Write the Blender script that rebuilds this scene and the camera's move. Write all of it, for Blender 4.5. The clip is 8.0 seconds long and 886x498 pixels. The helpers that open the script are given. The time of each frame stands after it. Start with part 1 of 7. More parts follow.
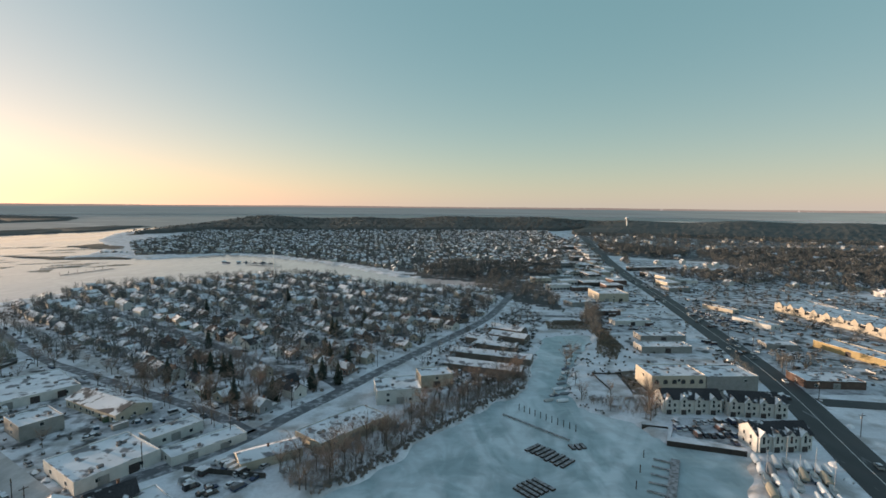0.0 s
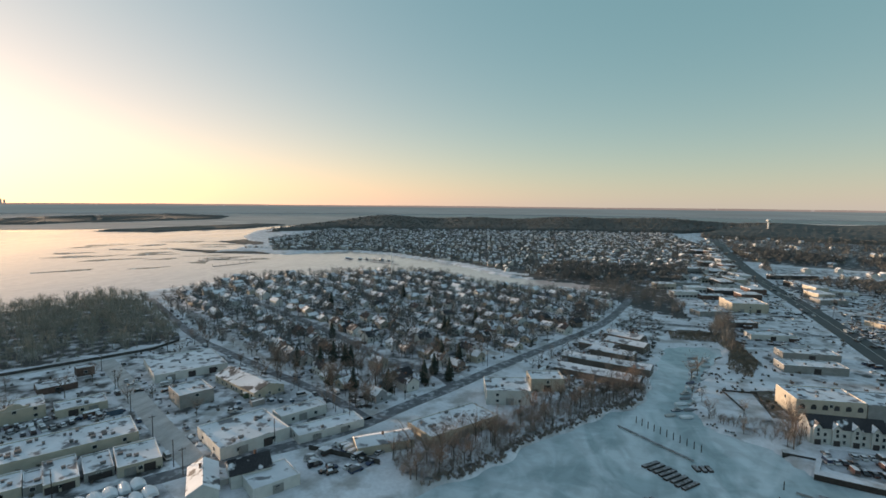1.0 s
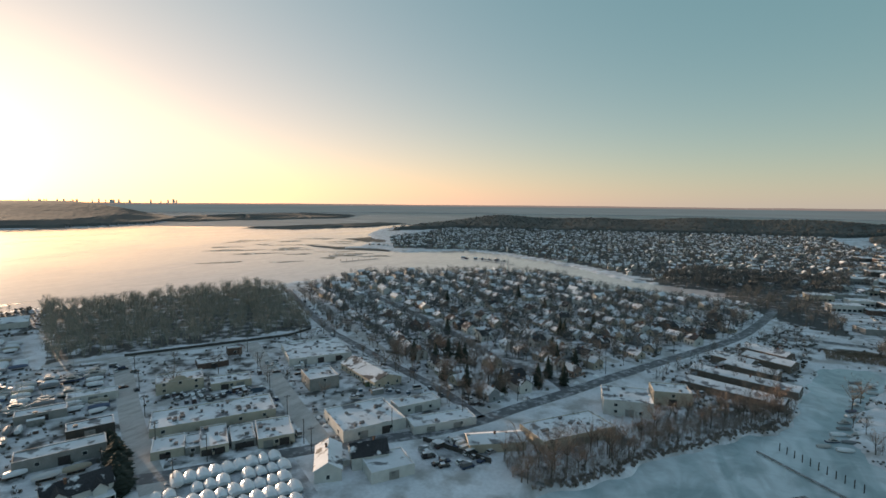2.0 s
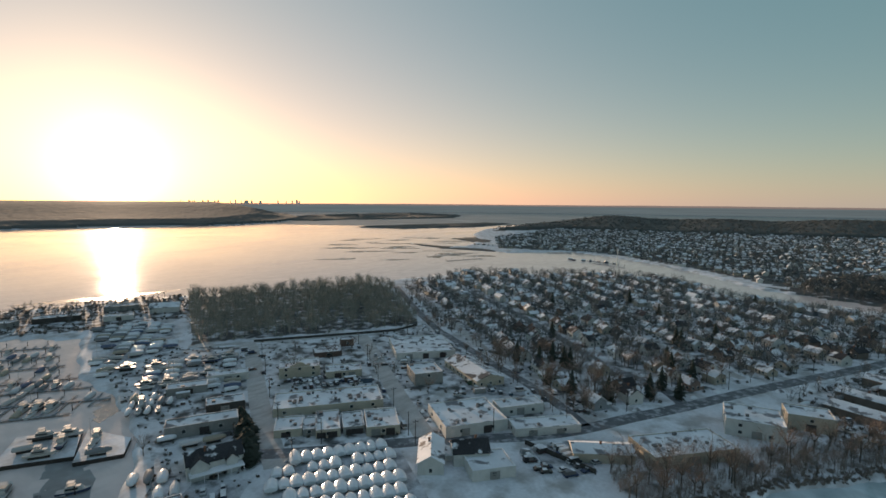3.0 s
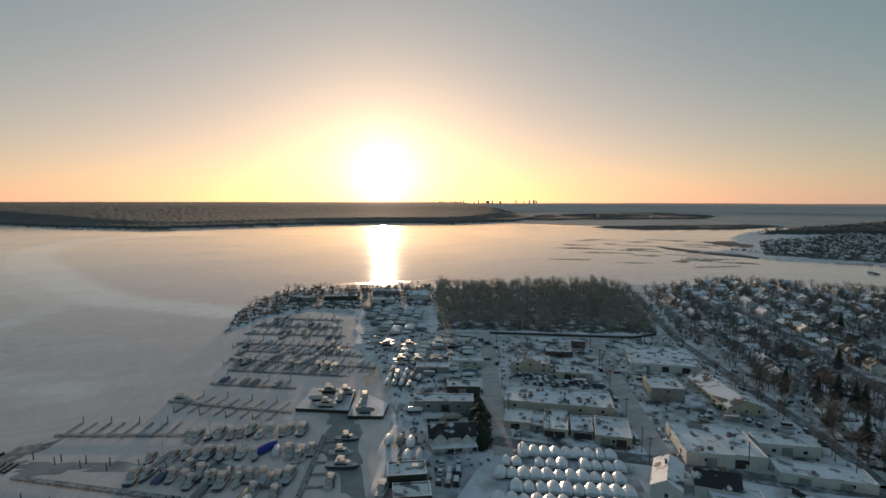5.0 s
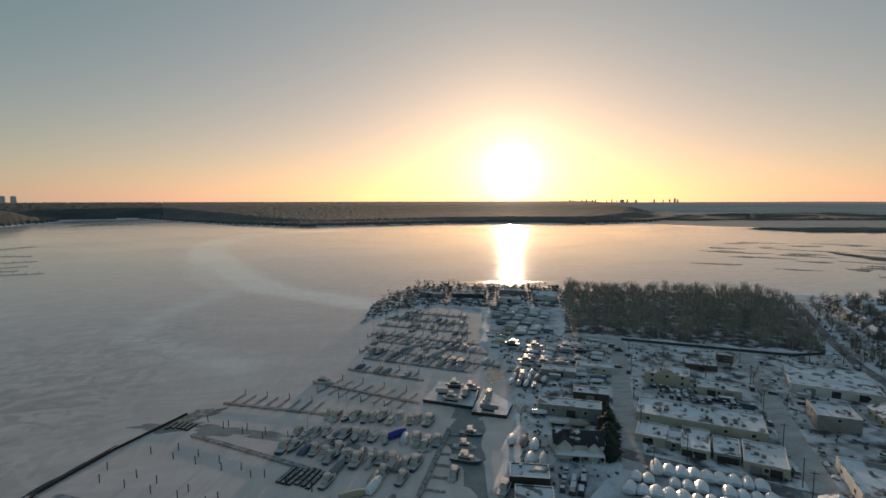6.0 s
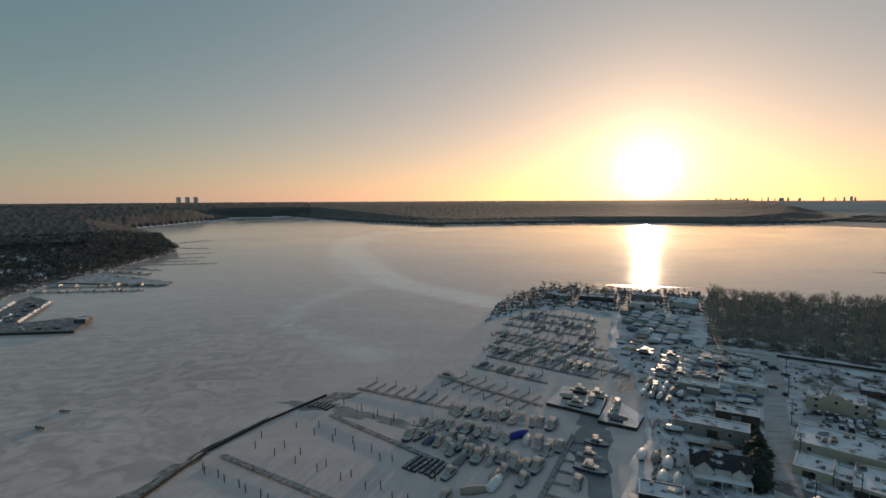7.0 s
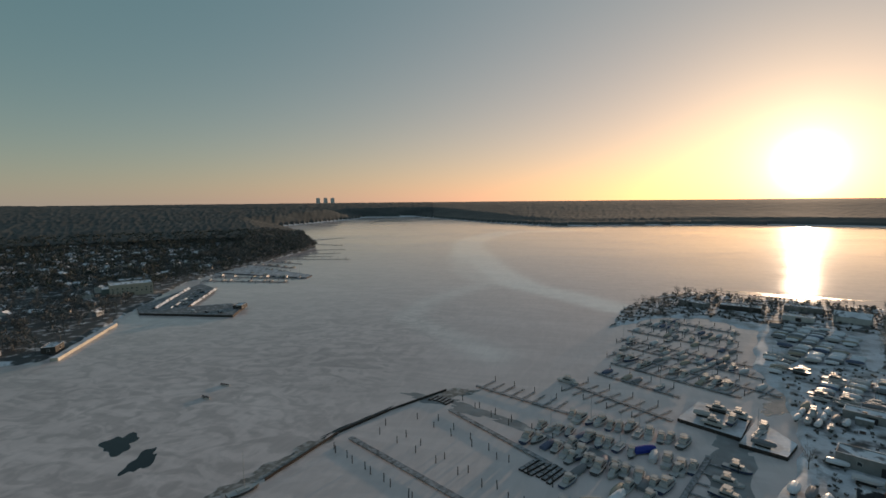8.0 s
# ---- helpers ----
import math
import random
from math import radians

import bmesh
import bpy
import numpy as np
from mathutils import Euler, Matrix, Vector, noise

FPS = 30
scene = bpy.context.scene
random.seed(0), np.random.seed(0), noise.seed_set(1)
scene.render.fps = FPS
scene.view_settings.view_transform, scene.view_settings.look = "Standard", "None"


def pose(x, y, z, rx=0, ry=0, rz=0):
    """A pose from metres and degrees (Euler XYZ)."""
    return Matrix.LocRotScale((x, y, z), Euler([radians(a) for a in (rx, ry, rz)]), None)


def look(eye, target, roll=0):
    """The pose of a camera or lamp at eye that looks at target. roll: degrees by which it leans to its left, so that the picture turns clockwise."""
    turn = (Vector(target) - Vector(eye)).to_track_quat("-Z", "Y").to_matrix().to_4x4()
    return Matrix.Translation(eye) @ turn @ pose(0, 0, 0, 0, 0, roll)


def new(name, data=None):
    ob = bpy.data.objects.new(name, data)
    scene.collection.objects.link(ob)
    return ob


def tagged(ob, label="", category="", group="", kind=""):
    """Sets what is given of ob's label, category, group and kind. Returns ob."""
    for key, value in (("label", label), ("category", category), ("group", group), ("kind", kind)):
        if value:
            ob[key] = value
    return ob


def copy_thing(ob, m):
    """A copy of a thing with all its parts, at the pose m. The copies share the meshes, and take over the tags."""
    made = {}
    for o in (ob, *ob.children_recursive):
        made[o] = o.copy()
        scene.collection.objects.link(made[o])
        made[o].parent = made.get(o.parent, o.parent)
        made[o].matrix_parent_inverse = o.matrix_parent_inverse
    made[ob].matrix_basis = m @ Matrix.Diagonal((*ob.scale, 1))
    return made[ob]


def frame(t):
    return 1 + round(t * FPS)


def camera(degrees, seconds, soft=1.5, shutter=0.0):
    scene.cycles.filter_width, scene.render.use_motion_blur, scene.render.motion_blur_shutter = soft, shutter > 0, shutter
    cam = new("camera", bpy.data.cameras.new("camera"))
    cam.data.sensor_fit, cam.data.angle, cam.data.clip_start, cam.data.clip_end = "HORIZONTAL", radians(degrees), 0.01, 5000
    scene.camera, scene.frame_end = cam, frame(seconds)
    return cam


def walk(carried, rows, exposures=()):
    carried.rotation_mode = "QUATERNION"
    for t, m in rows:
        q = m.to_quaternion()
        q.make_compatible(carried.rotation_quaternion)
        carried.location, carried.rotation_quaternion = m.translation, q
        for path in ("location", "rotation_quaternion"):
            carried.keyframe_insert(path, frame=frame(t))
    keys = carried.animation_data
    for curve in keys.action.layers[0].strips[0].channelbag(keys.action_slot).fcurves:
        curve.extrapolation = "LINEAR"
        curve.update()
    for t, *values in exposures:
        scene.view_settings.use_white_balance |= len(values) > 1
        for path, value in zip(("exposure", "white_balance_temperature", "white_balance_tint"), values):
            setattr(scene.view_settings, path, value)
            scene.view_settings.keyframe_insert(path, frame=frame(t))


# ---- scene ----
cam = camera(82.8, 8.0, soft=1.6)
EYE = 95.0
# seconds, yaw to the left, pitch, lean: the drone hovers and turns on the spot
PATH = [(0, 0, -5.01, 0.51), (0.5, 6.39, -5.03, 0.52), (1, 12.82, -5.1, 0.54), (1.5, 19.66, -5.17, 0.54), (3, 37.95, -5.3, 0.42),
        (3.5, 44.3, -5.33, 0.34), (4, 50.6, -5.38, 0.24), (5.5, 71.56, -5.47, -0.06), (6, 78.82, -5.51, -0.16), (6.5, 86.11, -5.53, -0.22),
        (7, 93.14, -5.53, -0.35), (7.5, 99.69, -5.52, -0.48), (8, 106.91, -5.44, -0.59)]
STOPS = [(0, 1.55, 7150, 24), (1.5, 1.47, 7150, 24), (3.5, 1.0, 7150, 24), (5.5, 0.74, 7150, 24), (8, 0.66, 7150, 24)]
walk(cam, [(t, pose(0, 0, EYE, 90 + p, 0, y) @ pose(0, 0, 0, 0, 0, r)) for t, y, p, r in PATH], STOPS)

# ---- light ----
SUN_AZ, SUN_EL = 71.1, 3.1
SKY_GAIN, SKY_BASE = (0.34, 0.35, 0.32), (0.21, 0.575, 0.57)
HAZE_SUN, HAZE_AWAY = 0.15, 0.72
GLOW_BROAD = (0.52, 0.44, 0.36)
ZENITH, ANTI = (0.26, 0.11, 0.42), (0.20, 0.06, 0.12)
GLOW_WIDE, GLOW_MID, GLOW_NEAR, GLOW_CORE = (1.8, 0.56, 0.28), (0.5, 0.45, 0.3), (2.2, 2.2, 2.0), (40, 34, 24)
world = bpy.data.worlds.new("winter_sky")
scene.world = world
world.use_nodes = True
wn = world.node_tree.nodes
sky = wn.new("ShaderNodeTexSky")
sky.sky_type, sky.sun_disc = "NISHITA", False
sky.sun_elevation, sky.sun_rotation = radians(SUN_EL), radians(-SUN_AZ)
sky.altitude, sky.air_density, sky.dust_density, sky.ozone_density = 100, 1.0, 0.6, 2.5
sun_dir = Vector((-math.sin(radians(SUN_AZ)) * math.cos(radians(SUN_EL)), math.cos(radians(SUN_AZ)) * math.cos(radians(SUN_EL)), math.sin(radians(SUN_EL))))


def world_math(op, a, b=0.0, clamp=False):
    m = wn.new("ShaderNodeMath")
    m.operation, m.use_clamp = op, clamp
    for sock, v in zip(m.inputs, (a, b)):
        if isinstance(v, (int, float)):
            sock.default_value = v
        else:
            world.node_tree.links.new(v, sock)
    return m.outputs[0]


def world_sum(base, fac, colour):
    """Adds a tinted glow of strength fac to a colour."""
    m = wn.new("ShaderNodeVectorMath")
    m.operation = "MULTIPLY_ADD"
    m.inputs[0].default_value = colour
    world.node_tree.links.new(fac, m.inputs[1])
    world.node_tree.links.new(base, m.inputs[2])
    return m.outputs[0]


# the clear winter sky, a peach haze low on the horizon, and the sun's aureole
aim = wn.new("ShaderNodeTexCoord")
xyz = wn.new("ShaderNodeSeparateXYZ")
world.node_tree.links.new(aim.outputs["Generated"], xyz.inputs[0])
dot = wn.new("ShaderNodeVectorMath")
dot.operation = "DOT_PRODUCT"
dot.inputs[1].default_value = sun_dir
world.node_tree.links.new(aim.outputs["Generated"], dot.inputs[0])
toward = world_math("MAXIMUM", dot.outputs["Value"], 0.0)
low = world_math("EXPONENT", world_math("MULTIPLY", world_math("ABSOLUTE", xyz.outputs[2]), -8.5))
side = world_math("ADD", world_math("MULTIPLY", world_math("POWER", toward, 3.0), HAZE_SUN), HAZE_AWAY)
tone = wn.new("ShaderNodeVectorMath")
tone.operation = "MULTIPLY_ADD"
tone.inputs[1].default_value, tone.inputs[2].default_value = SKY_GAIN, SKY_BASE
world.node_tree.links.new(sky.outputs[0], tone.inputs[0])
glow = world_sum(tone.outputs[0], world_math("MULTIPLY", low, side), (1.0, 0.64, 0.56))
flush = world_math("EXPONENT", world_math("MULTIPLY", world_math("ABSOLUTE", xyz.outputs[2]), -5.0))
glow = world_sum(glow, world_math("MULTIPLY", world_math("POWER", toward, 2.8), flush), GLOW_WIDE)
glow = world_sum(glow, world_math("POWER", toward, 6.0), GLOW_BROAD)
# deeper blue overhead, and the pink belt opposite the low sun
glow = world_sum(glow, world_math("POWER", world_math("MAXIMUM", xyz.outputs[2], 0.0), 3.0), ZENITH)
away = world_math("MAXIMUM", world_math("MULTIPLY", dot.outputs["Value"], -1.0), 0.0)
glow = world_sum(glow, world_math("MULTIPLY", away, flush), ANTI)
glow = world_sum(glow, world_math("POWER", toward, 60.0), GLOW_MID)
glow = world_sum(glow, world_math("POWER", toward, 420.0), GLOW_NEAR)
glow = world_sum(glow, world_math("POWER", toward, 3000.0), GLOW_CORE)
world.node_tree.links.new(glow, wn["Background"].inputs[0])
wn["Background"].inputs[1].default_value = 0.15
sun_lamp = bpy.data.lights.new("sun", "SUN")
sun_lamp.energy, sun_lamp.angle, sun_lamp.color = 2.1, radians(0.6), (1.0, 0.80, 0.56)
sun = new("sun", sun_lamp)
sun.matrix_world = look(sun_dir * 1000, (0, 0, 0))


# ---- materials ----
def material(name, colour, rough=0.8, metal=0.0, vary=0.0, scale=0.3, second=None, amount=0.5, soft=0.08, bump=0.0, bump_scale=4.0, rand=None, island=False, fine=0.0, spec=0.3, stretch=None):
    """Node material: a base colour with slow and fine variation, patches of a second colour, relief, and a colour drawn per object."""
    m = bpy.data.materials.new(name)
    m.use_nodes = True
    n, l = m.node_tree.nodes, m.node_tree.links
    b = n["Principled BSDF"]
    b.inputs["Roughness"].default_value, b.inputs["Metallic"].default_value = rough, metal
    b.inputs["Specular IOR Level"].default_value = spec
    geo = n.new("ShaderNodeNewGeometry")
    where = geo.outputs["Position"]
    if stretch:
        mp = n.new("ShaderNodeMapping")
        mp.inputs["Scale"].default_value = stretch[:3]
        mp.inputs["Rotation"].default_value = (0, 0, radians(stretch[3]))
        l.new(where, mp.inputs["Vector"])
        where = mp.outputs["Vector"]

    def noisy(sc, detail=4.0):
        t = n.new("ShaderNodeTexNoise")
        t.inputs["Scale"].default_value, t.inputs["Detail"].default_value = sc, detail
        l.new(where, t.inputs["Vector"])
        return t.outputs["Fac"]

    def ramp(fac, stops):
        r = n.new("ShaderNodeValToRGB")
        e = r.color_ramp.elements
        while len(e) < len(stops):
            e.new(0.5)
        for el, (p, c) in zip(e, stops):
            el.position, el.color = p, (*c, 1)
        l.new(fac, r.inputs["Fac"])
        return r.outputs["Color"]

    def mix(fac, a, c, kind="MIX"):
        x = n.new("ShaderNodeMix")
        x.data_type, x.blend_type = "RGBA", kind
        if isinstance(fac, float):
            x.inputs[0].default_value = fac
        else:
            l.new(fac, x.inputs[0])
        for sock, v in ((x.inputs[6], a), (x.inputs[7], c)):
            if isinstance(v, tuple):
                sock.default_value = (*v, 1)
            else:
                l.new(v, sock)
        return x.outputs[2]

    out = colour
    if rand:
        if island:
            src = geo.outputs["Random Per Island"]
        else:
            oi = n.new("ShaderNodeObjectInfo")
            src = oi.outputs["Random"]
        stops = [(i / len(rand), c) for i, c in enumerate(rand)]
        r = ramp(src, stops)
        r.node.color_ramp.interpolation = "CONSTANT"
        out = r
    if vary:
        out = mix(1.0, out, ramp(noisy(scale), [(0.3, (1 - vary,) * 3), (0.7, (1 + vary * 0.3,) * 3)]), "MULTIPLY")
    if second:
        out = mix(ramp(noisy(scale * 1.7, 6.0), [(amount - soft, (0, 0, 0)), (amount + soft, (1, 1, 1))]), out, second)
    if fine:
        out = mix(1.0, out, ramp(noisy(scale * 14, 3.0), [(0.35, (1 - fine,) * 3), (0.65, (1, 1, 1))]), "MULTIPLY")
    if isinstance(out, tuple):
        b.inputs["Base Color"].default_value = (*out, 1)
    else:
        l.new(out, b.inputs["Base Color"])
    if bump:
        bp = n.new("ShaderNodeBump")
        bp.inputs["Strength"].default_value, bp.inputs["Distance"].default_value = min(1, bump), bump
        l.new(noisy(bump_scale, 5.0), bp.inputs["Height"])
        l.new(bp.outputs["Normal"], b.inputs["Normal"])
    return m


SNOW_C = (0.78, 0.80, 0.83)
M = {}
M["snow"] = material("snow_ground", SNOW_C, 0.75, vary=0.25, scale=0.05, second=(0.42, 0.41, 0.40), amount=0.57, soft=0.09, bump=0.3, bump_scale=0.4, fine=0.12)


def add_litter(m, colour):
    """Lets bare leaf litter and soil show through the snow where woods and gardens are."""
    n, l = m.node_tree.nodes, m.node_tree.links
    b = n["Principled BSDF"]
    base = b.inputs["Base Color"].links[0].from_socket
    at, ns, ad, rp_, mx = n.new("ShaderNodeAttribute"), n.new("ShaderNodeTexNoise"), n.new("ShaderNodeMath"), n.new("ShaderNodeValToRGB"), n.new("ShaderNodeMix")
    at.attribute_name = "litter"
    geo = n.new("ShaderNodeNewGeometry")
    ns.inputs["Scale"].default_value, ns.inputs["Detail"].default_value = 0.12, 6.0
    l.new(geo.outputs["Position"], ns.inputs["Vector"])
    ad.operation = "ADD"
    l.new(at.outputs["Fac"], ad.inputs[0])
    l.new(ns.outputs["Fac"], ad.inputs[1])
    e = rp_.color_ramp.elements
    e[0].position, e[1].position = 0.82, 0.98
    l.new(ad.outputs[0], rp_.inputs["Fac"])
    mx.data_type = "RGBA"
    l.new(rp_.outputs["Color"], mx.inputs[0])
    l.new(base, mx.inputs[6])
    mx.inputs[7].default_value = (*colour, 1)
    l.new(mx.outputs[2], b.inputs["Base Color"])


add_litter(M["snow"], (0.075, 0.076, 0.074))
M["roof_snow"] = material("roof_snow", SNOW_C, 0.7, vary=0.2, scale=0.12, second=(0.20, 0.20, 0.21), amount=0.575, soft=0.035, bump=0.15, bump_scale=1.0)
M["house_roof"] = material("house_roof", SNOW_C, 0.75, vary=0.15, scale=0.1, second=(0.10, 0.098, 0.10), amount=0.54, soft=0.03, bump=0.1, bump_scale=1.5)
M["dark_roof"] = material("dark_shingles", (0.05, 0.05, 0.055), 0.8, vary=0.3, scale=0.13, second=SNOW_C, amount=0.6, soft=0.03, fine=0.3)

def ice_material():
    """Grey lake ice under wind-packed snow: swirling drifts, ripples, and bare glossy streaks, with warm light tinted
    into its colour.
    """
    m = bpy.data.materials.new("bay_ice")
    m.use_nodes = True
    n, l = m.node_tree.nodes, m.node_tree.links
    b = n["Principled BSDF"]
    geo = n.new("ShaderNodeNewGeometry")

    def noisy(scale, detail, distort, sx, sy, turn):
        mp, t = n.new("ShaderNodeMapping"), n.new("ShaderNodeTexNoise")
        mp.inputs["Rotation"].default_value, mp.inputs["Scale"].default_value = (0, 0, radians(turn)), (sx, sy, 1)
        l.new(geo.outputs["Position"], mp.inputs["Vector"])
        l.new(mp.outputs["Vector"], t.inputs["Vector"])
        t.inputs["Scale"].default_value, t.inputs["Detail"].default_value, t.inputs["Distortion"].default_value = scale, detail, distort
        return t.outputs["Fac"]

    def blend(a, b_, op):
        x = n.new("ShaderNodeMath")
        x.operation = op
        for sock, v in zip(x.inputs, (a, b_)):
            if isinstance(v, float):
                sock.default_value = v
            else:
                l.new(v, sock)
        return x.outputs[0]

    def span(v, lo, hi, a, b_):
        x = n.new("ShaderNodeMapRange")
        x.interpolation_type = "SMOOTHSTEP"
        for k, q in zip(("From Min", "From Max", "To Min", "To Max"), (lo, hi, a, b_)):
            x.inputs[k].default_value = q
        l.new(v, x.inputs["Value"])
        return x.outputs["Result"]

    drift = n.new("ShaderNodeAttribute")
    drift.attribute_name = "drift"
    swirl = noisy(0.006, 7.0, 1.2, 1.0, 0.5, 20)
    patch = noisy(0.05, 6.0, 2.2, 1.0, 0.5, 60)
    ripple = noisy(0.16, 4.0, 1.0, 0.35, 1.4, 35)
    mask = blend(blend(swirl, 0.62, "MULTIPLY"), blend(patch, 0.38, "MULTIPLY"), "ADD")
    snow = span(mask, 0.38, 0.66, 0.0, 1.0)
    packed = span(drift.outputs["Fac"], 0.0, 1.0, 0.0, 0.9)
    mx = n.new("ShaderNodeMix")
    mx.data_type = "RGBA"
    l.new(snow, mx.inputs[0])
    # peach cast of warm haze and sky light put into the ice colours
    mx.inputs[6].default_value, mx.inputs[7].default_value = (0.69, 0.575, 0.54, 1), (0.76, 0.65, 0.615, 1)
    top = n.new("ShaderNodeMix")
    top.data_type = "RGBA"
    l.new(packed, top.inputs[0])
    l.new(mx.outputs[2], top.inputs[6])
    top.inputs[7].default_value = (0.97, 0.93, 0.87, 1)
    inlet_sky_tint, pale = n.new("ShaderNodeAttribute"), n.new("ShaderNodeMix")
    inlet_sky_tint.attribute_name = "inlet_sky_tint"
    pale.data_type = "RGBA"
    l.new(inlet_sky_tint.outputs["Fac"], pale.inputs[0])
    l.new(top.outputs[2], pale.inputs[6])
    blotch = n.new("ShaderNodeMix")
    blotch.data_type = "RGBA"
    l.new(span(noisy(0.035, 6.0, 1.4, 1.0, 0.6, 10), 0.40, 0.60, 0.0, 1.0), blotch.inputs[0])
    # turquoise of the reflected sky put into the inlet ice colours
    blotch.inputs[6].default_value, blotch.inputs[7].default_value = (0.40, 0.51, 0.53, 1), (0.62, 0.71, 0.73, 1)
    l.new(blotch.outputs[2], pale.inputs[7])
    tint = n.new("ShaderNodeMix")
    tint.data_type, tint.blend_type = "RGBA", "MULTIPLY"
    tint.inputs[0].default_value = 1.0
    l.new(pale.outputs[2], tint.inputs[6])
    waves = noisy(0.03, 3.0, 2.6, 1.0, 0.35, 70)
    shade = blend(span(ripple, 0.35, 0.65, 0.93, 1.0), span(waves, 0.42, 0.60, 0.93, 1.0), "MULTIPLY")
    close = n.new("ShaderNodeAttribute")
    close.attribute_name = "ripples"
    crests = blend(span(noisy(0.09, 6.0, 1.6, 1.0, 0.7, 50), 0.40, 0.62, 0.0, 0.24), close.outputs["Fac"], "MULTIPLY")
    shade = blend(shade, blend(1.0, crests, "SUBTRACT"), "MULTIPLY")
    l.new(shade, tint.inputs[7])
    l.new(tint.outputs[2], b.inputs["Base Color"])
    l.new(span(mask, 0.36, 0.60, 0.07, 0.14), b.inputs["Roughness"])
    l.new(span(mask, 0.36, 0.60, 0.065, 0.04), b.inputs["Specular IOR Level"])
    bp = n.new("ShaderNodeBump")
    bp.inputs["Strength"].default_value, bp.inputs["Distance"].default_value = 0.06, 0.08
    l.new(ripple, bp.inputs["Height"])
    l.new(bp.outputs["Normal"], b.inputs["Normal"])
    return m


M["ice"] = ice_material()
M["water"] = material("open_water", (0.012, 0.014, 0.02), 0.16, spec=0.22, vary=0.2, scale=0.3)
M["sound"] = material("hazed_sound_water", (0.10, 0.15, 0.165), 0.6, vary=0.5, scale=0.004, stretch=(0.3, 0.3, 9, 0))
M["farland"] = material("hazed_shore_land", (0.10, 0.10, 0.10), 0.95, vary=0.5, scale=0.006, second=(0.35, 0.36, 0.38), amount=0.68, soft=0.04)
# faint emission on both backdrop materials stands in for distance haze
for key, haze_tone, power in (("sound", (0.30, 0.40, 0.42), 0.13), ("farland", (0.45, 0.38, 0.34), 0.2)):
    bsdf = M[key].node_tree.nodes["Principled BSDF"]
    bsdf.inputs["Emission Color"].default_value, bsdf.inputs["Emission Strength"].default_value = (*haze_tone, 1), power
M["grey_water"] = material("cold_grey_water", (0.20, 0.205, 0.20), 0.42, vary=0.35, scale=0.006, spec=0.35, second=(0.42, 0.40, 0.385), amount=0.62, soft=0.05, stretch=(0.25, 1.4, 1, 25))
# base lightened in place of distance haze over the far woods
M["canopy"] = material("wooded_canopy", (0.095, 0.10, 0.092), 0.95, vary=0.3, scale=0.006, second=(0.12, 0.12, 0.108), amount=0.55, soft=0.12, fine=0.2)
M["asphalt"] = material("wet_asphalt", (0.045, 0.047, 0.052), 0.55, vary=0.3, scale=0.15, second=(0.30, 0.31, 0.33), amount=0.74, soft=0.08, stretch=(1, 0.3, 1, 20))
M["street"] = material("snowy_street", (0.56, 0.545, 0.53), 0.7, vary=0.2, scale=0.15, second=(0.34, 0.32, 0.30), amount=0.6, soft=0.14, fine=0.15, stretch=(1, 0.3, 1, 60))
M["slush"] = material("main_street_slush", (0.15, 0.155, 0.165), 0.6, vary=0.35, scale=0.2, second=(0.45, 0.46, 0.48), amount=0.6, soft=0.1)
M["paint"] = material("road_line", (0.6, 0.6, 0.58), 0.6, vary=0.3, scale=2.0)
M["siding"] = material("house_siding", (0.5, 0.5, 0.5), 0.75, vary=0.12, scale=0.6, rand=[(0.62, 0.60, 0.55), (0.50, 0.42, 0.33), (0.30, 0.32, 0.34), (0.68, 0.67, 0.64), (0.42, 0.30, 0.24), (0.55, 0.55, 0.52), (0.24, 0.23, 0.22), (0.60, 0.53, 0.42)])
M["cream"] = material("cream_stucco", (0.50, 0.45, 0.37), 0.85, vary=0.15, scale=0.4, fine=0.1)
M["white_wall"] = material("white_painted_wall", (0.60, 0.60, 0.58), 0.8, vary=0.15, scale=0.35, fine=0.1)
M["grey_wall"] = material("grey_block_wall", (0.30, 0.30, 0.29), 0.85, vary=0.2, scale=0.4, fine=0.15)
M["yellow"] = material("ochre_wall", (0.38, 0.29, 0.15), 0.8, vary=0.15, scale=0.4)
M["brick"] = material("red_brown_brick", (0.15, 0.10, 0.085), 0.85, vary=0.25, scale=0.5, fine=0.25)
M["dark_wall"] = material("dark_brown_cladding", (0.07, 0.065, 0.06), 0.8, vary=0.25, scale=0.4)
M["sage_wall"] = material("sage_cladding", (0.20, 0.235, 0.215), 0.8, vary=0.2, scale=0.3, fine=0.1)
M["trim"] = material("white_trim", (0.7, 0.7, 0.68), 0.6)
M["glass"] = material("window_glass", (0.03, 0.035, 0.04), 0.12, spec=0.6)
M["door"] = material("dark_door", (0.06, 0.05, 0.05), 0.6, vary=0.2, scale=1.0)
M["chimney"] = material("chimney_brick", (0.20, 0.11, 0.08), 0.9, vary=0.3, scale=2.0)
M["bark"] = material("bark", (0.12, 0.098, 0.08), 0.9, vary=0.3, scale=1.0)
M["twigs"] = material("twigs", (0.10, 0.075, 0.06), 0.9, rand=[(0.22, 0.18, 0.155), (0.26, 0.20, 0.165), (0.20, 0.178, 0.155), (0.29, 0.215, 0.18)])
# darker copy of the canopy: shade on the eastern hills put into colour
M["hill_canopy"] = material("shaded_hill_canopy", (0.06, 0.07, 0.068), 0.95, vary=0.3, scale=0.006, second=(0.085, 0.092, 0.086), amount=0.55, soft=0.12, fine=0.2, spec=0.3)
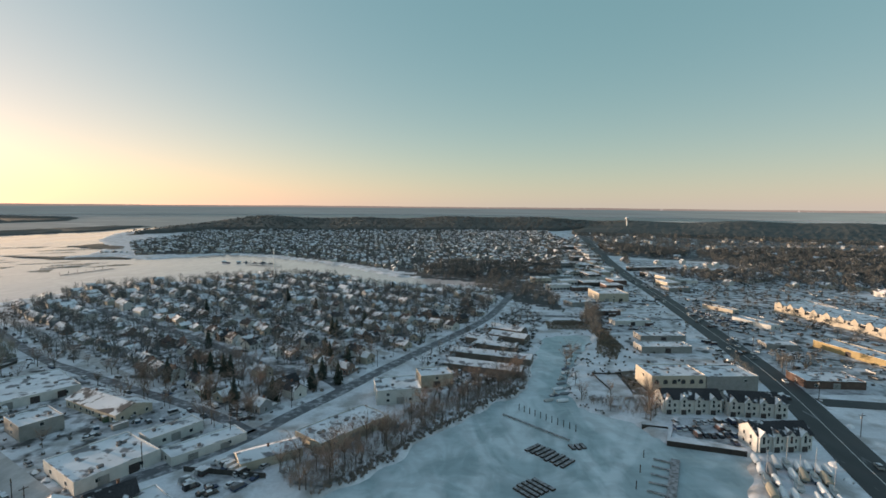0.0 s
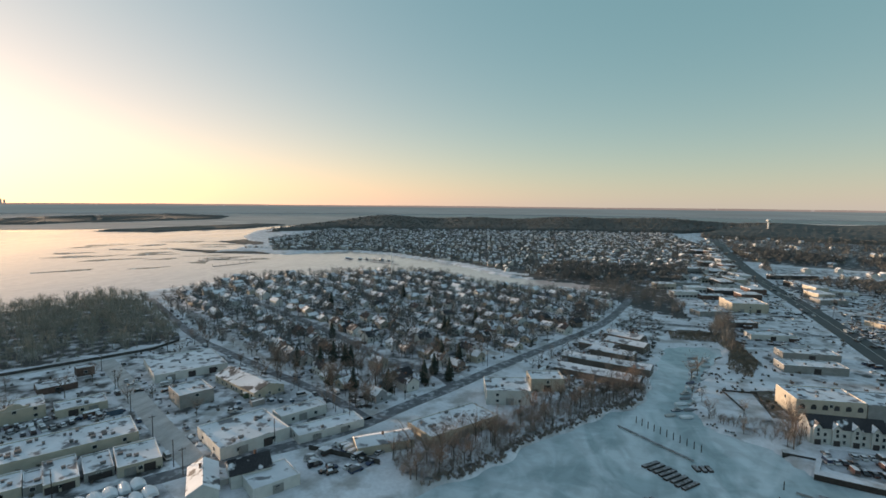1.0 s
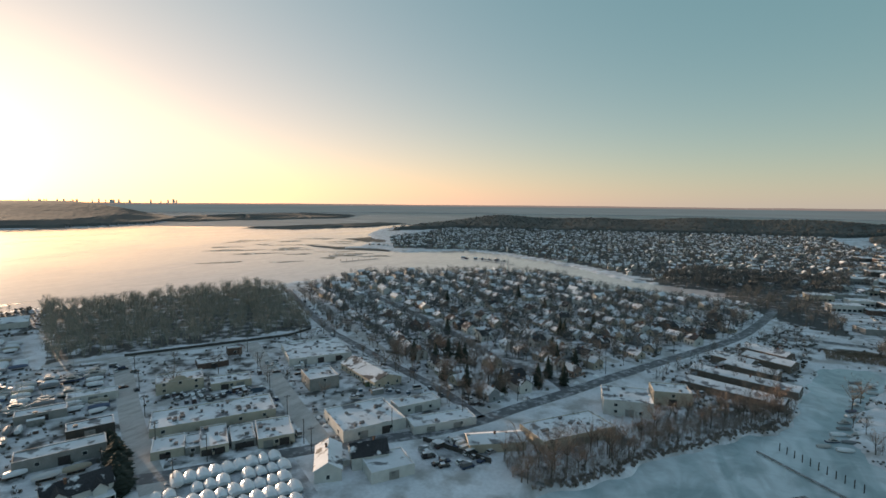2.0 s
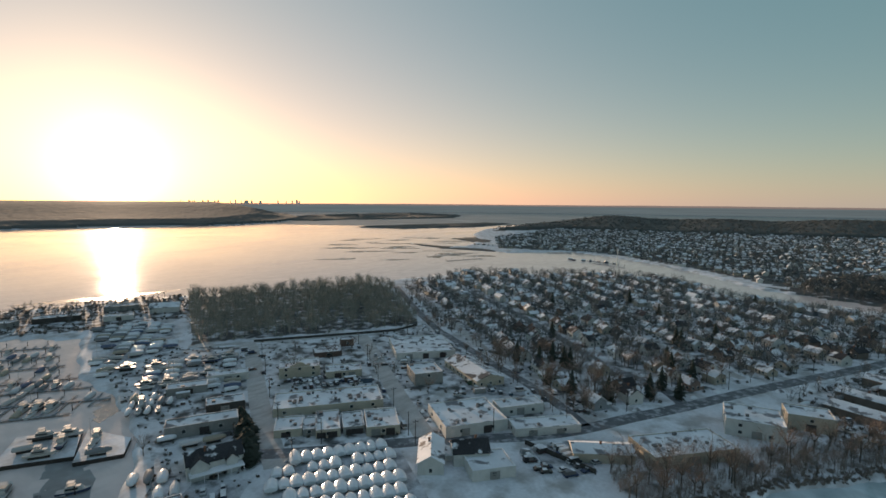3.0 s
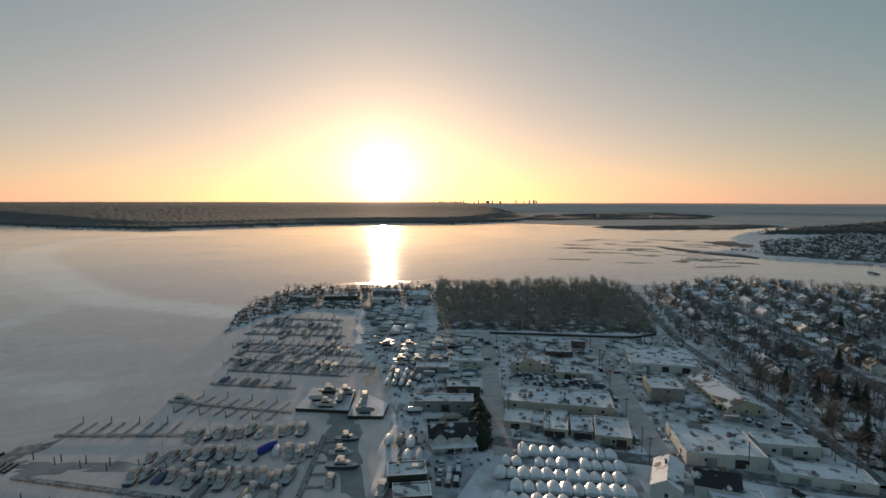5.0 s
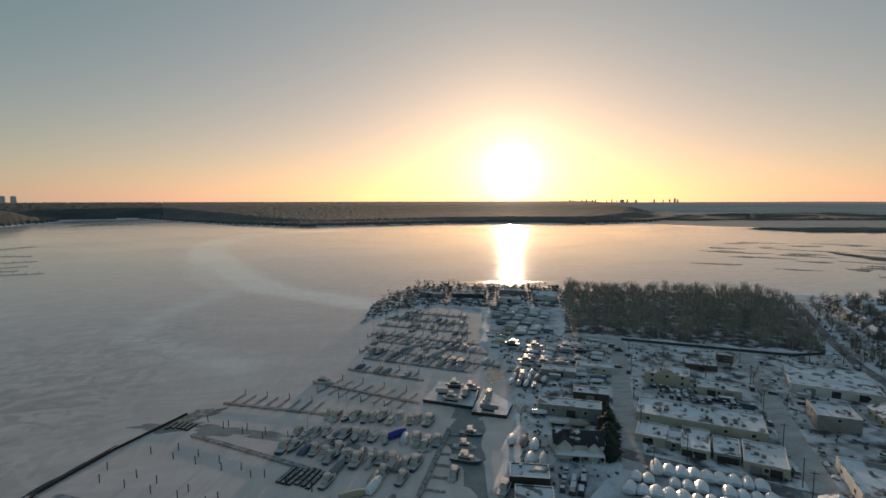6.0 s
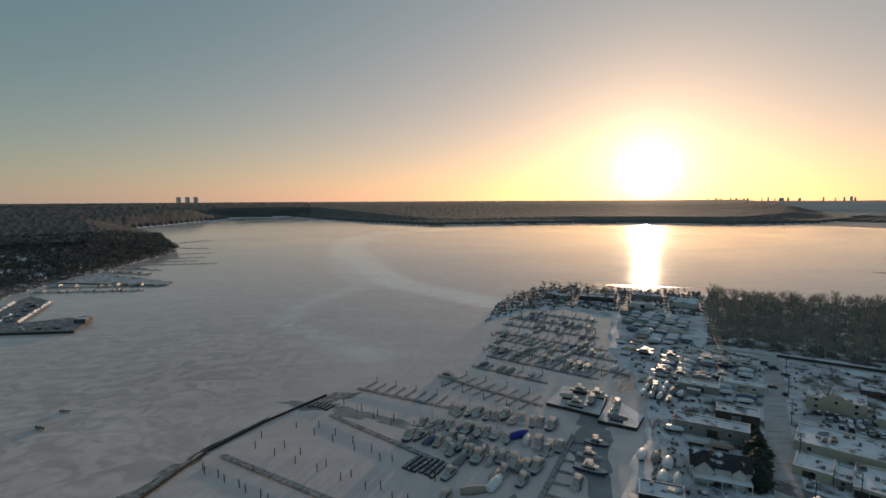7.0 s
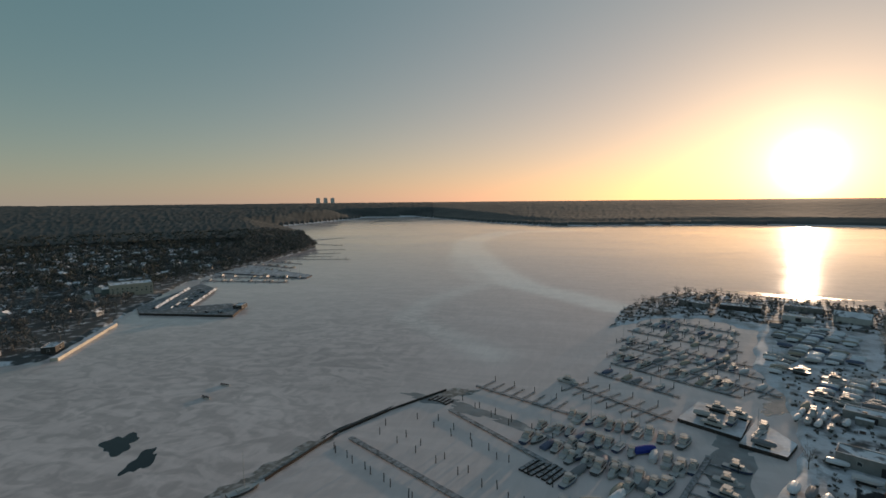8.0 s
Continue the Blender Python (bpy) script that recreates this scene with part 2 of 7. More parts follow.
# darker copy of far_twigs, the same hill shade painted in
M["hill_wood"] = material("shaded_hill_wood", (0.06, 0.065, 0.055), 0.95, rand=[(0.085, 0.092, 0.085), (0.06, 0.072, 0.06), (0.10, 0.10, 0.092), (0.07, 0.08, 0.072)], island=True)
M["far_twigs"] = material("far_twigs", (0.09, 0.075, 0.062), 0.95, rand=[(0.135, 0.14, 0.14), (0.16, 0.158, 0.152), (0.12, 0.128, 0.128), (0.10, 0.112, 0.11)], island=True)
# much paler than far_twigs: sunlit haze over the woods put into the colour
M["hazed_woods_twigs"] = material("hazed_woods_twigs", (0.2, 0.18, 0.15), 0.95, rand=[(0.31, 0.30, 0.26), (0.36, 0.335, 0.29), (0.27, 0.27, 0.24), (0.24, 0.245, 0.21)], island=True)
M["needles"] = material("evergreen_needles", (0.042, 0.055, 0.044), 0.9, vary=0.3, scale=0.8)
M["reed"] = material("dry_reeds", (0.24, 0.205, 0.16), 0.95, vary=0.3, scale=0.2)
M["wood"] = material("weathered_dock_wood", (0.10, 0.095, 0.09), 0.85, vary=0.3, scale=0.5, second=(0.44, 0.45, 0.47), amount=0.5, soft=0.22)
M["pile"] = material("dark_piling", (0.06, 0.05, 0.045), 0.85, vary=0.3, scale=1.0)
M["hull"] = material("gelcoat_hull", (0.6, 0.6, 0.6), 0.35, rand=[(0.55, 0.55, 0.55), (0.48, 0.48, 0.46), (0.06, 0.08, 0.14), (0.60, 0.60, 0.60), (0.3, 0.3, 0.3), (0.10, 0.10, 0.10)])
M["cabin"] = material("boat_cabin", (0.46, 0.46, 0.45), 0.4, vary=0.1, scale=1.0)
M["wrap"] = material("shrink_wrap", (0.72, 0.75, 0.78), 0.28, vary=0.12, scale=0.5, bump=0.1, bump_scale=2.0, spec=0.6)
M["blue_cover"] = material("blue_tarp", (0.02, 0.045, 0.30), 0.5, vary=0.2, scale=1.0)
M["tan_cover"] = material("canvas_cover", (0.3, 0.3, 0.29), 0.7, rand=[(0.34, 0.31, 0.25), (0.10, 0.13, 0.20), (0.42, 0.42, 0.41), (0.2, 0.21, 0.22), (0.55, 0.56, 0.57)])
M["steel"] = material("galvanised_steel", (0.45, 0.46, 0.47), 0.45, 0.7, vary=0.1, scale=1.0)
M["vent"] = material("weathered_vent", (0.16, 0.165, 0.17), 0.6, 0.3, vary=0.2, scale=1.0)
M["car"] = material("car_paint", (0.2, 0.2, 0.2), 0.3, rand=[(0.03, 0.03, 0.035), (0.3, 0.31, 0.32), (0.55, 0.55, 0.55), (0.07, 0.045, 0.045), (0.03, 0.05, 0.10), (0.12, 0.12, 0.12), (0.62, 0.62, 0.62), (0.05, 0.05, 0.05)])
M["tyre"] = material("rubber", (0.02, 0.02, 0.02), 0.9)
M["stone"] = material("bulkhead", (0.15, 0.14, 0.13), 0.9, vary=0.3, scale=0.4)
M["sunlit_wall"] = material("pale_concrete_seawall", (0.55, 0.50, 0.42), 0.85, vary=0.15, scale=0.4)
M["lot"] = material("slushy_parking_lot", (0.62, 0.64, 0.67), 0.7, vary=0.3, scale=0.12, second=(0.20, 0.205, 0.21), amount=0.56, soft=0.12, fine=0.2)
M["bare"] = material("bare_gravel", (0.13, 0.11, 0.09), 0.9, vary=0.3, scale=0.2, second=(0.45, 0.45, 0.46), amount=0.62, soft=0.08)
M["shrub"] = material("leafless_shrub", (0.07, 0.06, 0.05), 0.95, rand=[(0.13, 0.11, 0.095), (0.09, 0.095, 0.08), (0.17, 0.14, 0.115)], island=True)
M["rust"] = material("painted_steel_box", (0.2, 0.1, 0.08), 0.7, vary=0.3, scale=0.8, rand=[(0.11, 0.07, 0.06), (0.06, 0.10, 0.14), (0.30, 0.30, 0.29), (0.08, 0.12, 0.08)])
M["marsh"] = material("marsh_grass", (0.30, 0.26, 0.21), 0.95, vary=0.3, scale=0.05, second=(0.6, 0.61, 0.62), amount=0.6, soft=0.06)
M["grey_ice"] = material("bare_grey_ice", (0.30, 0.30, 0.295), 0.5, vary=0.25, scale=0.08, second=(0.34, 0.35, 0.35), amount=0.6, soft=0.1, spec=0.06)
M["reed_mud"] = material("frozen_reed_mud", (0.13, 0.115, 0.095), 0.9, vary=0.4, scale=0.15, second=(0.5, 0.5, 0.5), amount=0.63, soft=0.06, fine=0.3)
M["wet_ice"] = material("wet_rough_ice", (0.30, 0.29, 0.28), 0.24, vary=0.25, scale=0.3, bump=0.5, bump_scale=0.9, spec=0.35)
M["mud"] = material("muddy_tidal_ice", (0.22, 0.205, 0.185), 0.7, vary=0.35, scale=0.25, second=(0.40, 0.39, 0.375), amount=0.55, soft=0.1, bump=0.25, bump_scale=0.8)
# base raised so the colour itself holds the horizon haze
M["tower"] = material("hazed_far_concrete", (0.75, 0.72, 0.70), 0.9, vary=0.1, scale=0.02)

WALLS = {"wall_white": (0.62, 0.61, 0.58), "wall_tan": (0.45, 0.40, 0.33), "wall_grey": (0.27, 0.29, 0.31), "wall_brown": (0.17, 0.14, 0.12), "wall_sage": (0.30, 0.33, 0.29), "wall_rust": (0.25, 0.17, 0.14)}
for k, c in WALLS.items():
    M[k] = material(k, c, 0.75, vary=0.15, scale=0.5, fine=0.1)


# ---- mesh helpers ----
class Shape:
    """Collects faces, each with a material slot, into one mesh."""

    def __init__(self):
        self.v, self.f, self.m = [], [], []

    def face(self, pts, mi=0):
        k = len(self.v)
        self.v.extend(pts)
        self.f.append(tuple(range(k, k + len(pts))))
        self.m.append(mi)

    def box(self, x0, y0, z0, x1, y1, z1, mi=0, top=None):
        k = len(self.v)
        self.v += [(x0, y0, z0), (x1, y0, z0), (x1, y1, z0), (x0, y1, z0), (x0, y0, z1), (x1, y0, z1), (x1, y1, z1), (x0, y1, z1)]
        for q in ((3, 2, 1, 0), (0, 1, 5, 4), (1, 2, 6, 5), (2, 3, 7, 6), (3, 0, 4, 7)):
            self.f.append(tuple(k + i for i in q))
            self.m.append(mi)
        self.f.append((k + 4, k + 5, k + 6, k + 7))
        self.m.append(mi if top is None else top)

    def turned(self, cx, cy, z0, z1, lx, ly, deg, mi=0, top=None):
        """A box of size lx, ly about cx, cy, turned by deg."""
        k = len(self.v)
        c, s = math.cos(radians(deg)), math.sin(radians(deg))
        for z in (z0, z1):
            for a, b in ((-1, -1), (1, -1), (1, 1), (-1, 1)):
                x, y = a * lx / 2, b * ly / 2
                self.v.append((cx + x * c - y * s, cy + x * s + y * c, z))
        for q in ((3, 2, 1, 0), (0, 1, 5, 4), (1, 2, 6, 5), (2, 3, 7, 6), (3, 0, 4, 7)):
            self.f.append(tuple(k + i for i in q))
            self.m.append(mi)
        self.f.append((k + 4, k + 5, k + 6, k + 7))
        self.m.append(mi if top is None else top)

    def tube(self, a, b, ra, rb, sides=5, mi=0):
        a, b = Vector(a), Vector(b)
        d = (b - a).normalized()
        u = d.orthogonal().normalized()
        w = d.cross(u)
        k = len(self.v)
        for p, r in ((a, ra), (b, rb)):
            for i in range(sides):
                t = 2 * math.pi * i / sides
                self.v.append(tuple(p + u * (r * math.cos(t)) + w * (r * math.sin(t))))
        for i in range(sides):
            j = (i + 1) % sides
            self.f.append((k + i, k + j, k + sides + j, k + sides + i))
            self.m.append(mi)
        self.f.append(tuple(k + sides + i for i in range(sides)))
        self.m.append(mi)

    def ribbon(self, a, b, w, rnd, mi=0):
        """A thin tapering blade from a to b."""
        a, b = Vector(a), Vector(b)
        s = (b - a).cross(Vector((rnd.uniform(-1, 1), rnd.uniform(-1, 1), rnd.uniform(-1, 1))))
        if s.length < 1e-5:
            s = Vector((1, 0, 0))
        s = s.normalized() * w / 2
        self.face([tuple(a - s), tuple(a + s), tuple(b)], mi)

    def mesh(self, name, mats):
        me = bpy.data.meshes.new(name)
        me.from_pydata(self.v, [], self.f)
        for m in mats:
            me.materials.append(m)
        if len(mats) > 1:
            me.polygons.foreach_set("material_index", self.m)
        me.update()
        return me


def thing(name, label, category, group="", kind=""):
    return tagged(new(name), label, category, group, kind)


def part(name, shape, mats, parent=None, label=""):
    """Links a shape (or a ready mesh) as one mesh object under parent."""
    me = shape if isinstance(shape, bpy.types.Mesh) else shape.mesh(name, mats if isinstance(mats, (list, tuple)) else [mats])
    ob = new(name, me)
    ob.parent = parent
    return tagged(ob, label) if label else ob


def solid(name, shape, mats, label, category, kind="", group=""):
    return tagged(part(name, shape, mats), label, category, group, kind)


def inside(poly, x, y):
    hit = np.zeros(np.shape(x), bool)
    for (x0, y0), (x1, y1) in zip(poly, poly[1:] + poly[:1]):
        hit ^= ((y0 > y) != (y1 > y)) & (x < (x1 - x0) * (y - y0) / ((y1 - y0) or 1e-9) + x0)
    return hit


def distance(line, x, y):
    best = np.full(np.shape(x), 1e9)
    for (x0, y0), (x1, y1) in zip(line, line[1:]):
        dx, dy = x1 - x0, y1 - y0
        t = np.clip(((x - x0) * dx + (y - y0) * dy) / (dx * dx + dy * dy + 1e-9), 0, 1)
        best = np.minimum(best, np.hypot(x - x0 - t * dx, y - y0 - t * dy))
    return best


def smooth(a, b, v):
    t = np.clip((v - a) / (b - a), 0, 1)
    return t * t * (3 - 2 * t)


# ---- the lie of the land ----
SHORE_MARINA = [(-39, 154), (-62, 118), (-105, 70), (-135, 46), (-149, 42), (-164, 51), (-182, 61), (-200, 72), (-231, 82), (-272, 87), (-313, 87), (-350, 96), (-400, 112),
                (-436, 84), (-428, 50), (-385, 10), (-461, 26), (-535, 66), (-556, 92), (-545, 140), (-512, 232)]
SHORE_BACK = [(-485, 260), (-462, 330), (-430, 410), (-410, 480), (-385, 545), (-320, 600), (-245, 672), (-150, 668), (-74, 580), (-24, 560), (30, 585), (52, 606), (20, 628), (-62, 655),
              (-161, 772), (-230, 830), (-310, 885), (-400, 930), (-490, 832), (-570, 860), (-664, 815), (-640, 900), (-700, 1050), (-860, 1250), (-980, 1500)]
SHORE_SOUND = [(-930, 1900), (-1000, 2400), (-600, 3100), (600, 3250), (2200, 2900), (4200, 2600), (6000, 2000), (6000, -6000), (-2500, -6000)]
SHORE_EAST = [(-2634, -1300), (-1750, -1225), (-1330, -850), (-930, -560), (-735, -520), (-640, -500), (-530, -482), (-485, -474), (-347, -398), (-301, -371), (-219, -322), (-199, -336),
              (-100, -350), (80, -260), (170, -60), (150, 90), (96, 150), (118, 186), (91, 195), (87, 209)]
SHORE_INLET = [(76, 219), (65, 232), (65, 252), (80, 300), (104, 345), (107, 366), (83, 360), (72, 352), (56, 299), (45, 252), (24, 231), (-5, 199), (-17, 179)]
LAND = SHORE_MARINA + SHORE_BACK + SHORE_SOUND + SHORE_EAST + SHORE_INLET
FAR_SHORE = [(-2634, -1300), (-2830, -1379), (-3000, -1100), (-2196, -468), (-1900, -149), (-1980, 148), (-2040, 450), (-1998, 694), (-1880, 1000), (-1950, 1300), (-2300, 1700), (-3000, 2100),
             (-6000, 3000), (-6000, -6000), (-2500, -6000)]
HOUSING = [(-80, 206), (-159, 256), (-242, 302), (-376, 412), (-379, 540), (-310, 590), (-240, 655), (-150, 650), (-74, 565), (-20, 548), (40, 560), (60, 480), (28, 405), (-4, 348), (-36, 292), (-57, 250), (-72, 222)]
NORTH_TOWN = [(-540, 880), (-400, 945), (-300, 905), (-160, 800), (-50, 690), (40, 650), (120, 700), (215, 900), (330, 1300), (360, 1750), (-300, 1800), (-760, 1600), (-720, 1150)]
EAST_TOWN = [(-190, -350), (-300, -390), (-480, -490), (-620, -520), (-730, -640), (-800, -1000), (-500, -1150), (-200, -900), (-100, -400)]
RIGHT_TOWN = [(250, 640), (420, 620), (520, 430), (430, 250), (600, 200), (1100, 700), (900, 1000), (480, 820), (320, 900)]
WOODS = [(-326, 152), (-247, 288), (-384, 398), (-425, 400), (-478, 250), (-500, 232)]
FOREST_RIGHT = [(330, 930), (470, 830), (560, 600), (470, 300), (700, 200), (2600, 1500), (2600, 2600), (900, 2650), (430, 1700)]
RIDGE = [(-900, 1400), (-700, 1650), (400, 1780), (900, 2300), (700, 2700), (-300, 2750), (-880, 2500), (-900, 1900)]
CREEK_TREES = [(30, 600), (70, 480), (110, 440), (120, 600), (60, 680), (-60, 670), (-20, 640)]
BANK_RIGHT = [(67, 236), (74, 246), (100, 243), (102, 226), (92, 212), (80, 220)]
BANK = [(-52, 158), (-39, 156), (-18, 182), (-6, 202), (22, 234), (44, 256), (52, 284), (36, 272), (8, 250), (-10, 226), (-30, 200), (-58, 172)]
EAST_WOODS = [(-120, -330), (-199, -334), (-219, -320), (-301, -370), (-485, -473), (-640, -499), (-735, -519), (-930, -558), (-1330, -850), (-1750, -1225), (-1600, -1700), (-600, -1500), (-100, -900)]
COMMERCE = [(190, 300), (225, 240), (330, 215), (440, 250), (480, 420), (430, 600), (300, 720), (238, 560)]
STRIP = [(112, 250), (150, 250), (186, 330), (222, 560), (236, 720), (140, 660), (100, 470), (126, 400), (124, 320)]
POINT = [(-388, 10), (-461, 27), (-535, 68), (-555, 95), (-545, 140), (-510, 230), (-440, 215), (-405, 190), (-420, 120), (-436, 84), (-428, 50)]
MIDBANK = [(-20, 240), (-8, 300), (20, 360), (52, 420), (80, 470), (84, 400), (66, 350), (50, 300), (40, 262)]
WEDGE = [(130, 640), (178, 630), (228, 610), (262, 800), (340, 1100), (400, 1400), (240, 1400), (200, 900), (120, 700)]
BACK_CREEK = [(-40, 700), (14, 790), (190, 800), (150, 640), (30, 640)]
FIELD_WOOD = [(300, 965), (348, 940), (425, 895), (490, 1000), (420, 1160), (345, 1150)]
RIGHT_WOOD = [(412, 700), (440, 740), (480, 1000), (760, 1100), (980, 900), (860, 560), (640, 330), (520, 380), (500, 545), (340, 600), (300, 690), (362, 695)]
WORKS = [(-160, 108), (-300, 180), (-258, 238), (-243, 285), (-160, 245), (-80, 196), (-118, 154)]
BOATYARD = [(-140, 50), (-200, 76), (-300, 95), (-330, 145), (-300, 172), (-180, 108), (-150, 95)]
LEVEL = 1.4


def height(x, y):
    """Height of the ground: the bed under the ice, the flat shore, the wooded hills behind."""
    d1 = np.where(inside(LAND, x, y), 1, -1) * distance(LAND + LAND[:1], x, y)
    d2 = np.where(inside(FAR_SHORE, x, y), 1, -1) * distance(FAR_SHORE + FAR_SHORE[:1], x, y)
    d = np.maximum(d1, d2)
    wobble = 1.2 * np.sin(x * 0.21 + 1.3 * np.sin(y * 0.13)) + 0.9 * np.sin(y * 0.33 + x * 0.11)
    z = -1.2 + (LEVEL + 1.2) * smooth(-2.0, 2.5, d + wobble)
    r, az = np.hypot(x, y), np.degrees(np.arctan2(-x, y))
    swell = 0.75 + 0.25 * np.sin(az * 0.21 + r * 0.0011) + 0.15 * np.sin(az * 0.63 + 2)
    north = smooth(60, 30, np.abs(az + 10)) * smooth(1500, 2500, r) * smooth(3100, 2600, r) * 24 * swell
    west = smooth(46, 63, az) * smooth(0, 260, d2) * (4 + 74 * smooth(1700, 4950, r))
    east = np.where((az > 103) | (az < -75), smooth(0, 150, d1) * (84 * smooth(500, 4950, r)), 0) * smooth(101, 110, np.where(az < -75, 120, az))
    return z + np.where(d > 0, north + np.maximum(west, east), 0)


def ground_mesh():
    az = np.concatenate([np.arange(-50, 156, 0.3), np.arange(156, 310, 2.0)])
    r = np.concatenate([[0.0], np.geomspace(30, 4950, 290)])
    a, rr = np.meshgrid(np.radians(az), r, indexing="ij")
    x, y = -np.sin(a) * rr, np.cos(a) * rr
    z = height(x, y)
    co = np.stack([x, y, z], -1).reshape(-1, 3)
    na, nr = len(az), len(r)
    i, j = np.meshgrid(np.arange(na), np.arange(nr - 1), indexing="ij")
    i2 = (i + 1) % na
    quads = np.stack([i * nr + j, i * nr + j + 1, i2 * nr + j + 1, i2 * nr + j], -1).reshape(-1, 4)[:, ::-1]
    me = bpy.data.meshes.new("ground")
    me.from_pydata(co.tolist(), [], quads.tolist())
    me.materials.append(M["snow"])
    me.polygons.foreach_set("use_smooth", [True] * len(me.polygons))
    xx, yy, zz = co.T
    litter = np.zeros(len(xx))
    for poly, v in ((HOUSING, 0.34), (NORTH_TOWN, 0.57), (RIGHT_TOWN, 0.36), (EAST_TOWN, 0.4), (EAST_WOODS, 0.5), (WORKS, 0.35), (MIDBANK, 0.36), (BOATYARD, 0.33), (COMMERCE, 0.36), (STRIP, 0.3), (POINT, 0.42), (BANK, 0.33), (BANK_RIGHT, 0.3), (CREEK_TREES, 0.55), (WEDGE, 0.36), (FIELD_WOOD, 0.5), (RIGHT_WOOD, 0.34), (BACK_CREEK, 0.5), (WOODS, 0.47), (FOREST_RIGHT, 0.5), (RIDGE, 0.9)):
        litter = np.maximum(litter, v * inside(poly, xx, yy))
    litter = np.maximum(litter, 0.62 * smooth(6, 22, zz))
    me.attributes.new("litter", "FLOAT", "POINT").data.foreach_set("value", litter.astype(np.float32))
    return me


ground = tagged(new("ground", ground_mesh()), "snow-covered ground of the town, flat by the shore", "ground", kind="structure")


def ring(r, z0, z1, a0, a1, uneven=0.0, step=0.5):
    s = Shape()
    k = int((a1 - a0) / step)
    rnd = random.Random(5)
    tops = [z1 + uneven * (math.sin(i * 0.11) + 0.5 * math.sin(i * 0.37 + 1) + 0.25 * rnd.uniform(-1, 1)) for i in range(k + 1)]
    for i in range(k):
        p, q = radians(a0 + i * step), radians(a0 + (i + 1) * step)
        x0, y0, x1, y1 = -math.sin(p) * r, math.cos(p) * r, -math.sin(q) * r, math.cos(q) * r
        s.face([(x1, y1, z0), (x0, y0, z0), (x0, y0, tops[i]), (x1, y1, tops[i + 1])])
    return s


TRAIL = [(-455, 23), (-511, -28), (-552, -73), (-656, -124), (-817, -183), (-960, -238), (-1130, -280), (-1267, -284), (-1512, -252), (-1590, -89)]
TRAIL_NEAR = [(-1092, -268), (-854, -235), (-646, -172), (-561, -119), (-450, -151), (-380, -148), (-300, -60)]


def polar(az, r, z):
    a, rr = np.meshgrid(np.radians(az), r, indexing="ij")
    co = np.stack([-np.sin(a) * rr, np.cos(a) * rr, np.full(a.shape, z)], -1).reshape(-1, 3)
    na, nr = len(az), len(r)
    i, j = np.meshgrid(np.arange(na), np.arange(nr - 1), indexing="ij")
    i2 = (i + 1) % na
    return co, np.stack([i * nr + j, i * nr + j + 1, i2 * nr + j + 1, i2 * nr + j], -1).reshape(-1, 4)[:, ::-1]


co, quads = polar(np.concatenate([np.arange(-50, 156, 0.6), np.arange(156, 310, 3.0)]), np.concatenate([[0.0], np.geomspace(60, 4960, 130)]), 0.0)
me = bpy.data.meshes.new("water")
me.from_pydata(co.tolist(), [], quads.tolist())
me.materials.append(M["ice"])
span_r = np.hypot(co[:, 0], co[:, 1])
drift = 1.3 * np.exp(-(distance(TRAIL, co[:, 0], co[:, 1]) / (9 + span_r * 0.022)) ** 2) + 0.45 * np.exp(-(distance(TRAIL_NEAR, co[:, 0], co[:, 1]) / 18) ** 2)
drift = np.clip(drift + 0.2 * smooth(360, 240, span_r), 0, 1)
me.attributes.new("ripples", "FLOAT", "POINT").data.foreach_set("value", np.maximum(smooth(620, 260, span_r) * smooth(-60, -140, co[:, 1]), 0.7 * smooth(100, 150, co[:, 1]) * smooth(420, 380, co[:, 1]) * (co[:, 0] > -120)).astype(np.float32))
# mask of the inlet ice that gets the painted sky tint
me.attributes.new("inlet_sky_tint", "FLOAT", "POINT").data.foreach_set("value", (smooth(60, 120, co[:, 1] + co[:, 0] * 0.3) * smooth(440, 400, co[:, 1]) * smooth(-150, -90, co[:, 0])).astype(np.float32))
me.attributes.new("drift", "FLOAT", "POINT").data.foreach_set("value", drift.astype(np.float32))
tagged(new("water", me), "frozen bay of grey ice tinted by warm light, with wind-blown snow", "frozen bay", kind="structure")
open_ = Shape()
open_.face([(x, y, 0.03) for x, y in ((-1850, 1180), (-1560, 1330), (-1320, 1530), (-1010, 1960), (-700, 3300), (2500, 3300), (2300, 4300), (0, 4900), (-2400, 4290), (-4200, 2560), (-4690, 1480), (-2350, 1250))][::-1])
tagged(part("water_sound", open_, M["grey_water"]), "open grey water of the sound beyond the ice", "open water", kind="structure")
# upright backdrop rings whose glow carries the haze
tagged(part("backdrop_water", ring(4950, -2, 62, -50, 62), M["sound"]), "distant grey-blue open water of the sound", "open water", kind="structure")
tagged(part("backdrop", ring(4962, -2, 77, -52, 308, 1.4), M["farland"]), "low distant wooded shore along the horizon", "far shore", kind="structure")


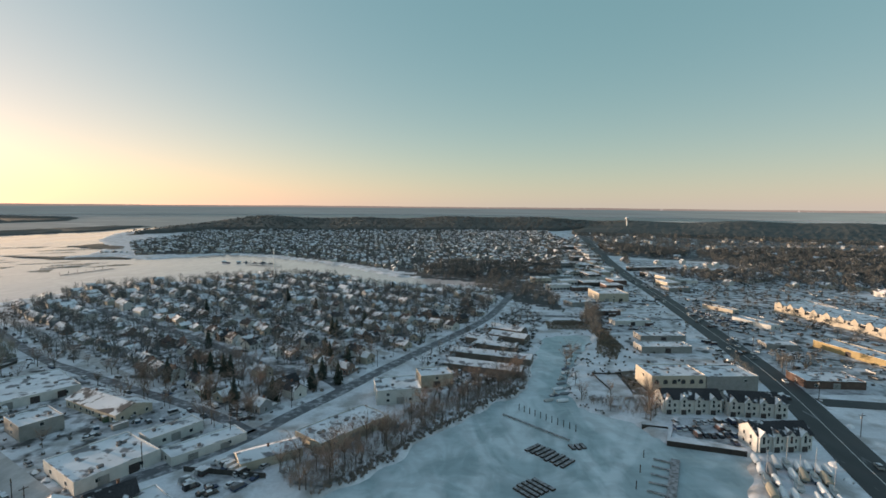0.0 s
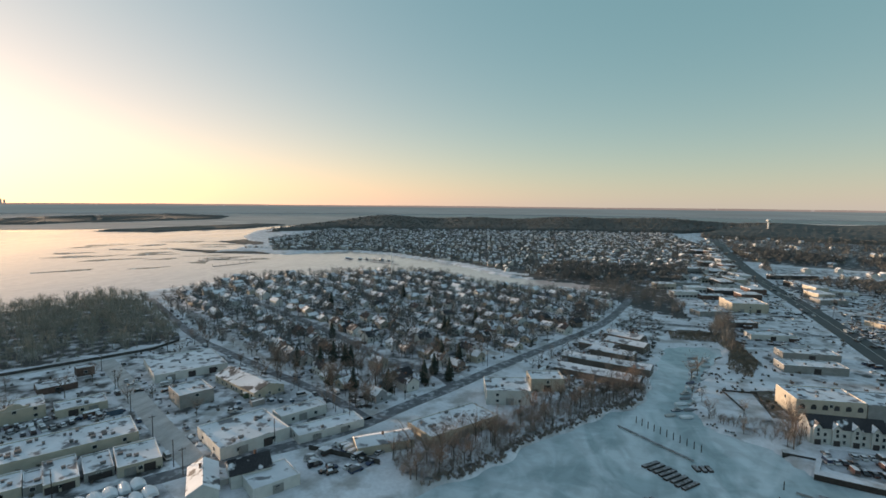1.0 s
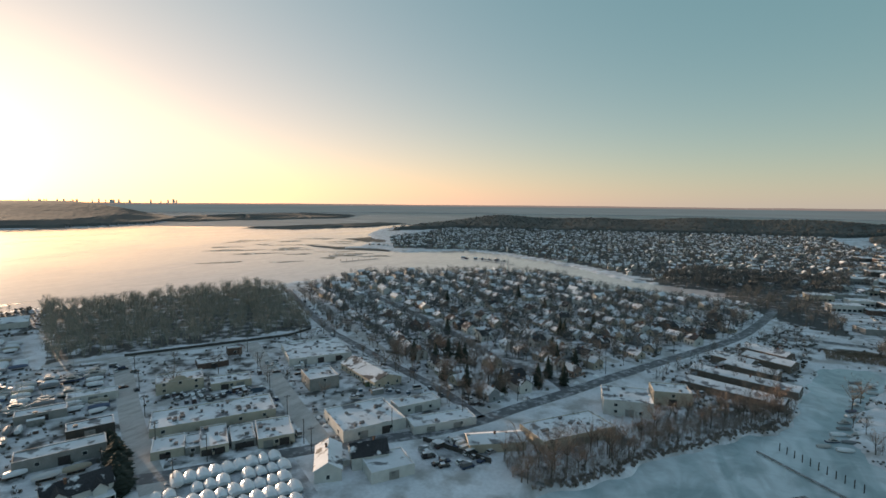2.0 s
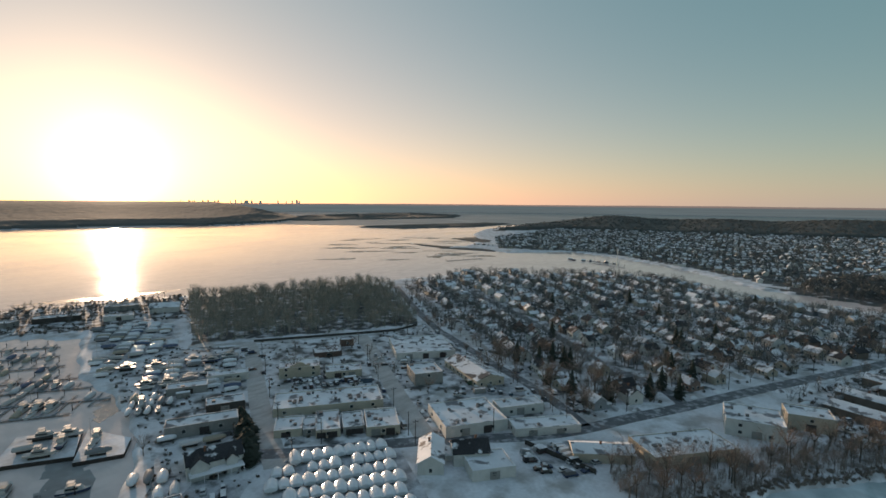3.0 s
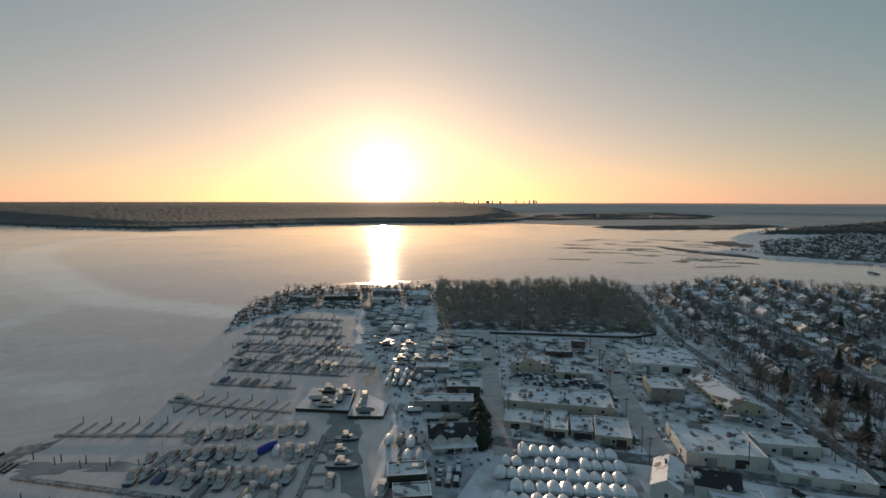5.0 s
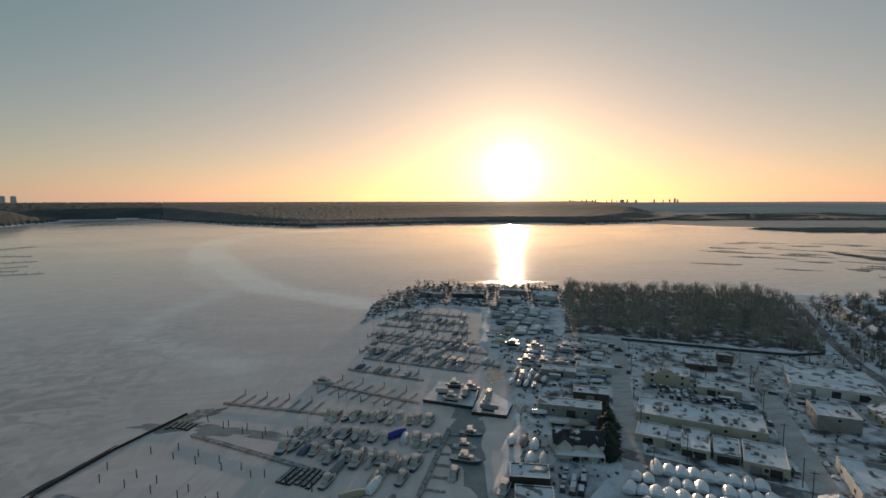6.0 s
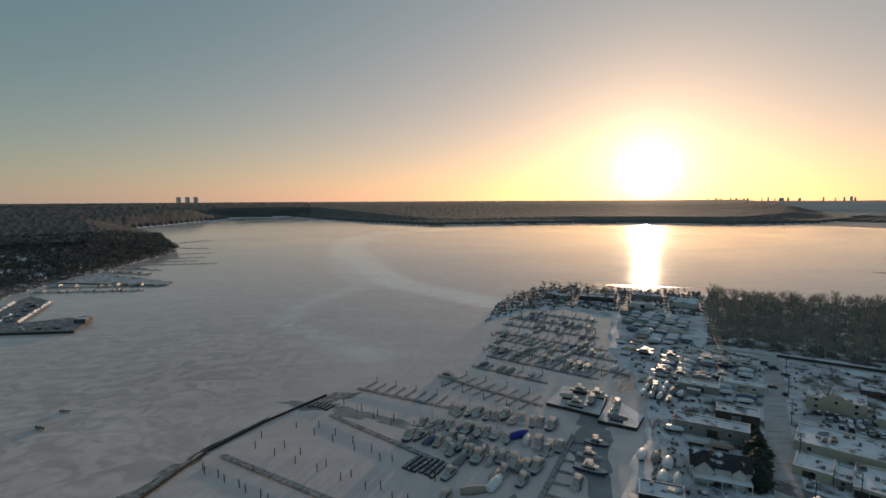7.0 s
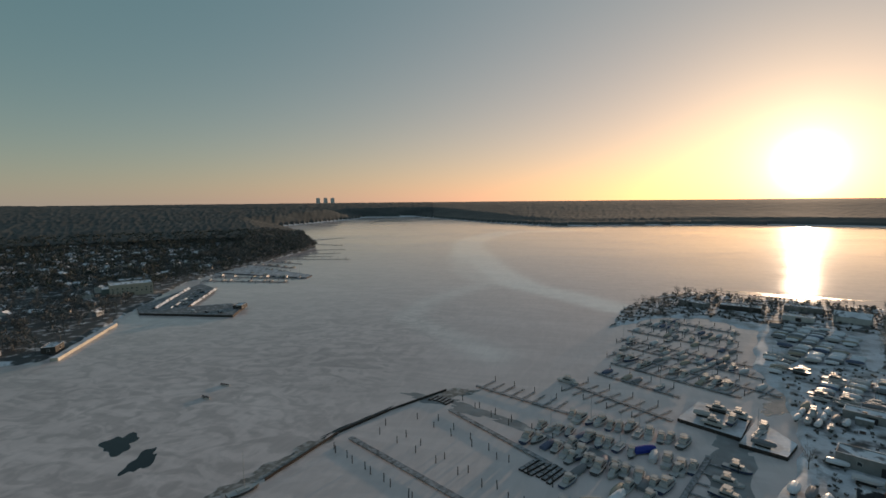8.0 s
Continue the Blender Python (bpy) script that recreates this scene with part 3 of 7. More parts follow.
# ---- roads ----
def strip(points, width, z, lift=0.0):
    """A flat ribbon with a shallow edge along a line of points."""
    pts = [Vector((x, y, 0)) for x, y in points]
    for _ in range(2):
        pts = [pts[0]] + [q for a, b in zip(pts, pts[1:]) for q in (a.lerp(b, 0.25), a.lerp(b, 0.75))] + [pts[-1]]
    s, rows = Shape(), []
    for i, p in enumerate(pts):
        d = (pts[min(i + 1, len(pts) - 1)] - pts[max(i - 1, 0)]).normalized()
        n = Vector((-d.y, d.x, 0)) * width / 2
        rows.append((p + n, p - n))
    for (a, b), (c, d) in zip(rows, rows[1:]):
        s.face([(a.x, a.y, z), (b.x, b.y, z), (d.x, d.y, z), (c.x, c.y, z)])
        s.face([(a.x, a.y, z), (c.x, c.y, z), (c.x, c.y, z - 0.2), (a.x, a.y, z - 0.2)])
        s.face([(d.x, d.y, z), (b.x, b.y, z), (b.x, b.y, z - 0.2), (d.x, d.y, z - 0.2)])
    return s


ROAD_MAIN = [(-172, 92), (-157, 104), (-133, 133), (-117, 152), (-97, 169), (-85, 183), (-76, 197), (-66, 218), (-52, 242), (-30, 286), (1, 342), (35, 402), (58, 473), (75, 540)]
ROAD_SHORE = [(120, 40), (140, 120), (151, 164), (160, 193), (177, 247), (190, 303), (217, 454), (234, 561), (252, 702), (312, 994), (420, 1500)]
ROAD_LEFT = [(-150, 98), (-181, 113), (-210, 128), (-279, 167), (-300, 177)]
ROAD_MID = [(-120, 146), (-171, 179), (-227, 218), (-258, 238)]
ROAD_WOODS = [(-322, 148), (-302, 177), (-260, 240), (-243, 290)]
ROAD_EDGE = [(-378, 402), (-242, 293), (-194, 267), (-159, 247), (-105, 219), (-78, 198)]
ROAD_DIAG = [(-300, 432), (-195, 360), (-144, 320), (-110, 289), (-86, 274), (-62, 264), (-50, 248)]
ROADS = [(ROAD_MAIN, 9), (ROAD_SHORE, 17), (ROAD_LEFT, 9), (ROAD_MID, 9), (ROAD_WOODS, 5), (ROAD_EDGE, 8), (ROAD_DIAG, 17)]
SNOW_LOT = [(73, 266), (103, 276), (97, 236), (73, 235)]
FIELD = [(338, 900), (428, 910), (466, 815), (398, 697), (352, 742), (290, 700), (276, 740)]


HOTEL_LOT = [(-352, -462), (-402, -424), (-440, -452), (-446, -478), (-392, -508)]


def off_roads(x, y, gap=1.5):
    """Which places lie clear of the carriageways and of the snowy playing field."""
    ok = ~inside(FIELD, x, y) & ~inside(SNOW_LOT, x, y) & ~inside(HOTEL_LOT, x, y)
    for pts, wd in ROADS:
        ok &= distance(pts, x, y) > wd / 2 + gap
    return ok


for nm, pts, wd, mt, lb in (("road_main", ROAD_MAIN, 7.5, "slush", "slushy grey two-lane street curving between snow banks"), ("road_shore", ROAD_SHORE, 17, "asphalt", "wide dark wet asphalt road cleared of snow"),
                            ("road_left", ROAD_LEFT, 9, "street", "snow-packed street beside a boatyard"), ("road_mid", ROAD_MID, 9, "street", "snow-packed street between warehouses"),
                            ("road_woods", ROAD_WOODS, 5, "street", "snowy lane along the edge of the woods"), ("road_edge", ROAD_EDGE, 6, "slush", "snow-packed side street between houses"),
                            ("road_diagonal", ROAD_DIAG, 6.5, "slush", "slushy residential street between houses"),
                            ("road_cross", [(183, 236), (230, 228), (330, 218)], 10, "asphalt", "dark wet side road joining the shore road"),
                            ("road_bridge", [(60, 424), (120, 420), (200, 412)], 7, "slush", "snowy road crossing the head of the inlet"),
                            ("road_north", [(166, 571), (175, 637), (212, 830), (264, 1108), (283, 1316)], 10, "street", "snowy road through a commercial strip"),
                            ("road_plaza", [(216, 420), (262, 412), (300, 380), (320, 320)], 9, "slush", "slushy lane through a shopping plaza")):
    tagged(part(nm, strip(pts, wd, LEVEL + {"street": 0.07, "slush": 0.10, "asphalt": 0.13}[mt] + 0.004 * len(nm)), M[mt]), lb, "road", kind="structure")
tagged(part("road_line", strip([(x + 0.3, y) for x, y in ROAD_SHORE[1:9]], 0.35, LEVEL + 0.2), M["paint"]), "worn pale centre line on the asphalt", "road marking", kind="structure")


# ---- buildings ----
def windows(parent, w, d, h, z0, rng, mats, size=(1.2, 1.4), every=4.0, sides=(0, 1, 2, 3), rows=1, skip=0.0, thin=False):
    """Framed windows on the faces of a w by d block, each an object of its own."""
    ww, wh = size
    s = Shape()
    s.box(-ww / 2 - 0.1, -0.06, -0.1, ww / 2 + 0.1, 0.02, wh + 0.1, 0)
    s.box(-ww / 2, -0.10, 0, ww / 2, 0.0, wh, 1)
    me = s.mesh("window", [M["trim"], M["glass"]])
    for side in sides:
        length = w if side % 2 == 0 else d
        k = max(1, int((length - 1.5) / every))
        for row in range(rows):
            for i in range(k):
                if rng.random() < skip or (thin and row and side != 2):
                    continue
                u = (i + 0.5) / k * length - length / 2
                z = z0 + row * 2.9
                x, y, a = ((u, -d / 2, 0), (w / 2, u, 90), (-u, d / 2, 180), (-w / 2, -u, 270))[side]
                o = part("window", me, None, parent)
                o.matrix_basis = pose(x, y, z, 0, 0, a)


def flat_building(name, cx, cy, ang, w, d, h, wall, label, category="warehouse", seed=0, rows=1, roof="roof_snow", units=3, doors=1, wsize=(1.4, 1.3), every=5.0, group=""):
    """A flat-roofed block with a parapet, snow on the roof, framed windows, roll-up doors and roof units."""
    rng = random.Random(seed + int(w * 7 + d))
    t = thing(name, label, category, group)
    t.matrix_basis = pose(cx, cy, LEVEL, 0, 0, ang)
    s = Shape()
    k = 0.35
    s.box(-w / 2, -d / 2, -0.3, w / 2, -d / 2 + k, h)
    s.box(-w / 2, d / 2 - k, -0.3, w / 2, d / 2, h)
    s.box(-w / 2, -d / 2 + k, -0.3, -w / 2 + k, d / 2 - k, h)
    s.box(w / 2 - k, -d / 2 + k, -0.3, w / 2, d / 2 - k, h)
    part("wall", s, M[wall], t)
    s = Shape()
    s.box(-w / 2 + k, -d / 2 + k, h - 0.8, w / 2 - k, d / 2 - k, h - 0.35)
    part("roof", s, M[roof], t, "flat roof under patchy snow")
    s = Shape()
    for x0, y0, x1, y1 in ((-w / 2, -d / 2, w / 2, -d / 2 + k), (-w / 2, d / 2 - k, w / 2, d / 2), (-w / 2, -d / 2 + k, -w / 2 + k, d / 2 - k), (w / 2 - k, -d / 2 + k, w / 2, d / 2 - k)):
        s.box(x0, y0, h + 0.002, x1, y1, h + 0.12)
    part("coping", s, M["roof_snow"], t, "snow-capped parapet")
    for _ in range(units):
        a, b, c = rng.uniform(0.7, 1.8), rng.uniform(0.7, 1.5), rng.uniform(0.4, 0.9)
        s = Shape()
        s.box(-a / 2, -b / 2, 0, a / 2, b / 2, c)
        s.box(-a / 2 - 0.1, -b / 2 - 0.1, c, a / 2 + 0.1, b / 2 + 0.1, c + 0.1)
        o = part("roof_unit", s, M["vent"], t, "grey rooftop ventilation unit")
        o.location = (rng.uniform(-0.38, 0.38) * w, rng.uniform(-0.38, 0.38) * d, h - 0.35)
    for i in range(doors):
        s = Shape()
        s.box(-1.8, -0.1, 0, 1.8, 0.02, min(3.2, h - 1))
        for j in range(4):
            s.box(-1.7, -0.14, 0.1 + j * 0.75, 1.7, -0.1, 0.75 + j * 0.75 - 0.1) if 0.75 + j * 0.75 < h - 1 else None
        o = part("roll_up_door", s, M["door"] if rng.random() < 0.6 else M["grey_wall"], t, "roll-up loading door")
        o.location = (((i + 0.5) / doors - 0.5) * w * 0.8 + rng.uniform(-1, 1), -d / 2, 0)
    windows(t, w, d, h, 1.3 if rows > 1 else max(1.2, h - 3.0), rng, None, wsize, every, rows=rows, skip=0.15)
    return t


def gable(s, x0, y0, x1, y1, z, rise, over=0.4, thick=0.3, mi=0):
    """A gable roof with its ridge along x, with thickness."""
    ym = (y0 + y1) / 2
    a, b = x0 - over, x1 + over
    half = (y1 - y0) / 2 + over
    zo = z - rise * over / ((y1 - y0) / 2)
    for sg in (-1, 1):
        e = [(a, ym + sg * half, zo), (b, ym + sg * half, zo), (b, ym, z + rise), (a, ym, z + rise)]
        up = [(x, y, zz + thick) for x, y, zz in e]
        if sg > 0:
            e, up = e[::-1], up[::-1]
        s.face(up, mi)
        s.face(e[::-1], mi)
        for i in range(4):
            j = (i + 1) % 4
            s.face([e[i], e[j], up[j], up[i]], mi)


def house(name, w, d, h, rise, rng, wall="siding", roof="house_roof", label="", category="house", porch=True, wing=True, cols=3):
    """A gabled house: walls with gable ends, thick snowy roof, chimney, door, windows, a lower wing or porch."""
    t = thing(name, label, category)
    s = Shape()
    s.box(-w / 2, -d / 2, -0.3, w / 2, d / 2, h)
    for x in (-w / 2, w / 2):
        s.face([(x, -d / 2, h), (x, d / 2, h), (x, 0, h + rise)] if x > 0 else [(x, d / 2, h), (x, -d / 2, h), (x, 0, h + rise)])
    part("wall", s, M[wall], t)
    s = Shape()
    gable(s, -w / 2, -d / 2, w / 2, d / 2, h, rise)
    part("roof", s, M[roof], t, "snow-covered shingle roof")
    if wing:
        ww, wd, wh = w * 0.45, 3.0, h * 0.55
        sx = rng.choice((-1, 1)) * (w / 2 - ww / 2 - 0.3)
        s = Shape()
        s.box(sx - ww / 2, -d / 2 - wd, -0.3, sx + ww / 2, -d / 2, wh)
        part("wing", s, M[wall], t)
        s = Shape()
        s.face([(sx - ww / 2 - 0.3, -d / 2 - wd - 0.3, wh), (sx + ww / 2 + 0.3, -d / 2 - wd - 0.3, wh), (sx + ww / 2 + 0.3, -d / 2, wh + 1.1), (sx - ww / 2 - 0.3, -d / 2, wh + 1.1)])
        s.box(sx - ww / 2 - 0.3, -d / 2 - wd - 0.3, wh - 0.2, sx + ww / 2 + 0.3, -d / 2, wh - 0.004)
        for sg in (-1, 1):
            x = sx + sg * (ww / 2 + 0.3)
            s.face([(x, -d / 2 - wd - 0.3, wh), (x, -d / 2, wh), (x, -d / 2, wh + 1.1)])
        part("wing_roof", s, M["roof_snow"], t, "snowy lean-to roof")
    s = Shape()
    cx, cy = rng.uniform(-0.3, 0.3) * w, rng.uniform(-0.15, 0.15) * d
    s.box(cx - 0.35, cy - 0.35, h, cx + 0.35, cy + 0.35, h + rise + 1.0)
    s.box(cx - 0.45, cy - 0.45, h + rise + 1.0, cx + 0.45, cy + 0.45, h + rise + 1.15)
    part("chimney", s, M["chimney"], t, "brick chimney")
    s = Shape()
    s.box(-0.6, -0.08, 0.2, 0.6, 0.02, 2.3, 0)
    s.box(-0.45, -0.12, 0.2, 0.45, -0.08, 2.15, 1)
    o = part("door", s, [M["trim"], M["door"]], t)
    o.matrix_basis = pose(0, d / 2, 0, 0, 0, 180)
    windows(t, w, d, h, 1.0, rng, None, (1.1, 1.4), max(2.6, w / cols), sides=(1, 2, 3), rows=2 if h > 4.5 else 1, thin=True)
    return t


# ---- warehouses and shops between the boatyard and the woods ----
BLOCKS = [
    ("warehouse", -171.5, 118, 52, 11, 13, 3.9, "cream", "low cream warehouse unit with snow on its roof", 1, 2),
    ("warehouse", -165.4, 123.6, 52, 4.8, 12, 3.6, "grey_wall", "narrow grey workshop between two warehouses", 0, 1),
    ("warehouse", -161.2, 129.6, 52, 9.6, 19, 4.2, "cream", "cream warehouse with roll-up doors and a snowy roof", 2, 2),
    ("warehouse", -154, 136.9, 52, 8.6, 15, 4.0, "grey_wall", "low grey warehouse with vans parked before it", 2, 2),
    ("warehouse", -145.2, 145, 50, 13.5, 18, 4.6, "cream", "cream corner warehouse with large loading doors", 2, 3),
    ("warehouse", -180, 145.5, 53, 48, 19, 4.6, "cream", "long low cream warehouse with a cluttered snowy roof", 0, 22),
    ("warehouse", -207, 177.5, 54, 19, 12, 4.4, "cream", "cream workshop with a long snow-covered roof", 2, 2),
    ("warehouse", -242, 195, 58, 16, 13, 3.9, "brick", "low brick workshop with a dark snowy roof", 1, 2),
    ("warehouse", -248, 216, 58, 8, 7, 5.4, "brick", "small two-storey brick building beside the woods lane", 0, 1),
    ("warehouse", -203, 238, 51, 36, 36, 5.2, "white_wall", "large white warehouse with a wide snowy roof", 3, 5),
    ("warehouse", -167, 199, 56, 15, 17, 7.6, "grey_wall", "two-storey grey building with dark upper walls", 1, 3),
    ("warehouse", -119.5, 170.5, 56, 27, 25, 5.8, "white_wall", "large white flat-roofed building with many roof vents", 2, 9),
    ("warehouse", -90, 184.5, 48, 28, 10, 4.2, "white_wall", "long low white building beside the street", 2, 1),
    ("warehouse", -108, 194.5, 54, 21, 9, 5.2, "white_wall", "white two-storey annex with a snowy roof", 1, 2),
    ("warehouse", -91, 143.4, 52, 15.5, 13, 4.8, "white_wall", "square white building with a clean snowy roof", 1, 0),
    ("warehouse", -40, 199, 50, 35, 17, 5.6, "cream", "long cream boat shed with a blue-white snowy roof", 1, 6),
    ("warehouse", -22, 239, 12, 21, 19, 8.4, "white_wall", "white two-storey block with a flat snowy roof", 1, 4),
    ("warehouse", -4, 258, 14, 17, 13, 8.0, "cream", "cream two-storey block behind the white one", 1, 2),
    ("shop", 144, 322, 2, 33, 13, 5.4, "grey_wall", "low grey shop block with snowy roof", 1, 4),
    ("shop", 154, 350, 2, 32, 13, 5.2, "grey_wall", "long grey shop block with a snowy roof", 1, 3),
    ("shop", 205, 262, -3, 30, 17, 5.2, "brick", "red-brown brick restaurant with snow on its roof", 1, 6),
    ("shop", 265, 312, -78, 50, 16, 5.6, "yellow", "long ochre-walled store with a snowy roof", 1, 4),
    ("shop", 168, 505, 3, 30, 32, 10.0, "cream", "tall cream store beside the shore road", 2, 5),
    ("shop", 128, 470, 20, 22, 14, 5.5, "grey_wall", "grey flat-roofed shop with patchy snow", 1, 3),
    ("shop", 140, 432, 8, 26, 13, 5.0, "brick", "low brick shop with a snowy roof", 1, 3),
    ("shop", 150, 395, 4, 30, 12, 5.0, "white_wall", "low white shop row with snow on its roof", 1, 3),
    ("shop", 155, 555, 6, 24, 15, 5.5, "brick", "brick shop with a snow-covered roof", 1, 3),
    ("shop", 196, 640, 10, 26, 18, 6.0, "white_wall", "white shop along the shore road", 1, 3),
    ("shop", 150, 640, 8, 28, 16, 6.0, "grey_wall", "grey shop with a snow-covered roof", 1, 3),
    ("shop", 205, 720, 10, 24, 18, 6.0, "cream", "cream shop along the shore road", 1, 3),
    ("shop", 262, 560, 10, 26, 16, 5.5, "grey_wall", "grey shop at the edge of the plaza", 1, 3),
    ("shop", 300, 620, -20, 30, 18, 5.5, "white_wall", "white flat-roofed store with snowy roof", 1, 3),
    ("shop", 250, 395, -70, 34, 10, 4.8, "white_wall", "low white pavilion in the plaza car park", 1, 2),
    ("shop", 252, 450, -65, 30, 8, 4.8, "cream", "low cream pavilion in the plaza car park", 1, 1),
    ("shop", 225, 330, -8, 20, 12, 4.8, "grey_wall", "low grey shop beside a parking lot", 1, 2),
    ("shop", 340, 445, -76, 60, 38, 6.0, "grey_wall", "big supermarket block with a broad snowy roof", 2, 8),
    ("boat_shed", -199, 96, 63, 27, 9, 6.0, "grey_wall", "long grey boat shed in the snowy boatyard", 1, 0),
    ("boat_shed", -212, 113, 63, 16, 9, 5.4, "dark_wall", "dark boat shed beside the street", 1, 1),
    ("boat_shed", -151, 59, 71, 13, 9, 5.0, "dark_wall", "dark low workshop among stored boats", 1, 1),
    ("boat_shed", -139, 56, 71, 12, 8, 4.6, "dark_wall", "dark low shed with snow along its roof edge", 1, 1),
    ("boat_shed", -246, 112, 62, 18, 8, 4.5, "grey_wall", "grey marina shed with a snowy roof", 1, 1),
    ("boat_shed", -248, 134, 60, 20, 8, 4.5, "white_wall", "white marina shed with a snowy roof", 1, 1),
    ("boat_shed", -480, 84, 40, 24, 10, 5.0, "grey_wall", "low grey clubhouse on the point", 1, 1),
    ("boat_shed", -470, 118, 70, 30, 12, 5.0, "dark_wall", "dark low building on the point", 1, 2),
    ("boat_shed", -478, 166, 65, 26, 12, 5.0, "grey_wall", "long low grey building by the far shore", 1, 1),
    ("boat_shed", -440, 150, 65, 20, 10, 4.6, "white_wall", "white low building beside stored boats", 1, 1),
    ("warehouse", -408, -478, -42, 42, 20, 8.0, "sage_wall", "large green-grey building by the town dock", 1, 4),
    ("warehouse", -455, -520, -30, 30, 14, 8.0, "grey_wall", "grey two-storey building by the town dock", 1, 3),
    ("boat_shed", -230, -334, 35, 14, 8, 5.0, "dark_wall", "dark shed on the far sea wall", 1, 0),
]
for i, (nm, cx, cy, ang, w, d, h, wl, lb, drs, un) in enumerate(BLOCKS):
    flat_building(nm, cx, cy, ang, w, d, h * 0.82, wl, lb, nm.replace("_", " "), i, 2 if h > 7.5 else 1, "roof_snow", un, drs, every=9.0 if math.hypot(cx, cy) < 340 else 30.0)


def curved_gable_hall():
    """Cream two-storey hall whose front carries a stepped gable."""
    t = flat_building("hall", -226, 163, 55, 21, 15, 5.8, "cream", "cream two-storey hall with a raised front gable", "hall", 3, 2, units=4, doors=0)
    s = Shape()
    prof = [(-5, 5.9), (-5, 6.8), (-3, 6.8), (-2, 7.9), (0, 8.4), (2, 7.9), (3, 6.8), (5, 6.8), (5, 5.9)]
    for (x0, z0), (x1, z1) in zip(prof, prof[1:]):
        if x1 > x0:
            s.face([(x0, -7.5, 5.9), (x1, -7.5, 5.9), (x1, -7.5, z1), (x0, -7.5, z0)])
            s.face([(x1, -7.0, 5.9), (x0, -7.0, 5.9), (x0, -7.0, z0), (x1, -7.0, z1)])
            s.face([(x0, -7.5, z0), (x1, -7.5, z1), (x1, -7.0, z1), (x0, -7.0, z0)])
    part("gable", s, M["cream"], t)


curved_gable_hall()


def arched_hall():
    """Tan hall with a row of arched windows and a lit end wall, with its plain annex."""
    t = flat_building("hall", 119, 256, 3, 28, 19, 9.0, "cream", "large tan hall with a row of arched windows", "hall", 7, 1, units=6, doors=0, every=40)
    for i in range(6):
        s = Shape()
        pts = [(-1.1, 0), (1.1, 0)] + [(1.1 * math.cos(radians(a)), 1.2 + 1.1 * math.sin(radians(a))) for a in range(0, 181, 30)]
        s.face([(x, -0.12, z) for x, z in pts])
        k = len(pts)
        for j in range(k):
            (x0, z0), (x1, z1) = pts[j], pts[(j + 1) % k]
            s.face([(x0, -0.12, z0), (x0, 0.0, z0), (x1, 0.0, z1), (x1, -0.12, z1)])
        o = part("arched_window", s, M["glass"], t, "dark arched window")
        o.location = (-11.5 + i * 4.6, -9.5, 4.8)
    flat_building("hall_annex", 147, 257, 3, 27, 18, 8.4, "grey_wall", "plain grey annex with a snowy roof", "annex", 8, 1, units=2, doors=1, every=9)


arched_hall()


def townhouse_row(cx, cy, ang, units, unit_w, d, h, label):
    """A terrace of pale townhouses, each with its own front gable and dormer."""
    t = thing("townhouse_row", label, "townhouses")
    t.matrix_basis = pose(cx, cy, LEVEL, 0, 0, ang)
    w = units * unit_w
    s = Shape()
    s.box(-w / 2, -d / 2, -0.3, w / 2, d / 2, h)
    for x, sg in ((-w / 2, -1), (w / 2, 1)):
        tri = [(x, -d / 2, h), (x, d / 2, h), (x, 0, h + 3.2)]
        s.face(tri if sg > 0 else tri[::-1])
    part("wall", s, M["white_wall"], t)
    s = Shape()
    gable(s, -w / 2, -d / 2, w / 2, d / 2, h, 3.2, 0.4, 0.25)
    part("roof", s, M["dark_roof"], t, "dark roof patched with snow")
    rng = random.Random(int(cx))
    gs, rs = Shape(), Shape()
    gs.box(-1.5, -0.9, 0, 1.5, 0.4, h)
    gs.face([(-1.5, -0.9, h), (1.5, -0.9, h), (0, -0.9, h + 2.0)])
    for sg in (-1, 1):
        e = [(0, -1.2, h + 2.15), (sg * 1.8, -1.2, h - 0.2), (sg * 1.8, 3.0, h - 0.2), (0, 3.0, h + 2.15)]
        e = e if sg < 0 else e[::-1]
        rs.face(e)
        rs.face([(x, y, z - 0.2) for x, y, z in e[::-1]])
    gm, rm = gs.mesh("gable_bay", [M["white_wall"]]), rs.mesh("bay_roof", [M["house_roof"]])
    ws = Shape()
    ws.box(-0.6, -0.08, -0.1, 0.6, 0.02, 1.5, 0)
    ws.box(-0.5, -0.12, 0, 0.5, -0.08, 1.4, 1)
    wm = ws.mesh("window", [M["trim"], M["glass"]])
    ds = Shape()
    ds.box(-1.1, -0.1, 0, 1.1, 0.02, 2.2)
    dm = ds.mesh("garage_door", [M["door"]])
    for i in range(units):
        u = (i + 0.5) * unit_w - w / 2
        b = part("gable_bay", gm, None, t)
        b.location = (u - unit_w * 0.15, -d / 2, 0)
        r = part("roof", rm, None, b, "small snowy gable roof")
        for z in (3.6, h - 0.9):
            o = part("window", wm, None, b)
            o.location = (0, -0.92, z if z < h - 2 else h - 1.4)
        for x, z in ((unit_w * 0.28, 3.4), (unit_w * 0.28, 0.8)):
            o = part("window", wm, None, t)
            o.location = (u + x, -d / 2, z)
        o = part("garage_door", dm, None, b)
        o.location = (0, -0.92, 0)
    for y, z in ((-2, 1.0), (2, 1.0), (-2, 4.0), (2, 4.0)):
        o = part("window", wm, None, t)
        o.matrix_basis = pose(-w / 2, y, z, 0, 0, 270)
    return t


townhouse_row(114, 226, -1, 4, 6.6, 10, 6.8, "row of pale townhouses with front gables facing a car park")
townhouse_row(142, 223, -6, 4, 6.4, 10, 6.8, "row of pale townhouses with front gables beside the road")
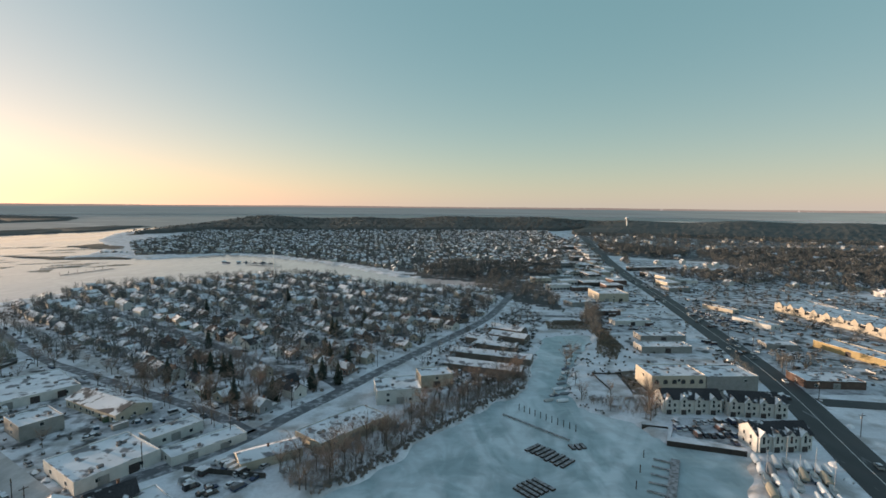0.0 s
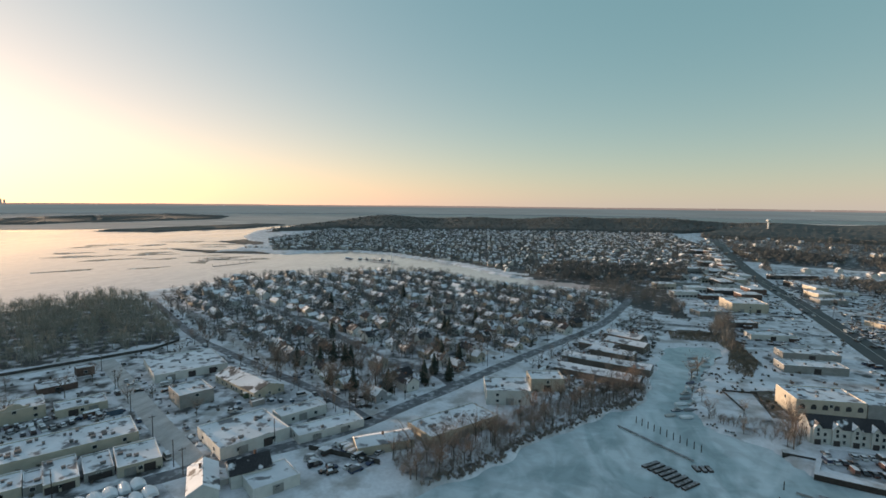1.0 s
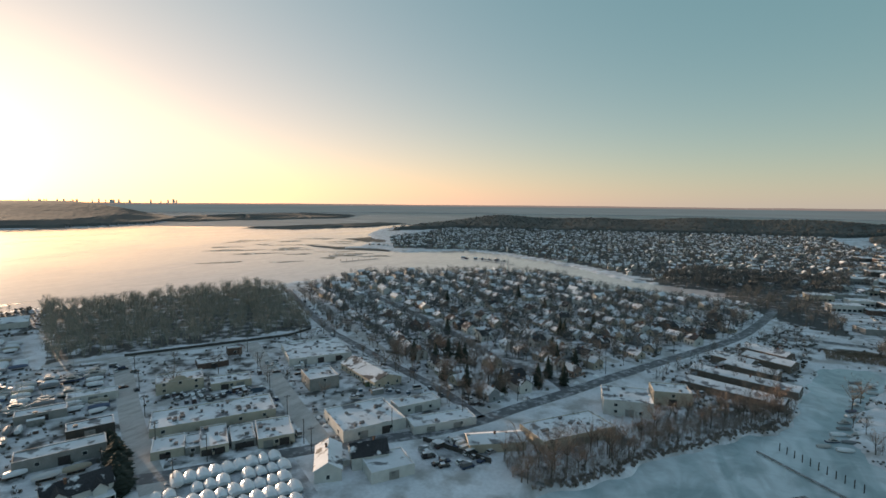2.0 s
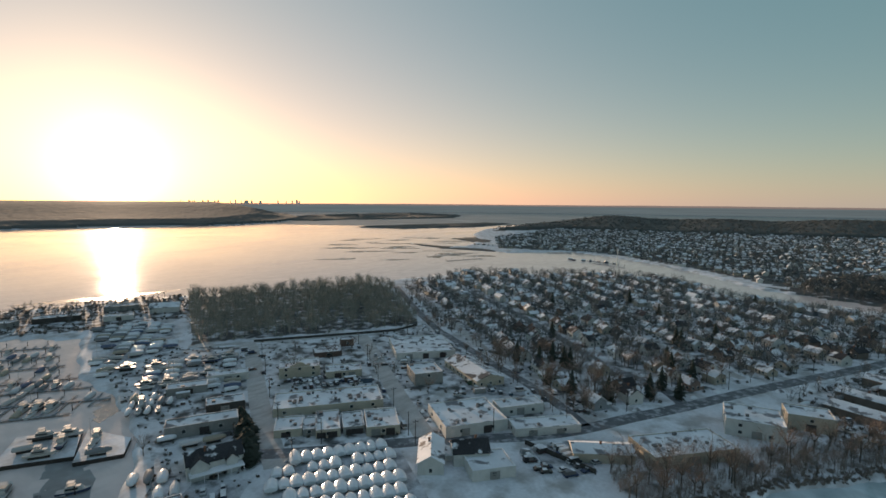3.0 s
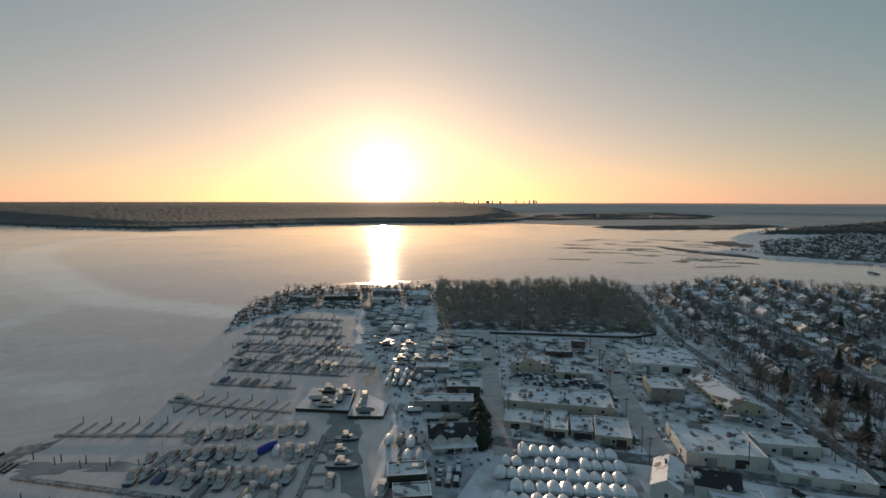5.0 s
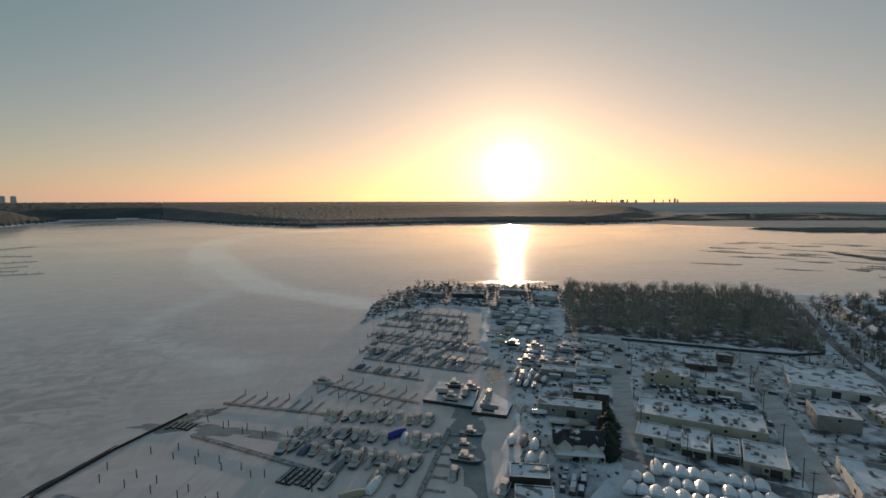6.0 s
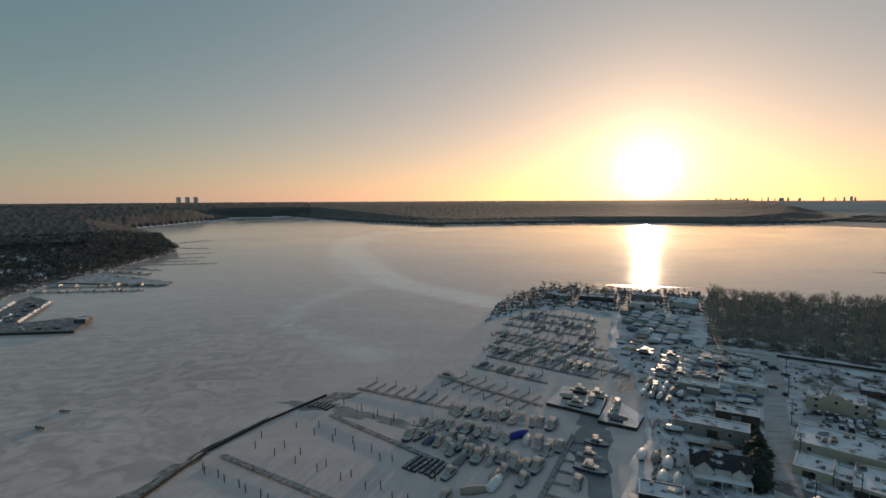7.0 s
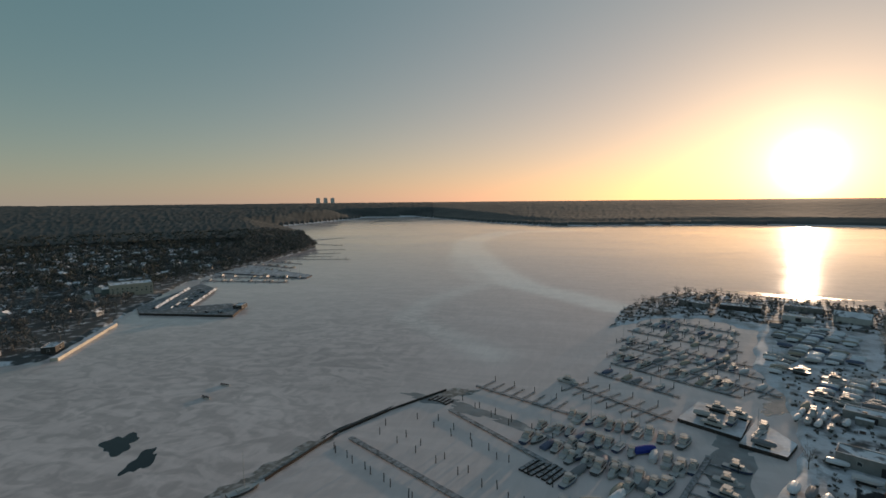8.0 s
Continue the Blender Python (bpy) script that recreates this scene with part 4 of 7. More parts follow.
townhouse_row(132, 192, 4, 4, 5.6, 11, 6.4, "pale townhouses with a sunlit end wall on the quay")


def long_gable(name, cx, cy, ang, w, d, h, rise, wall, roof, label, category, seed=0, wing=False):
    t = house(name, w, d, h, rise, random.Random(seed), wall, roof, label, category, wing=wing, cols=max(3, int(w / 4)))
    t.matrix_basis = pose(cx, cy, LEVEL, 0, 0, ang)
    return t


for i, (cx, cy, ang, w, d, h) in enumerate(((48, 362, -32, 25, 12, 4.6), (47, 344, -30, 26, 12, 4.2), (28, 336, -28, 22, 10, 4.2), (36, 322, -24, 26, 9, 3.6), (38, 298, -20, 33, 10, 3.8), (16, 306, -22, 20, 9, 3.6), (24, 279, -20, 44, 11, 3.6))):
    long_gable("apartment_block", cx, cy, ang, w, d, h, 1.5, "wall_brown", "roof_snow", "low brown apartment block under a broad snowy roof", "apartments", i)
long_gable("shed", -63, 177, 34, 22, 9, 3.6, 1.6, "cream", "roof_snow", "long low cream shed with a sunlit gutter wall", "shed", 9)
club = long_gable("clubhouse", -167, 84, 71, 18, 10, 5.2, 2.8, "white_wall", "dark_roof", "white boatyard house with dark gabled roof", "house", 4, False)
for x, w_ in ((-5.2, 5.4), (5.0, 3.6)):
    s = Shape()
    s.box(-w_ / 2, -6.6, -0.3, w_ / 2, -5.0, 5.2)
    s.face([(-w_ / 2, -6.6, 5.2), (w_ / 2, -6.6, 5.2), (0, -6.6, 5.2 + w_ * 0.45)])
    o = part("gable_bay", s, M["white_wall"], club)
    o.location = (x, 0, 0)
    s = Shape()
    for sg in (-1, 1):
        e = [(0, -7.0, 5.4 + w_ * 0.45), (sg * (w_ / 2 + 0.4), -7.0, 5.0), (sg * (w_ / 2 + 0.4), -1.0, 5.0), (0, -1.0, 5.4 + w_ * 0.45)]
        s.face(e if sg < 0 else e[::-1])
        s.face([(a, b, c - 0.2) for a, b, c in (e[::-1] if sg < 0 else e)])
    r_ = part("bay_roof", s, M["dark_roof"], o)
s = Shape()
s.box(-8.6, -9.0, 2.6, 8.6, -5.0, 2.9)
for x in (-8.4, -4.2, 0, 4.2, 8.4):
    s.box(x - 0.1, -8.9, -0.3, x + 0.1, -8.7, 2.6)
part("porch", s, M["roof_snow"], club, "long porch under a snowy roof")
long_gable("house", -110, 135, 128, 18, 9, 4.2, 2.6, "white_wall", "house_roof", "large white house with steep snow-patched gables", "house", 5, True)
long_gable("house", -100, 145, 45, 13, 9, 4.8, 3.0, "white_wall", "dark_roof", "white rear wing with a dark gabled roof", "house", 6, False)
long_gable("house", -151, 221, 153, 38, 16, 3.8, 2.6, "cream", "house_roof", "long building whose dark roof is half under snow", "building", 7, True)
long_gable("pavilion", -443, 186, 60, 22, 13, 4.5, 3.0, "white_wall", "roof_snow", "white tent-roofed pavilion near the point", "pavilion", 8)


def strip_mall():
    """Long row of shops with a chain of small front gables catching the sun."""
    t = flat_building("strip_mall", 330, 402, -80, 104, 40, 7.0, "cream", "long cream strip mall with small gables along its front", "shops", 11, 1, units=10, doors=0, every=9, wsize=(4.5, 2.4))
    for i in range(9):
        s = Shape()
        s.box(-3, -1.2, 5.0, 3, 0.5, 7.4)
        s.face([(-3, -1.2, 7.4), (3, -1.2, 7.4), (0, -1.2, 10.2)])
        s.face([(3, 0.5, 7.4), (-3, 0.5, 7.4), (0, 0.5, 10.2)])
        for sg in (-1, 1):
            e = [(0, -1.5, 10.35), (sg * 3.4, -1.5, 7.2), (sg * 3.4, 3.0, 7.2), (0, 3.0, 10.35)]
            s.face(e if sg < 0 else e[::-1], 1)
        o = part("front_gable", s, [M["cream"], M["roof_snow"]], t)
        o.location = (-46 + i * 11.5, -20, 0)


strip_mall()

# ---- the housing district ----
PROTOS = []
for i, (wl, w, d, h, rise, rf, lb) in enumerate((
        ("wall_white", 9, 7.2, 4.8, 2.5, "house_roof", "white clapboard house with a snow-patched gable roof"), ("wall_tan", 10, 7.5, 3.2, 2.3, "house_roof", "tan single-storey house with snow on its roof"),
        ("wall_grey", 8.4, 7, 5.0, 2.4, "house_roof", "grey two-storey house under a snow-patched roof"), ("wall_brown", 9, 7.6, 4.5, 2.7, "dark_roof", "brown house with a dark shingle roof"),
        ("wall_sage", 10.5, 7, 3.2, 2.1, "roof_snow", "sage-green ranch house with a snowy roof"), ("wall_white", 10, 8, 5.2, 2.9, "dark_roof", "large white house with a dark gable roof"),
        ("wall_rust", 8, 7, 4.6, 2.5, "house_roof", "rust-red house with a snow-patched roof"), ("wall_tan", 9, 7.6, 5.0, 2.5, "roof_snow", "tan two-storey house under a snowy roof"))):
    PROTOS.append([house("house", w * 0.96, d * 0.96, h * 0.82, rise * 0.92, random.Random(40 + i), wl, rf, lb, wing=i % 2 == 0), False])


def place(protos, k, m, group=""):
    """Puts a proto at m the first time and copies of it after that."""
    p = protos[k]
    if not p[1]:
        p[0].matrix_basis, p[1] = m, True
        ob = p[0]
    else:
        ob = copy_thing(p[0], m)
    if group:
        ob["group"] = group
    return ob


STREETS = [ROAD_MAIN, ROAD_EDGE, ROAD_DIAG]
AX, AY = Vector((-0.807, 0.590)), Vector((0.590, 0.807))
rng = random.Random(11)
HOUSES = []
for row in range(-2, 9):
    base = 58 * row
    pts = [Vector((-86, 274)) + AX * e + AY * base for e in (-260, 420)]
    if row != 0 and row < 7:
        inner = [tuple(pts[0].lerp(pts[1], f / 40)) for f in range(41)]
        inner = [p for p in inner if inside(HOUSING, np.array(p[0]), np.array(p[1]))]
        if len(inner) > 3:
            tagged(part("road_side", strip(inner, 6, LEVEL + 0.06), M["street"]), "snow-packed residential side street", "road", kind="structure")
            STREETS.append(inner)
    for side in (-1, 1):
        e = -260
        while e < 420:
            e += rng.uniform(10.5, 15)
            p = Vector((-86, 274)) + AX * e + AY * (base + side * rng.uniform(12.5, 21))
            x, y = p
            if not inside(HOUSING, np.array(x), np.array(y)) or rng.random() < 0.08:
                continue
            if min(distance(s, np.array(x), np.array(y)) for s in STREETS[:3]) < 8.3:
                continue
            HOUSES.append((x, y, math.degrees(math.atan2(AX.y, AX.x)) + (0 if side > 0 else 180) + rng.uniform(-8, 8) + (90 if rng.random() < 0.35 else 0)))
for cx, cy, a in ((-100, 232, 50), (-88, 218, 140), (-124, 250, 50), (-112, 240, 140), (-76, 240, 50), (-140, 262, 50)):
    HOUSES.append((cx, cy, a))
clear = []
for x, y, a in HOUSES:
    if all(math.hypot(x - u, y - v) > 9.6 for u, v, _ in clear):
        clear.append((x, y, a))
clear.sort(key=lambda q: math.hypot(q[0], q[1]))
HOUSES = clear[:120]
FAR_HOUSES = clear[120:]
for x, y, a in HOUSES:
    place(PROTOS, rng.randrange(8), pose(x, y, LEVEL, 0, 0, a), "houses of the district")


def joined_houses(spots, name, label, size=1.0):
    """Far houses as one mesh: walls, gable roofs with eaves, chimneys."""
    s = Shape()
    r = random.Random(3)
    for x, y, a in spots:
        z = float(height(np.array([x]), np.array([y]))[0])
        w, d, h, rise = (v * size for v in (r.uniform(8, 12), r.uniform(6.5, 8.5), r.uniform(3.2, 5.4), r.uniform(1.8, 2.8)))
        c, sn = math.cos(radians(a)), math.sin(radians(a))
        k = Shape()
        k.box(-w / 2, -d / 2, -2, w / 2, d / 2, h, r.choice((0, 0, 1, 2)))
        k.face([(w / 2, -d / 2, h), (w / 2, d / 2, h), (w / 2, 0, h + rise)], 0)
        k.face([(-w / 2, d / 2, h), (-w / 2, -d / 2, h), (-w / 2, 0, h + rise)], 0)
        gable(k, -w / 2, -d / 2, w / 2, d / 2, h, rise, 0.4, 0.3, r.choice((3, 4, 4)))
        off = len(s.v)
        s.v += [(x + u * c - v * sn, y + u * sn + v * c, z + t) for u, v, t in k.v]
        s.f += [tuple(off + i for i in f) for f in k.f]
        s.m += k.m
    if s.f:
        solid(name, s, [M["wall_white"], M["wall_tan"], M["wall_grey"], M["roof_snow"], M["house_roof"]], label, "houses", "stuff")


def ccw(p):
    area = sum(x0 * y1 - x1 * y0 for (x0, y0), (x1, y1) in zip(p, p[1:] + p[:1]))
    return p if area > 0 else p[::-1]


def scatter(poly, n, seed, grid=None):
    r = np.random.RandomState(seed)
    p = np.array(poly, float)
    lo, hi = p.min(0), p.max(0)
    out = np.zeros((0, 2))
    while len(out) < n:
        q = r.uniform(lo, hi, (n * 3, 2))
        out = np.concatenate([out, q[inside(poly, q[:, 0], q[:, 1])]])
    return out[:n]


r0 = random.Random(21)
spots = []
for row in range(40):
    for i in range(110):
        u, v = -780 + 11.5 * i + r0.uniform(-2, 2), 640 + 30 * row + (9 if i % 2 else -4) + r0.uniform(-2, 2)
        x, y = u * 0.99 - (v - 1200) * 0.14, v + u * 0.14
        if inside(NORTH_TOWN, np.array(x), np.array(y)) and r0.random() < 0.66:
            spots.append((x, y, 8 + r0.choice((0, 0, 90)) + r0.uniform(-6, 6)))
joined_houses(FAR_HOUSES, "distant_houses", "farther snow-roofed houses of the district")
joined_houses(spots, "distant_houses", "dense rows of small snow-roofed houses across the creek", 0.8)
joined_houses([(x, y, r0.choice((20, 110)) + r0.uniform(-12, 12)) for x, y in scatter(FOREST_RIGHT, 700, 6) if math.hypot(x, y) < 1700 and off_roads(np.array(x), np.array(y), 8)], "distant_houses", "scattered snow-roofed houses under the far trees")
joined_houses([(x, y, r0.choice((30, 120)) + r0.uniform(-10, 10)) for x, y in scatter(EAST_TOWN, 420, 2) if off_roads(np.array(x), np.array(y), 8)], "distant_houses", "snow-roofed houses among trees behind the town dock")
joined_houses([(x, y, r0.choice((10, 100)) + r0.uniform(-10, 10)) for x, y in np.concatenate([scatter(RIGHT_TOWN, 130, 3), scatter(RIGHT_WOOD, 90, 4), scatter(WEDGE, 60, 5)]) if distance(ROAD_SHORE, np.array(x), np.array(y)) > 22], "distant_houses", "snow-roofed houses among woods beyond the plaza")


# ---- trees ----
def bare_tree(rng, h):
    """Trunk with limbs, and a crown of fine twigs."""
    tr, cr = Shape(), Shape()
    fork = Vector((rng.uniform(-0.3, 0.3), rng.uniform(-0.3, 0.3), h * rng.uniform(0.25, 0.35)))
    tr.tube((0, 0, -0.3), fork, 0.017 * h, 0.012 * h, 6)
    for i in range(7):
        a = i * 2.4 + rng.uniform(-0.4, 0.4)
        out = rng.uniform(0.12, 0.30) * h if i else 0.04 * h
        mid = fork + Vector((math.cos(a) * out * 0.55, math.sin(a) * out * 0.55, h * rng.uniform(0.16, 0.28)))
        tip = mid + Vector((math.cos(a) * out * 0.5, math.sin(a) * out * 0.5, h * rng.uniform(0.16, 0.30)))
        tr.tube(fork, mid, 0.008 * h, 0.005 * h, 4)
        tr.tube(mid, tip, 0.005 * h, 0.0015 * h, 3)
        for _ in range(12):
            st = (fork.lerp(mid, rng.uniform(0.4, 1)) if rng.random() < 0.4 else mid.lerp(tip, rng.random()))
            d = Vector((math.cos(a) + rng.uniform(-1.2, 1.2), math.sin(a) + rng.uniform(-1.2, 1.2), rng.uniform(0.3, 1.6))).normalized()
            en = st + d * h * rng.uniform(0.10, 0.19)
            cr.ribbon(st, en, 0.0055 * h, rng)
            for _ in range(6):
                q = st.lerp(en, rng.uniform(0.3, 0.95))
                e = (d + Vector((rng.uniform(-1, 1), rng.uniform(-1, 1), rng.uniform(-0.4, 0.9)))).normalized()
                cr.ribbon(q, q + e * h * rng.uniform(0.05, 0.11), 0.0042 * h, rng)
    return tr, cr


def evergreen(rng, h, girth=0.27):
    """A dense conifer: drooping sprays in uneven whorls, broad and ragged."""
    tr, cr = Shape(), Shape()
    tr.tube((0, 0, -0.3), (0, 0, h * 0.9), 0.02 * h, 0.004 * h, 5)
    for i in range(20):
        f = i / 20
        z = h * (0.06 + 0.90 * f)
        rad = h * girth * min(1.0, 0.55 + 2.2 * f) * (1 - f) ** 0.75 + 0.02 * h
        for j in range(12):
            a = j * 0.53 + i * 1.1 + rng.uniform(-0.3, 0.3)
            rr = rad * rng.uniform(0.55, 1.2)
            wd, zz = rng.uniform(0.25, 0.5), z + rng.uniform(-0.03, 0.03) * h
            tip = (math.cos(a) * rr, math.sin(a) * rr, zz - rr * rng.uniform(0.05, 0.4))
            cr.face([(0, 0, zz + h * 0.05), (math.cos(a - wd) * rr * 0.72, math.sin(a - wd) * rr * 0.72, zz - rr * 0.15), tip])
            cr.face([(0, 0, zz + h * 0.05), tip, (math.cos(a + wd) * rr * 0.72, math.sin(a + wd) * rr * 0.72, zz - rr * 0.15)])
    return tr, cr


def tree_proto(kind, seed, h, label):
    rr = random.Random(seed)
    t = thing("bare_tree" if kind == "bare" else "evergreen_tree", label, "tree")
    a, b = bare_tree(rr, h) if kind == "bare" else evergreen(rr, h)
    part("trunk", a, M["bark"], t)
    part("crown", b, M["twigs"] if kind == "bare" else M["needles"], t)
    return [t, False]


TREES = [tree_proto("bare", 70 + i, hh, "tall leafless tree with a fan of fine twigs" if hh > 12 else "leafless tree with a rounded twiggy crown") for i, hh in enumerate((9, 11, 13, 15, 12, 10))]
FIRS = [tree_proto("fir", 80 + i, hh, "dark evergreen tree standing over the houses") for i, hh in enumerate((9, 13))]


def soup(shape_list):
    """Triangles of shapes as an array."""
    out = []
    for s in shape_list:
        for f in s.f:
            for i in range(1, len(f) - 1):
                out.append((s.v[f[0]], s.v[f[i]], s.v[f[i + 1]]))
    return np.array(out, float)


def clump(seed, blades, h, width):
    """A light far tree: a thin trunk and a crown of upward blades."""
    rr = random.Random(seed)
    s = Shape()
    s.ribbon((0, 0, -0.5), (0, 0, h * 0.8), 0.05 * h, rr)
    for _ in range(blades):
        a, z = rr.uniform(0, 6.28), rr.uniform(0.25, 0.7) * h
        ro = rr.uniform(0.0, 0.2) * h
        p = Vector((math.cos(a) * ro, math.sin(a) * ro, z))
        q = p + Vector((math.cos(a) * rr.uniform(0, 0.2) * h, math.sin(a) * rr.uniform(0, 0.2) * h, rr.uniform(0.1, 0.3) * h))
        s.ribbon(p, q, width, rr)
    return soup([s])


def triangles(name, tri, mat):
    me = bpy.data.meshes.new(name)
    n = len(tri)
    me.vertices.add(n * 3)
    me.vertices.foreach_set("co", tri.reshape(-1).astype(np.float32))
    me.loops.add(n * 3)
    me.loops.foreach_set("vertex_index", np.arange(n * 3, dtype=np.int32))
    me.polygons.add(n)
    me.polygons.foreach_set("loop_start", np.arange(0, n * 3, 3, dtype=np.int32))
    me.materials.append(mat)
    me.update(calc_edges=True)
    return me


def grove(name, spots, templates, scales, label, category, mat, seed=0):
    """Many trees as one mesh of real blades."""
    r = np.random.RandomState(seed)
    z = height(spots[:, 0], spots[:, 1])
    keep = (z > 0.6) & off_roads(spots[:, 0], spots[:, 1])
    spots, z, scales = spots[keep], z[keep], np.broadcast_to(scales, keep.shape)[keep]
    out = []
    pick = r.randint(0, len(templates), len(spots))
    for k, tp in enumerate(templates):
        m = pick == k
        c = int(m.sum())
        a = r.uniform(0, 6.283, c)
        sc = scales[m] * r.uniform(0.75, 1.25, c)
        ca, sa = np.cos(a), np.sin(a)
        v = np.broadcast_to(tp, (c, *tp.shape))
        x = (v[..., 0] * ca[:, None, None] - v[..., 1] * sa[:, None, None]) * sc[:, None, None] + spots[m, 0][:, None, None]
        y = (v[..., 0] * sa[:, None, None] + v[..., 1] * ca[:, None, None]) * sc[:, None, None] + spots[m, 1][:, None, None]
        zz = v[..., 2] * sc[:, None, None] + z[m][:, None, None]
        out.append(np.stack([x, y, zz], -1).reshape(-1, 3, 3))
    ob = new(name, triangles(name, np.concatenate(out), mat))
    return tagged(ob, label, category, kind="stuff")


def away_from_houses(p, gap=6.5):
    hx = np.array([(x, y) for x, y, _ in clear])
    keep = [np.min(np.hypot(hx[:, 0] - a, hx[:, 1] - b)) > gap and min(distance(s, np.array(a), np.array(b)) for s in STREETS) > 4 for a, b in p]
    return p[np.array(keep)]


yard = away_from_houses(scatter(HOUSING, 2900, 5), 5.0)
yard = yard[np.argsort(np.hypot(yard[:, 0], yard[:, 1]))]
rt = random.Random(17)
for x, y in yard[:115]:
    if rt.random() < 0.09:
        place(FIRS, rt.randrange(2), pose(x, y, LEVEL, 0, 0, rt.uniform(0, 360)))
    else:
        place(TREES, rt.randrange(6), pose(x, y, LEVEL, 0, 0, rt.uniform(0, 360)))
for x, y in ((-79, 355), (-72, 303), (-54, 255), (-151, 318), (-53, 528), (-149, 478), (-118, 265), (-64, 262), (-75, 350), (-60, 380), (-200, 420), (-110, 430)):
    place(FIRS, 1, pose(x, y, LEVEL, 0, 0, x))
for x, y in scatter(BANK, 76, 6):
    place(TREES, rt.randrange(6), pose(x, y, LEVEL, 0, 0, rt.uniform(0, 360)))
for x, y in ((78, 297), (72, 285), (67, 262), (70, 256), (128, 420), (120, 405), (134, 428), (112, 352), (119, 352), (-195, 72)):
    place(TREES, rt.randrange(6), pose(x, y, LEVEL, 0, 0, x * 7))
MIDS = [clump(30 + i, 46, 11, 0.22) for i in range(4)]
def dome(seed, blades, h, width):
    """A far broad tree: twig blades fanning out to a rounded crown."""
    rr = random.Random(seed)
    s = Shape()
    s.ribbon((0, 0, -0.5), (0, 0, h * 0.75), 0.06 * h, rr)
    for _ in range(blades):
        a, b_ = rr.uniform(0, 6.28), math.acos(rr.uniform(-0.35, 1.0))
        q = Vector((math.cos(a) * math.sin(b_) * 0.46 * h, math.sin(a) * math.sin(b_) * 0.46 * h, 0.58 * h + math.cos(b_) * 0.42 * h)) * rr.uniform(0.85, 1.05)
        p = Vector((0, 0, 0.5 * h)).lerp(q, rr.uniform(0.35, 0.6)) + Vector((rr.uniform(-1, 1), rr.uniform(-1, 1), rr.uniform(-1, 1))) * 0.06 * h
        s.ribbon(p, q, width, rr)
    return soup([s])


FARS = [dome(50 + i, 30, 10, 1.1) for i in range(4)]
ROUND = [dome(150 + i, 44, 11, 0.75) for i in range(4)]
THIN = [clump(60 + i, 60, 13, 0.20) for i in range(4)]
grove("yard_trees", yard[115:], MIDS, 1.0, "leafless trees between the farther houses", "trees", M["far_twigs"], 1)
grove("woods", scatter(WOODS, 1050, 8), THIN, 1.0, "dense leafless woods beside the warehouses", "woods", M["hazed_woods_twigs"], 2)
M["brush"] = material("reddish_brush", (0.2, 0.16, 0.14), 0.95, rand=[(0.27, 0.22, 0.195), (0.23, 0.20, 0.18), (0.31, 0.26, 0.23)], island=True)
grove("shore_brush", scatter(BANK, 900, 9), MIDS, 0.38, "reddish brush along the inlet bank", "brush", M["brush"], 3)
for x, y, k in ((-163, 94, 1), (-166, 97, 0), (-170, 98.5, 1), (-176, 101.5, 0), (-180, 104, 1), (-185, 106.5, 0), (-190, 109, 0), (-196, 111, 0), (-159, 92.5, 0)):
    place(FIRS, k, pose(x, y, LEVEL, 0, 0, x * 5) @ Matrix.Diagonal((1.7, 1.7, 0.72, 1)))
for x, y in scatter(BANK_RIGHT, 9, 61):
    place(TREES, rt.randrange(6), pose(x, y, LEVEL, 0, 0, rt.uniform(0, 360)))
grove("inlet_brush", scatter(BANK_RIGHT, 170, 62), MIDS, 0.36, "reddish brush on the bank below the hall", "brush", M["brush"], 31)
grove("roadside_grove", scatter([(112, 345), (126, 395), (142, 435), (128, 440), (112, 400), (108, 370)], 70, 63), MIDS, 1.05, "fuzzy grove of bare trees beside low shops", "trees", M["far_twigs"], 32)
grove("verge_trees", scatter([(160, 262), (176, 262), (192, 300), (186, 310), (168, 290)], 26, 64), MIDS, 0.8, "bare trees on the verge of the shore road", "trees", M["far_twigs"], 33)
grove("field_trees", scatter([(186, 270), (236, 300), (236, 306), (190, 300)], 24, 65), MIDS, 0.8, "bare trees round the restaurant lot", "trees", M["far_twigs"], 34)
grove("point_trees", scatter([(-400, 15), (-470, 35), (-545, 80), (-530, 150), (-505, 225), (-440, 200), (-430, 130)], 150, 10), MIDS, 0.8, "scattered bare trees on the point", "trees", M["far_twigs"], 4)
grove("north_trees", scatter(NORTH_TOWN, 6600, 12), FARS, 0.72, "bare trees among the far houses", "trees", M["far_twigs"], 5)
far_right = scatter(FOREST_RIGHT, 7600, 13)
far_right = far_right[np.hypot(far_right[:, 0], far_right[:, 1]) < 1750]
grove("forest", far_right, FARS, 1.15, "broad grey-brown leafless forest", "forest", M["far_twigs"], 6)
grove("ridge_forest", scatter(RIDGE, 4200, 14), FARS, 1.35, "dark wooded ridge beyond the far houses", "forest", M["far_twigs"], 7)
grove("creek_trees", scatter(CREEK_TREES, 300, 15), MIDS, 1.0, "thicket of bare trees at the creek's end", "trees", M["far_twigs"], 8)
grove("roadside_trees", scatter(RIGHT_TOWN, 1300, 16), ROUND, 1.0, "bare trees round the plaza and side streets", "trees", M["far_twigs"], 9)
grove("dockside_trees", scatter(EAST_TOWN, 1150, 44), ROUND, 0.9, "bare trees between the dockside houses", "trees", M["far_twigs"], 30)
grove("town_trees", scatter(EAST_WOODS, 4600, 17), FARS, 0.85, "bare trees between the houses behind the town dock", "trees", M["far_twigs"], 10)


